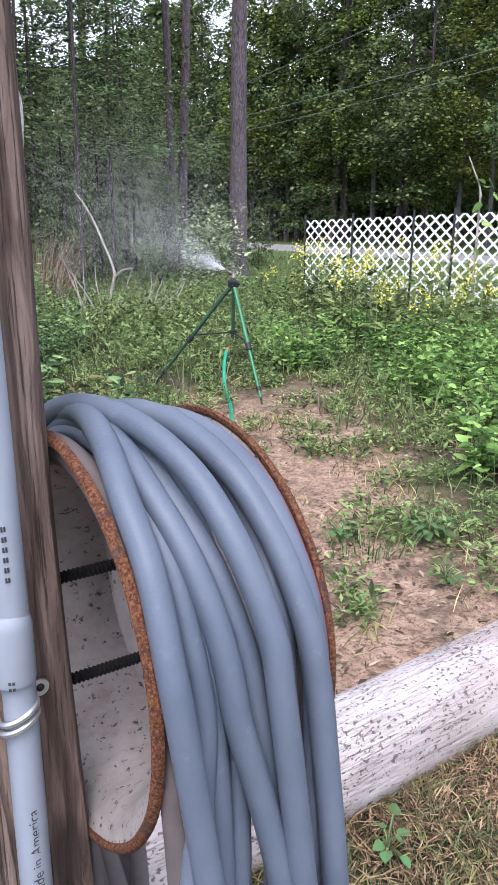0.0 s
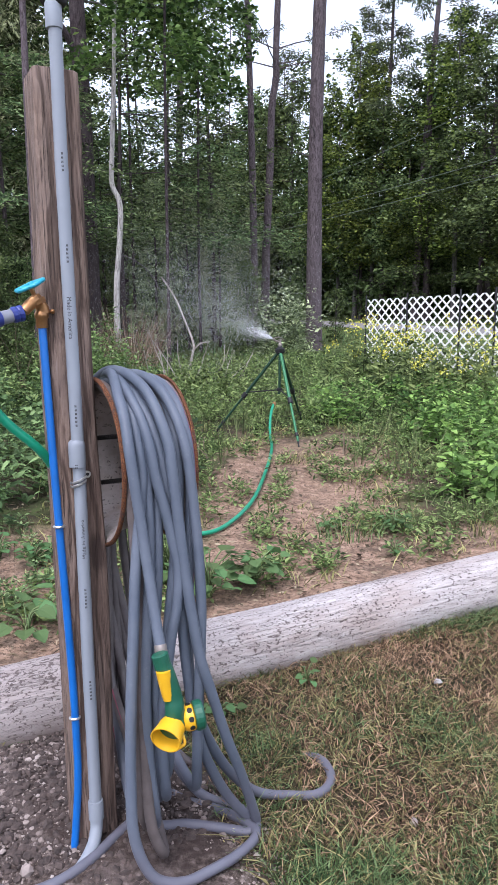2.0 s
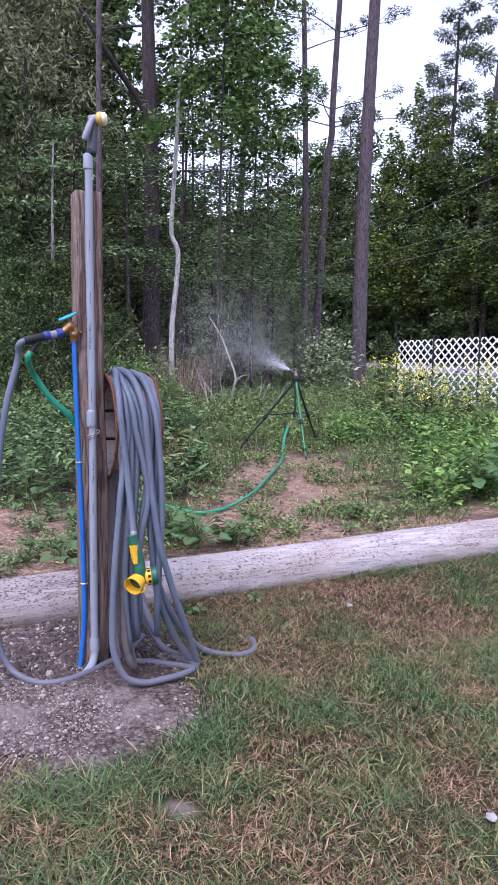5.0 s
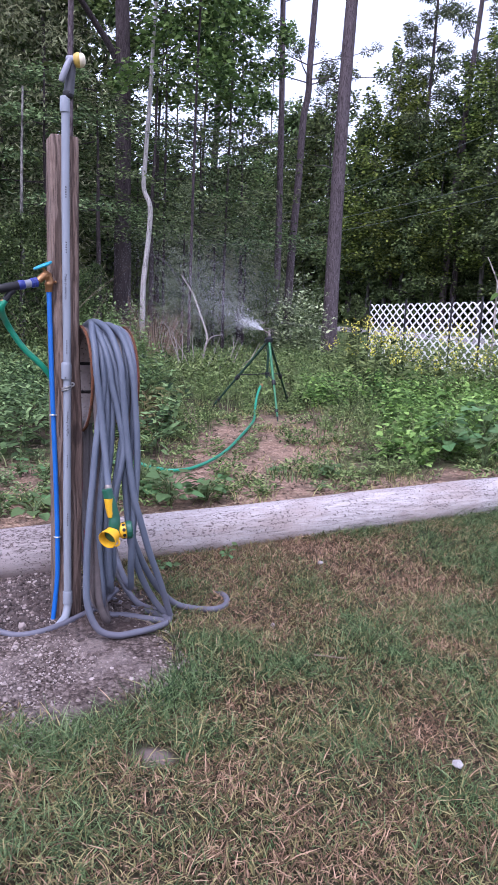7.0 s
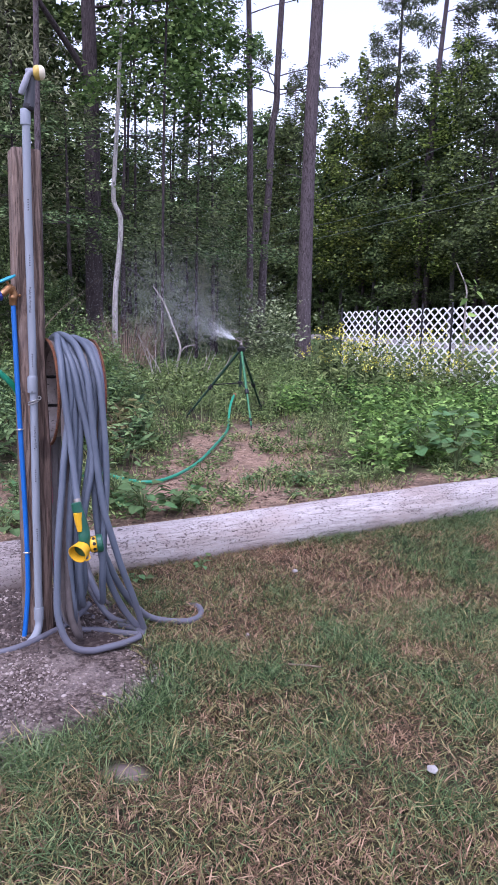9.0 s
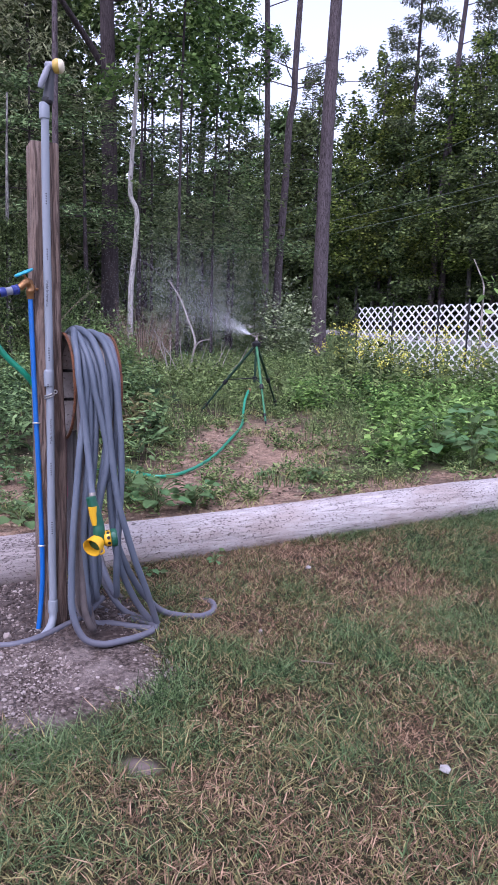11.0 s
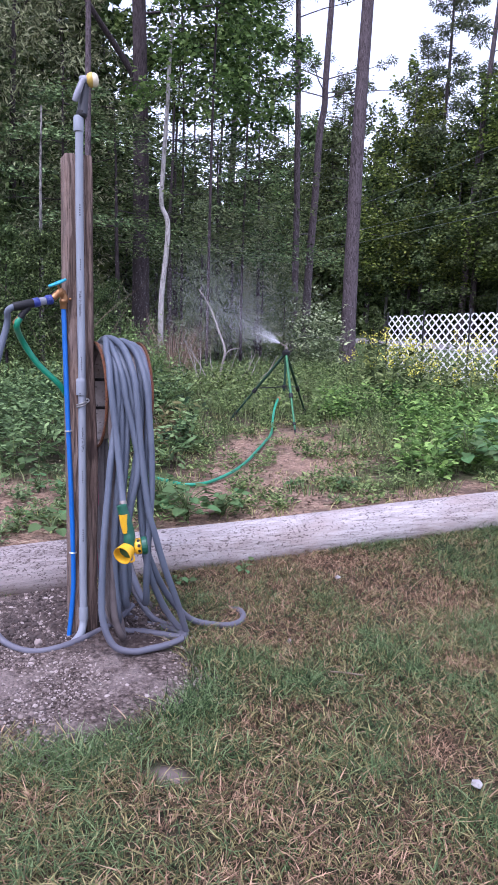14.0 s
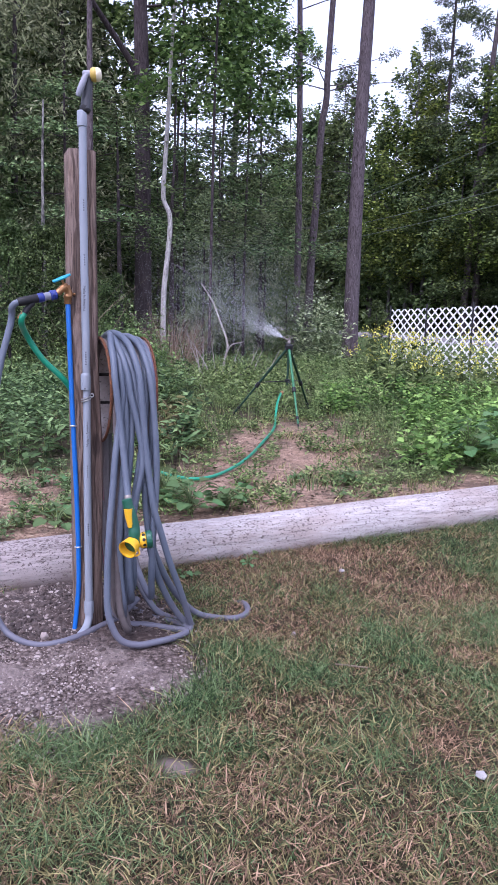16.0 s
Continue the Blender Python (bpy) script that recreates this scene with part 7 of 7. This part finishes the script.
def build_gravel():
    rng = np.random.default_rng(15)
    inside = lambda x, y, lim: (off_gravel(x, y) < lim) & (across_log(x, y) < 0.93)
    p = scatter(rng, 19000, -1.2, 0.75, -0.4, 1.2, lambda x, y: inside(x, y, 1.10))
    s = 0.0020 + 0.0046 * rng.uniform(0, 1, len(p)) ** 1.8
    pts = np.stack([p[:, 0], p[:, 1], ground_z(p[:, 0], p[:, 1]) + s * 0.3], 1)
    pebbles("grit", "fine pale grit strewn round the post", pts, s, M_GRAVEL, 18, fine=True)
    p = scatter(rng, 5200, -1.3, 0.8, -0.4, 1.2, lambda x, y: inside(x, y, 1.0) & (patchy(x, y, 3.4, 23.0) > -0.45))
    s = 0.0032 + 0.0068 * rng.uniform(0, 1, len(p)) ** 3.0
    pts = np.stack([p[:, 0], p[:, 1], ground_z(p[:, 0], p[:, 1]) + s * 0.25], 1)
    pebbles("gravel", "loose pale gravel round the foot of the post", pts, s, M_GRAVEL, 16)
    p = scatter(rng, 2300, -1.3, 0.7, 0.2, 1.25, lambda x, y: inside(x, y, 0.95) & (np.hypot(x + 0.12, (y - 0.76) * 1.5) < 0.50 + 0.30 * patchy(x, y, 4.0, 77.0)))
    s = 0.004 + 0.011 * rng.uniform(0, 1, len(p)) ** 2.5
    pts = np.stack([p[:, 0], p[:, 1], ground_z(p[:, 0], p[:, 1]) + s * 0.2], 1)
    pebbles("soil_clods", "dark crumbling clods of soil under the hose", pts, s, M_CLOD, 19, "soil")
    p = scatter(rng, 3200, -1.6, 2.4, 0.9, 4.8, lambda x, y: ((off_path(x, y, 0.6) < 0.1) | ((x < -0.3) & (across_log(x, y) < 2.5))) & (across_log(x, y) > 1.1))
    s = 0.0025 + 0.009 * rng.uniform(0, 1, len(p)) ** 5
    pts = np.stack([p[:, 0], p[:, 1], ground_z(p[:, 0], p[:, 1]) + s * 0.2], 1)
    pebbles("soil_crumbs", "crumbs of soil, chips and pebbles on bare ground", pts, s, M_SOILCRUMB, 17, fine=True)


build_gravel()


def build_soil_litter():
    """Dry leaf bits, chips and short stalks lying on the bare soil."""
    rng = np.random.default_rng(27)
    n = 8200
    p = scatter(rng, n, -1.6, 2.8, 0.9, 5.2, lambda x, y: (across_log(x, y) > 1.08) & (patchy(x, y, 2.2, 31.0) + 0.6 * np.exp(-np.maximum(across_log(x, y) - 1.1, 0) / 0.15) > -0.12))
    base = np.stack([p[:, 0], p[:, 1], ground_z(p[:, 0], p[:, 1]) + rng.uniform(0.002, 0.008, n)], 1)
    a = rng.uniform(0, 6.28, n)
    along = np.stack([np.cos(a), np.sin(a), rng.normal(size=n) * 0.12], 1)
    ln = rng.uniform(0.010, 0.045, n)
    tagged(new("soil_litter", leaves("soil_litter", base, along, np.array([0, 0, 1.0]) + rng.normal(size=(n, 3)) * 0.35, ln, ln * rng.uniform(0.12, 0.5, n), L_LITTER)), "dry leaf bits and stalks strewn on bare soil", "litter", kind="stuff")


build_soil_litter()


# ---- the water in the air ----
def build_spray():
    """Water thrown from the sprinkler: bright streaks near the jet, then a drifting cloud of fine drops."""
    rng = np.random.default_rng(19)
    n = 26000
    t = rng.uniform(0, 1, n) ** 1.7
    ang = rng.normal(size=n) * 0.20
    el = 0.44 + rng.normal(size=n) * 0.17
    d = np.stack([-np.cos(ang) * np.cos(el), -0.2 + np.sin(ang), np.sin(el)], 1)
    p = np.array(SPRAY_FROM) + d * (0.85 * t)[:, None] + rng.normal(size=(n, 3)) * 0.16 * t[:, None] ** 1.3
    ln, wd = rng.uniform(0.002, 0.006, n) * (1.1 - 0.5 * t), rng.uniform(0.0007, 0.0016, n)
    ob = new("water_spray", leaves("water_spray", p, d + rng.normal(size=(n, 3)) * 0.15, rng.normal(size=(n, 3)), ln, wd, M_WATER))
    m = 250000
    q = rng.normal(size=(m, 3)) * np.array([0.40, 0.40, 0.27])
    q = np.array(SPRAY_FROM) + np.array([-0.46, 0.1, 0.30]) + q + np.stack([-0.35 * np.abs(q[:, 2]), np.zeros(m), np.zeros(m)], 1)
    v = q[:, None, :] + rng.normal(size=(m, 3, 3)) * 0.00057
    fog = new("mist", fast_mesh("mist", v.reshape(-1, 3), np.arange(m * 3).reshape(m, 3), M_WATER))
    fog.parent = ob
    tagged(ob, "fine spray and drifting mist of water from the sprinkler", "water", kind="stuff")


build_spray()


def lawn_litter():
    pebbles("pale_stone", "small pale stone lying in the lawn", np.array([(1.105, -0.215, 0.022)]), np.array([0.018]), M_PALESTONE, 61, "stone", "")
    pebbles("pale_stone", "small pale stone lying in the grass beside the log", np.array([(0.828, 1.195, float(ground_z(0.828, 1.195)) + 0.012)]), np.array([0.017]), M_PALESTONE, 63, "stone", "")
    for x, y, s in ((0.628, 0.612, 0.020), (0.84, 1.305, 0.012), (-0.235, 0.44, 0.022)):
        pebbles("field_stone", "dull grey stone half sunk in the ground", np.array([(x, y, float(ground_z(x, y)) + s * 0.30)]), np.array([s]), M_STONE, int(s * 1000), "stone", "")
    bm = tube(smooth_path([(0.765, 0.365, 0.02), (0.815, 0.352, 0.024), (0.87, 0.355, 0.018)], 4), 0.0028, 6)
    tagged(obj_from_bm("fallen_twig", bm, M_STRAWTWIG), "short dry twig lying on the grass", "twig")


lawn_litter()
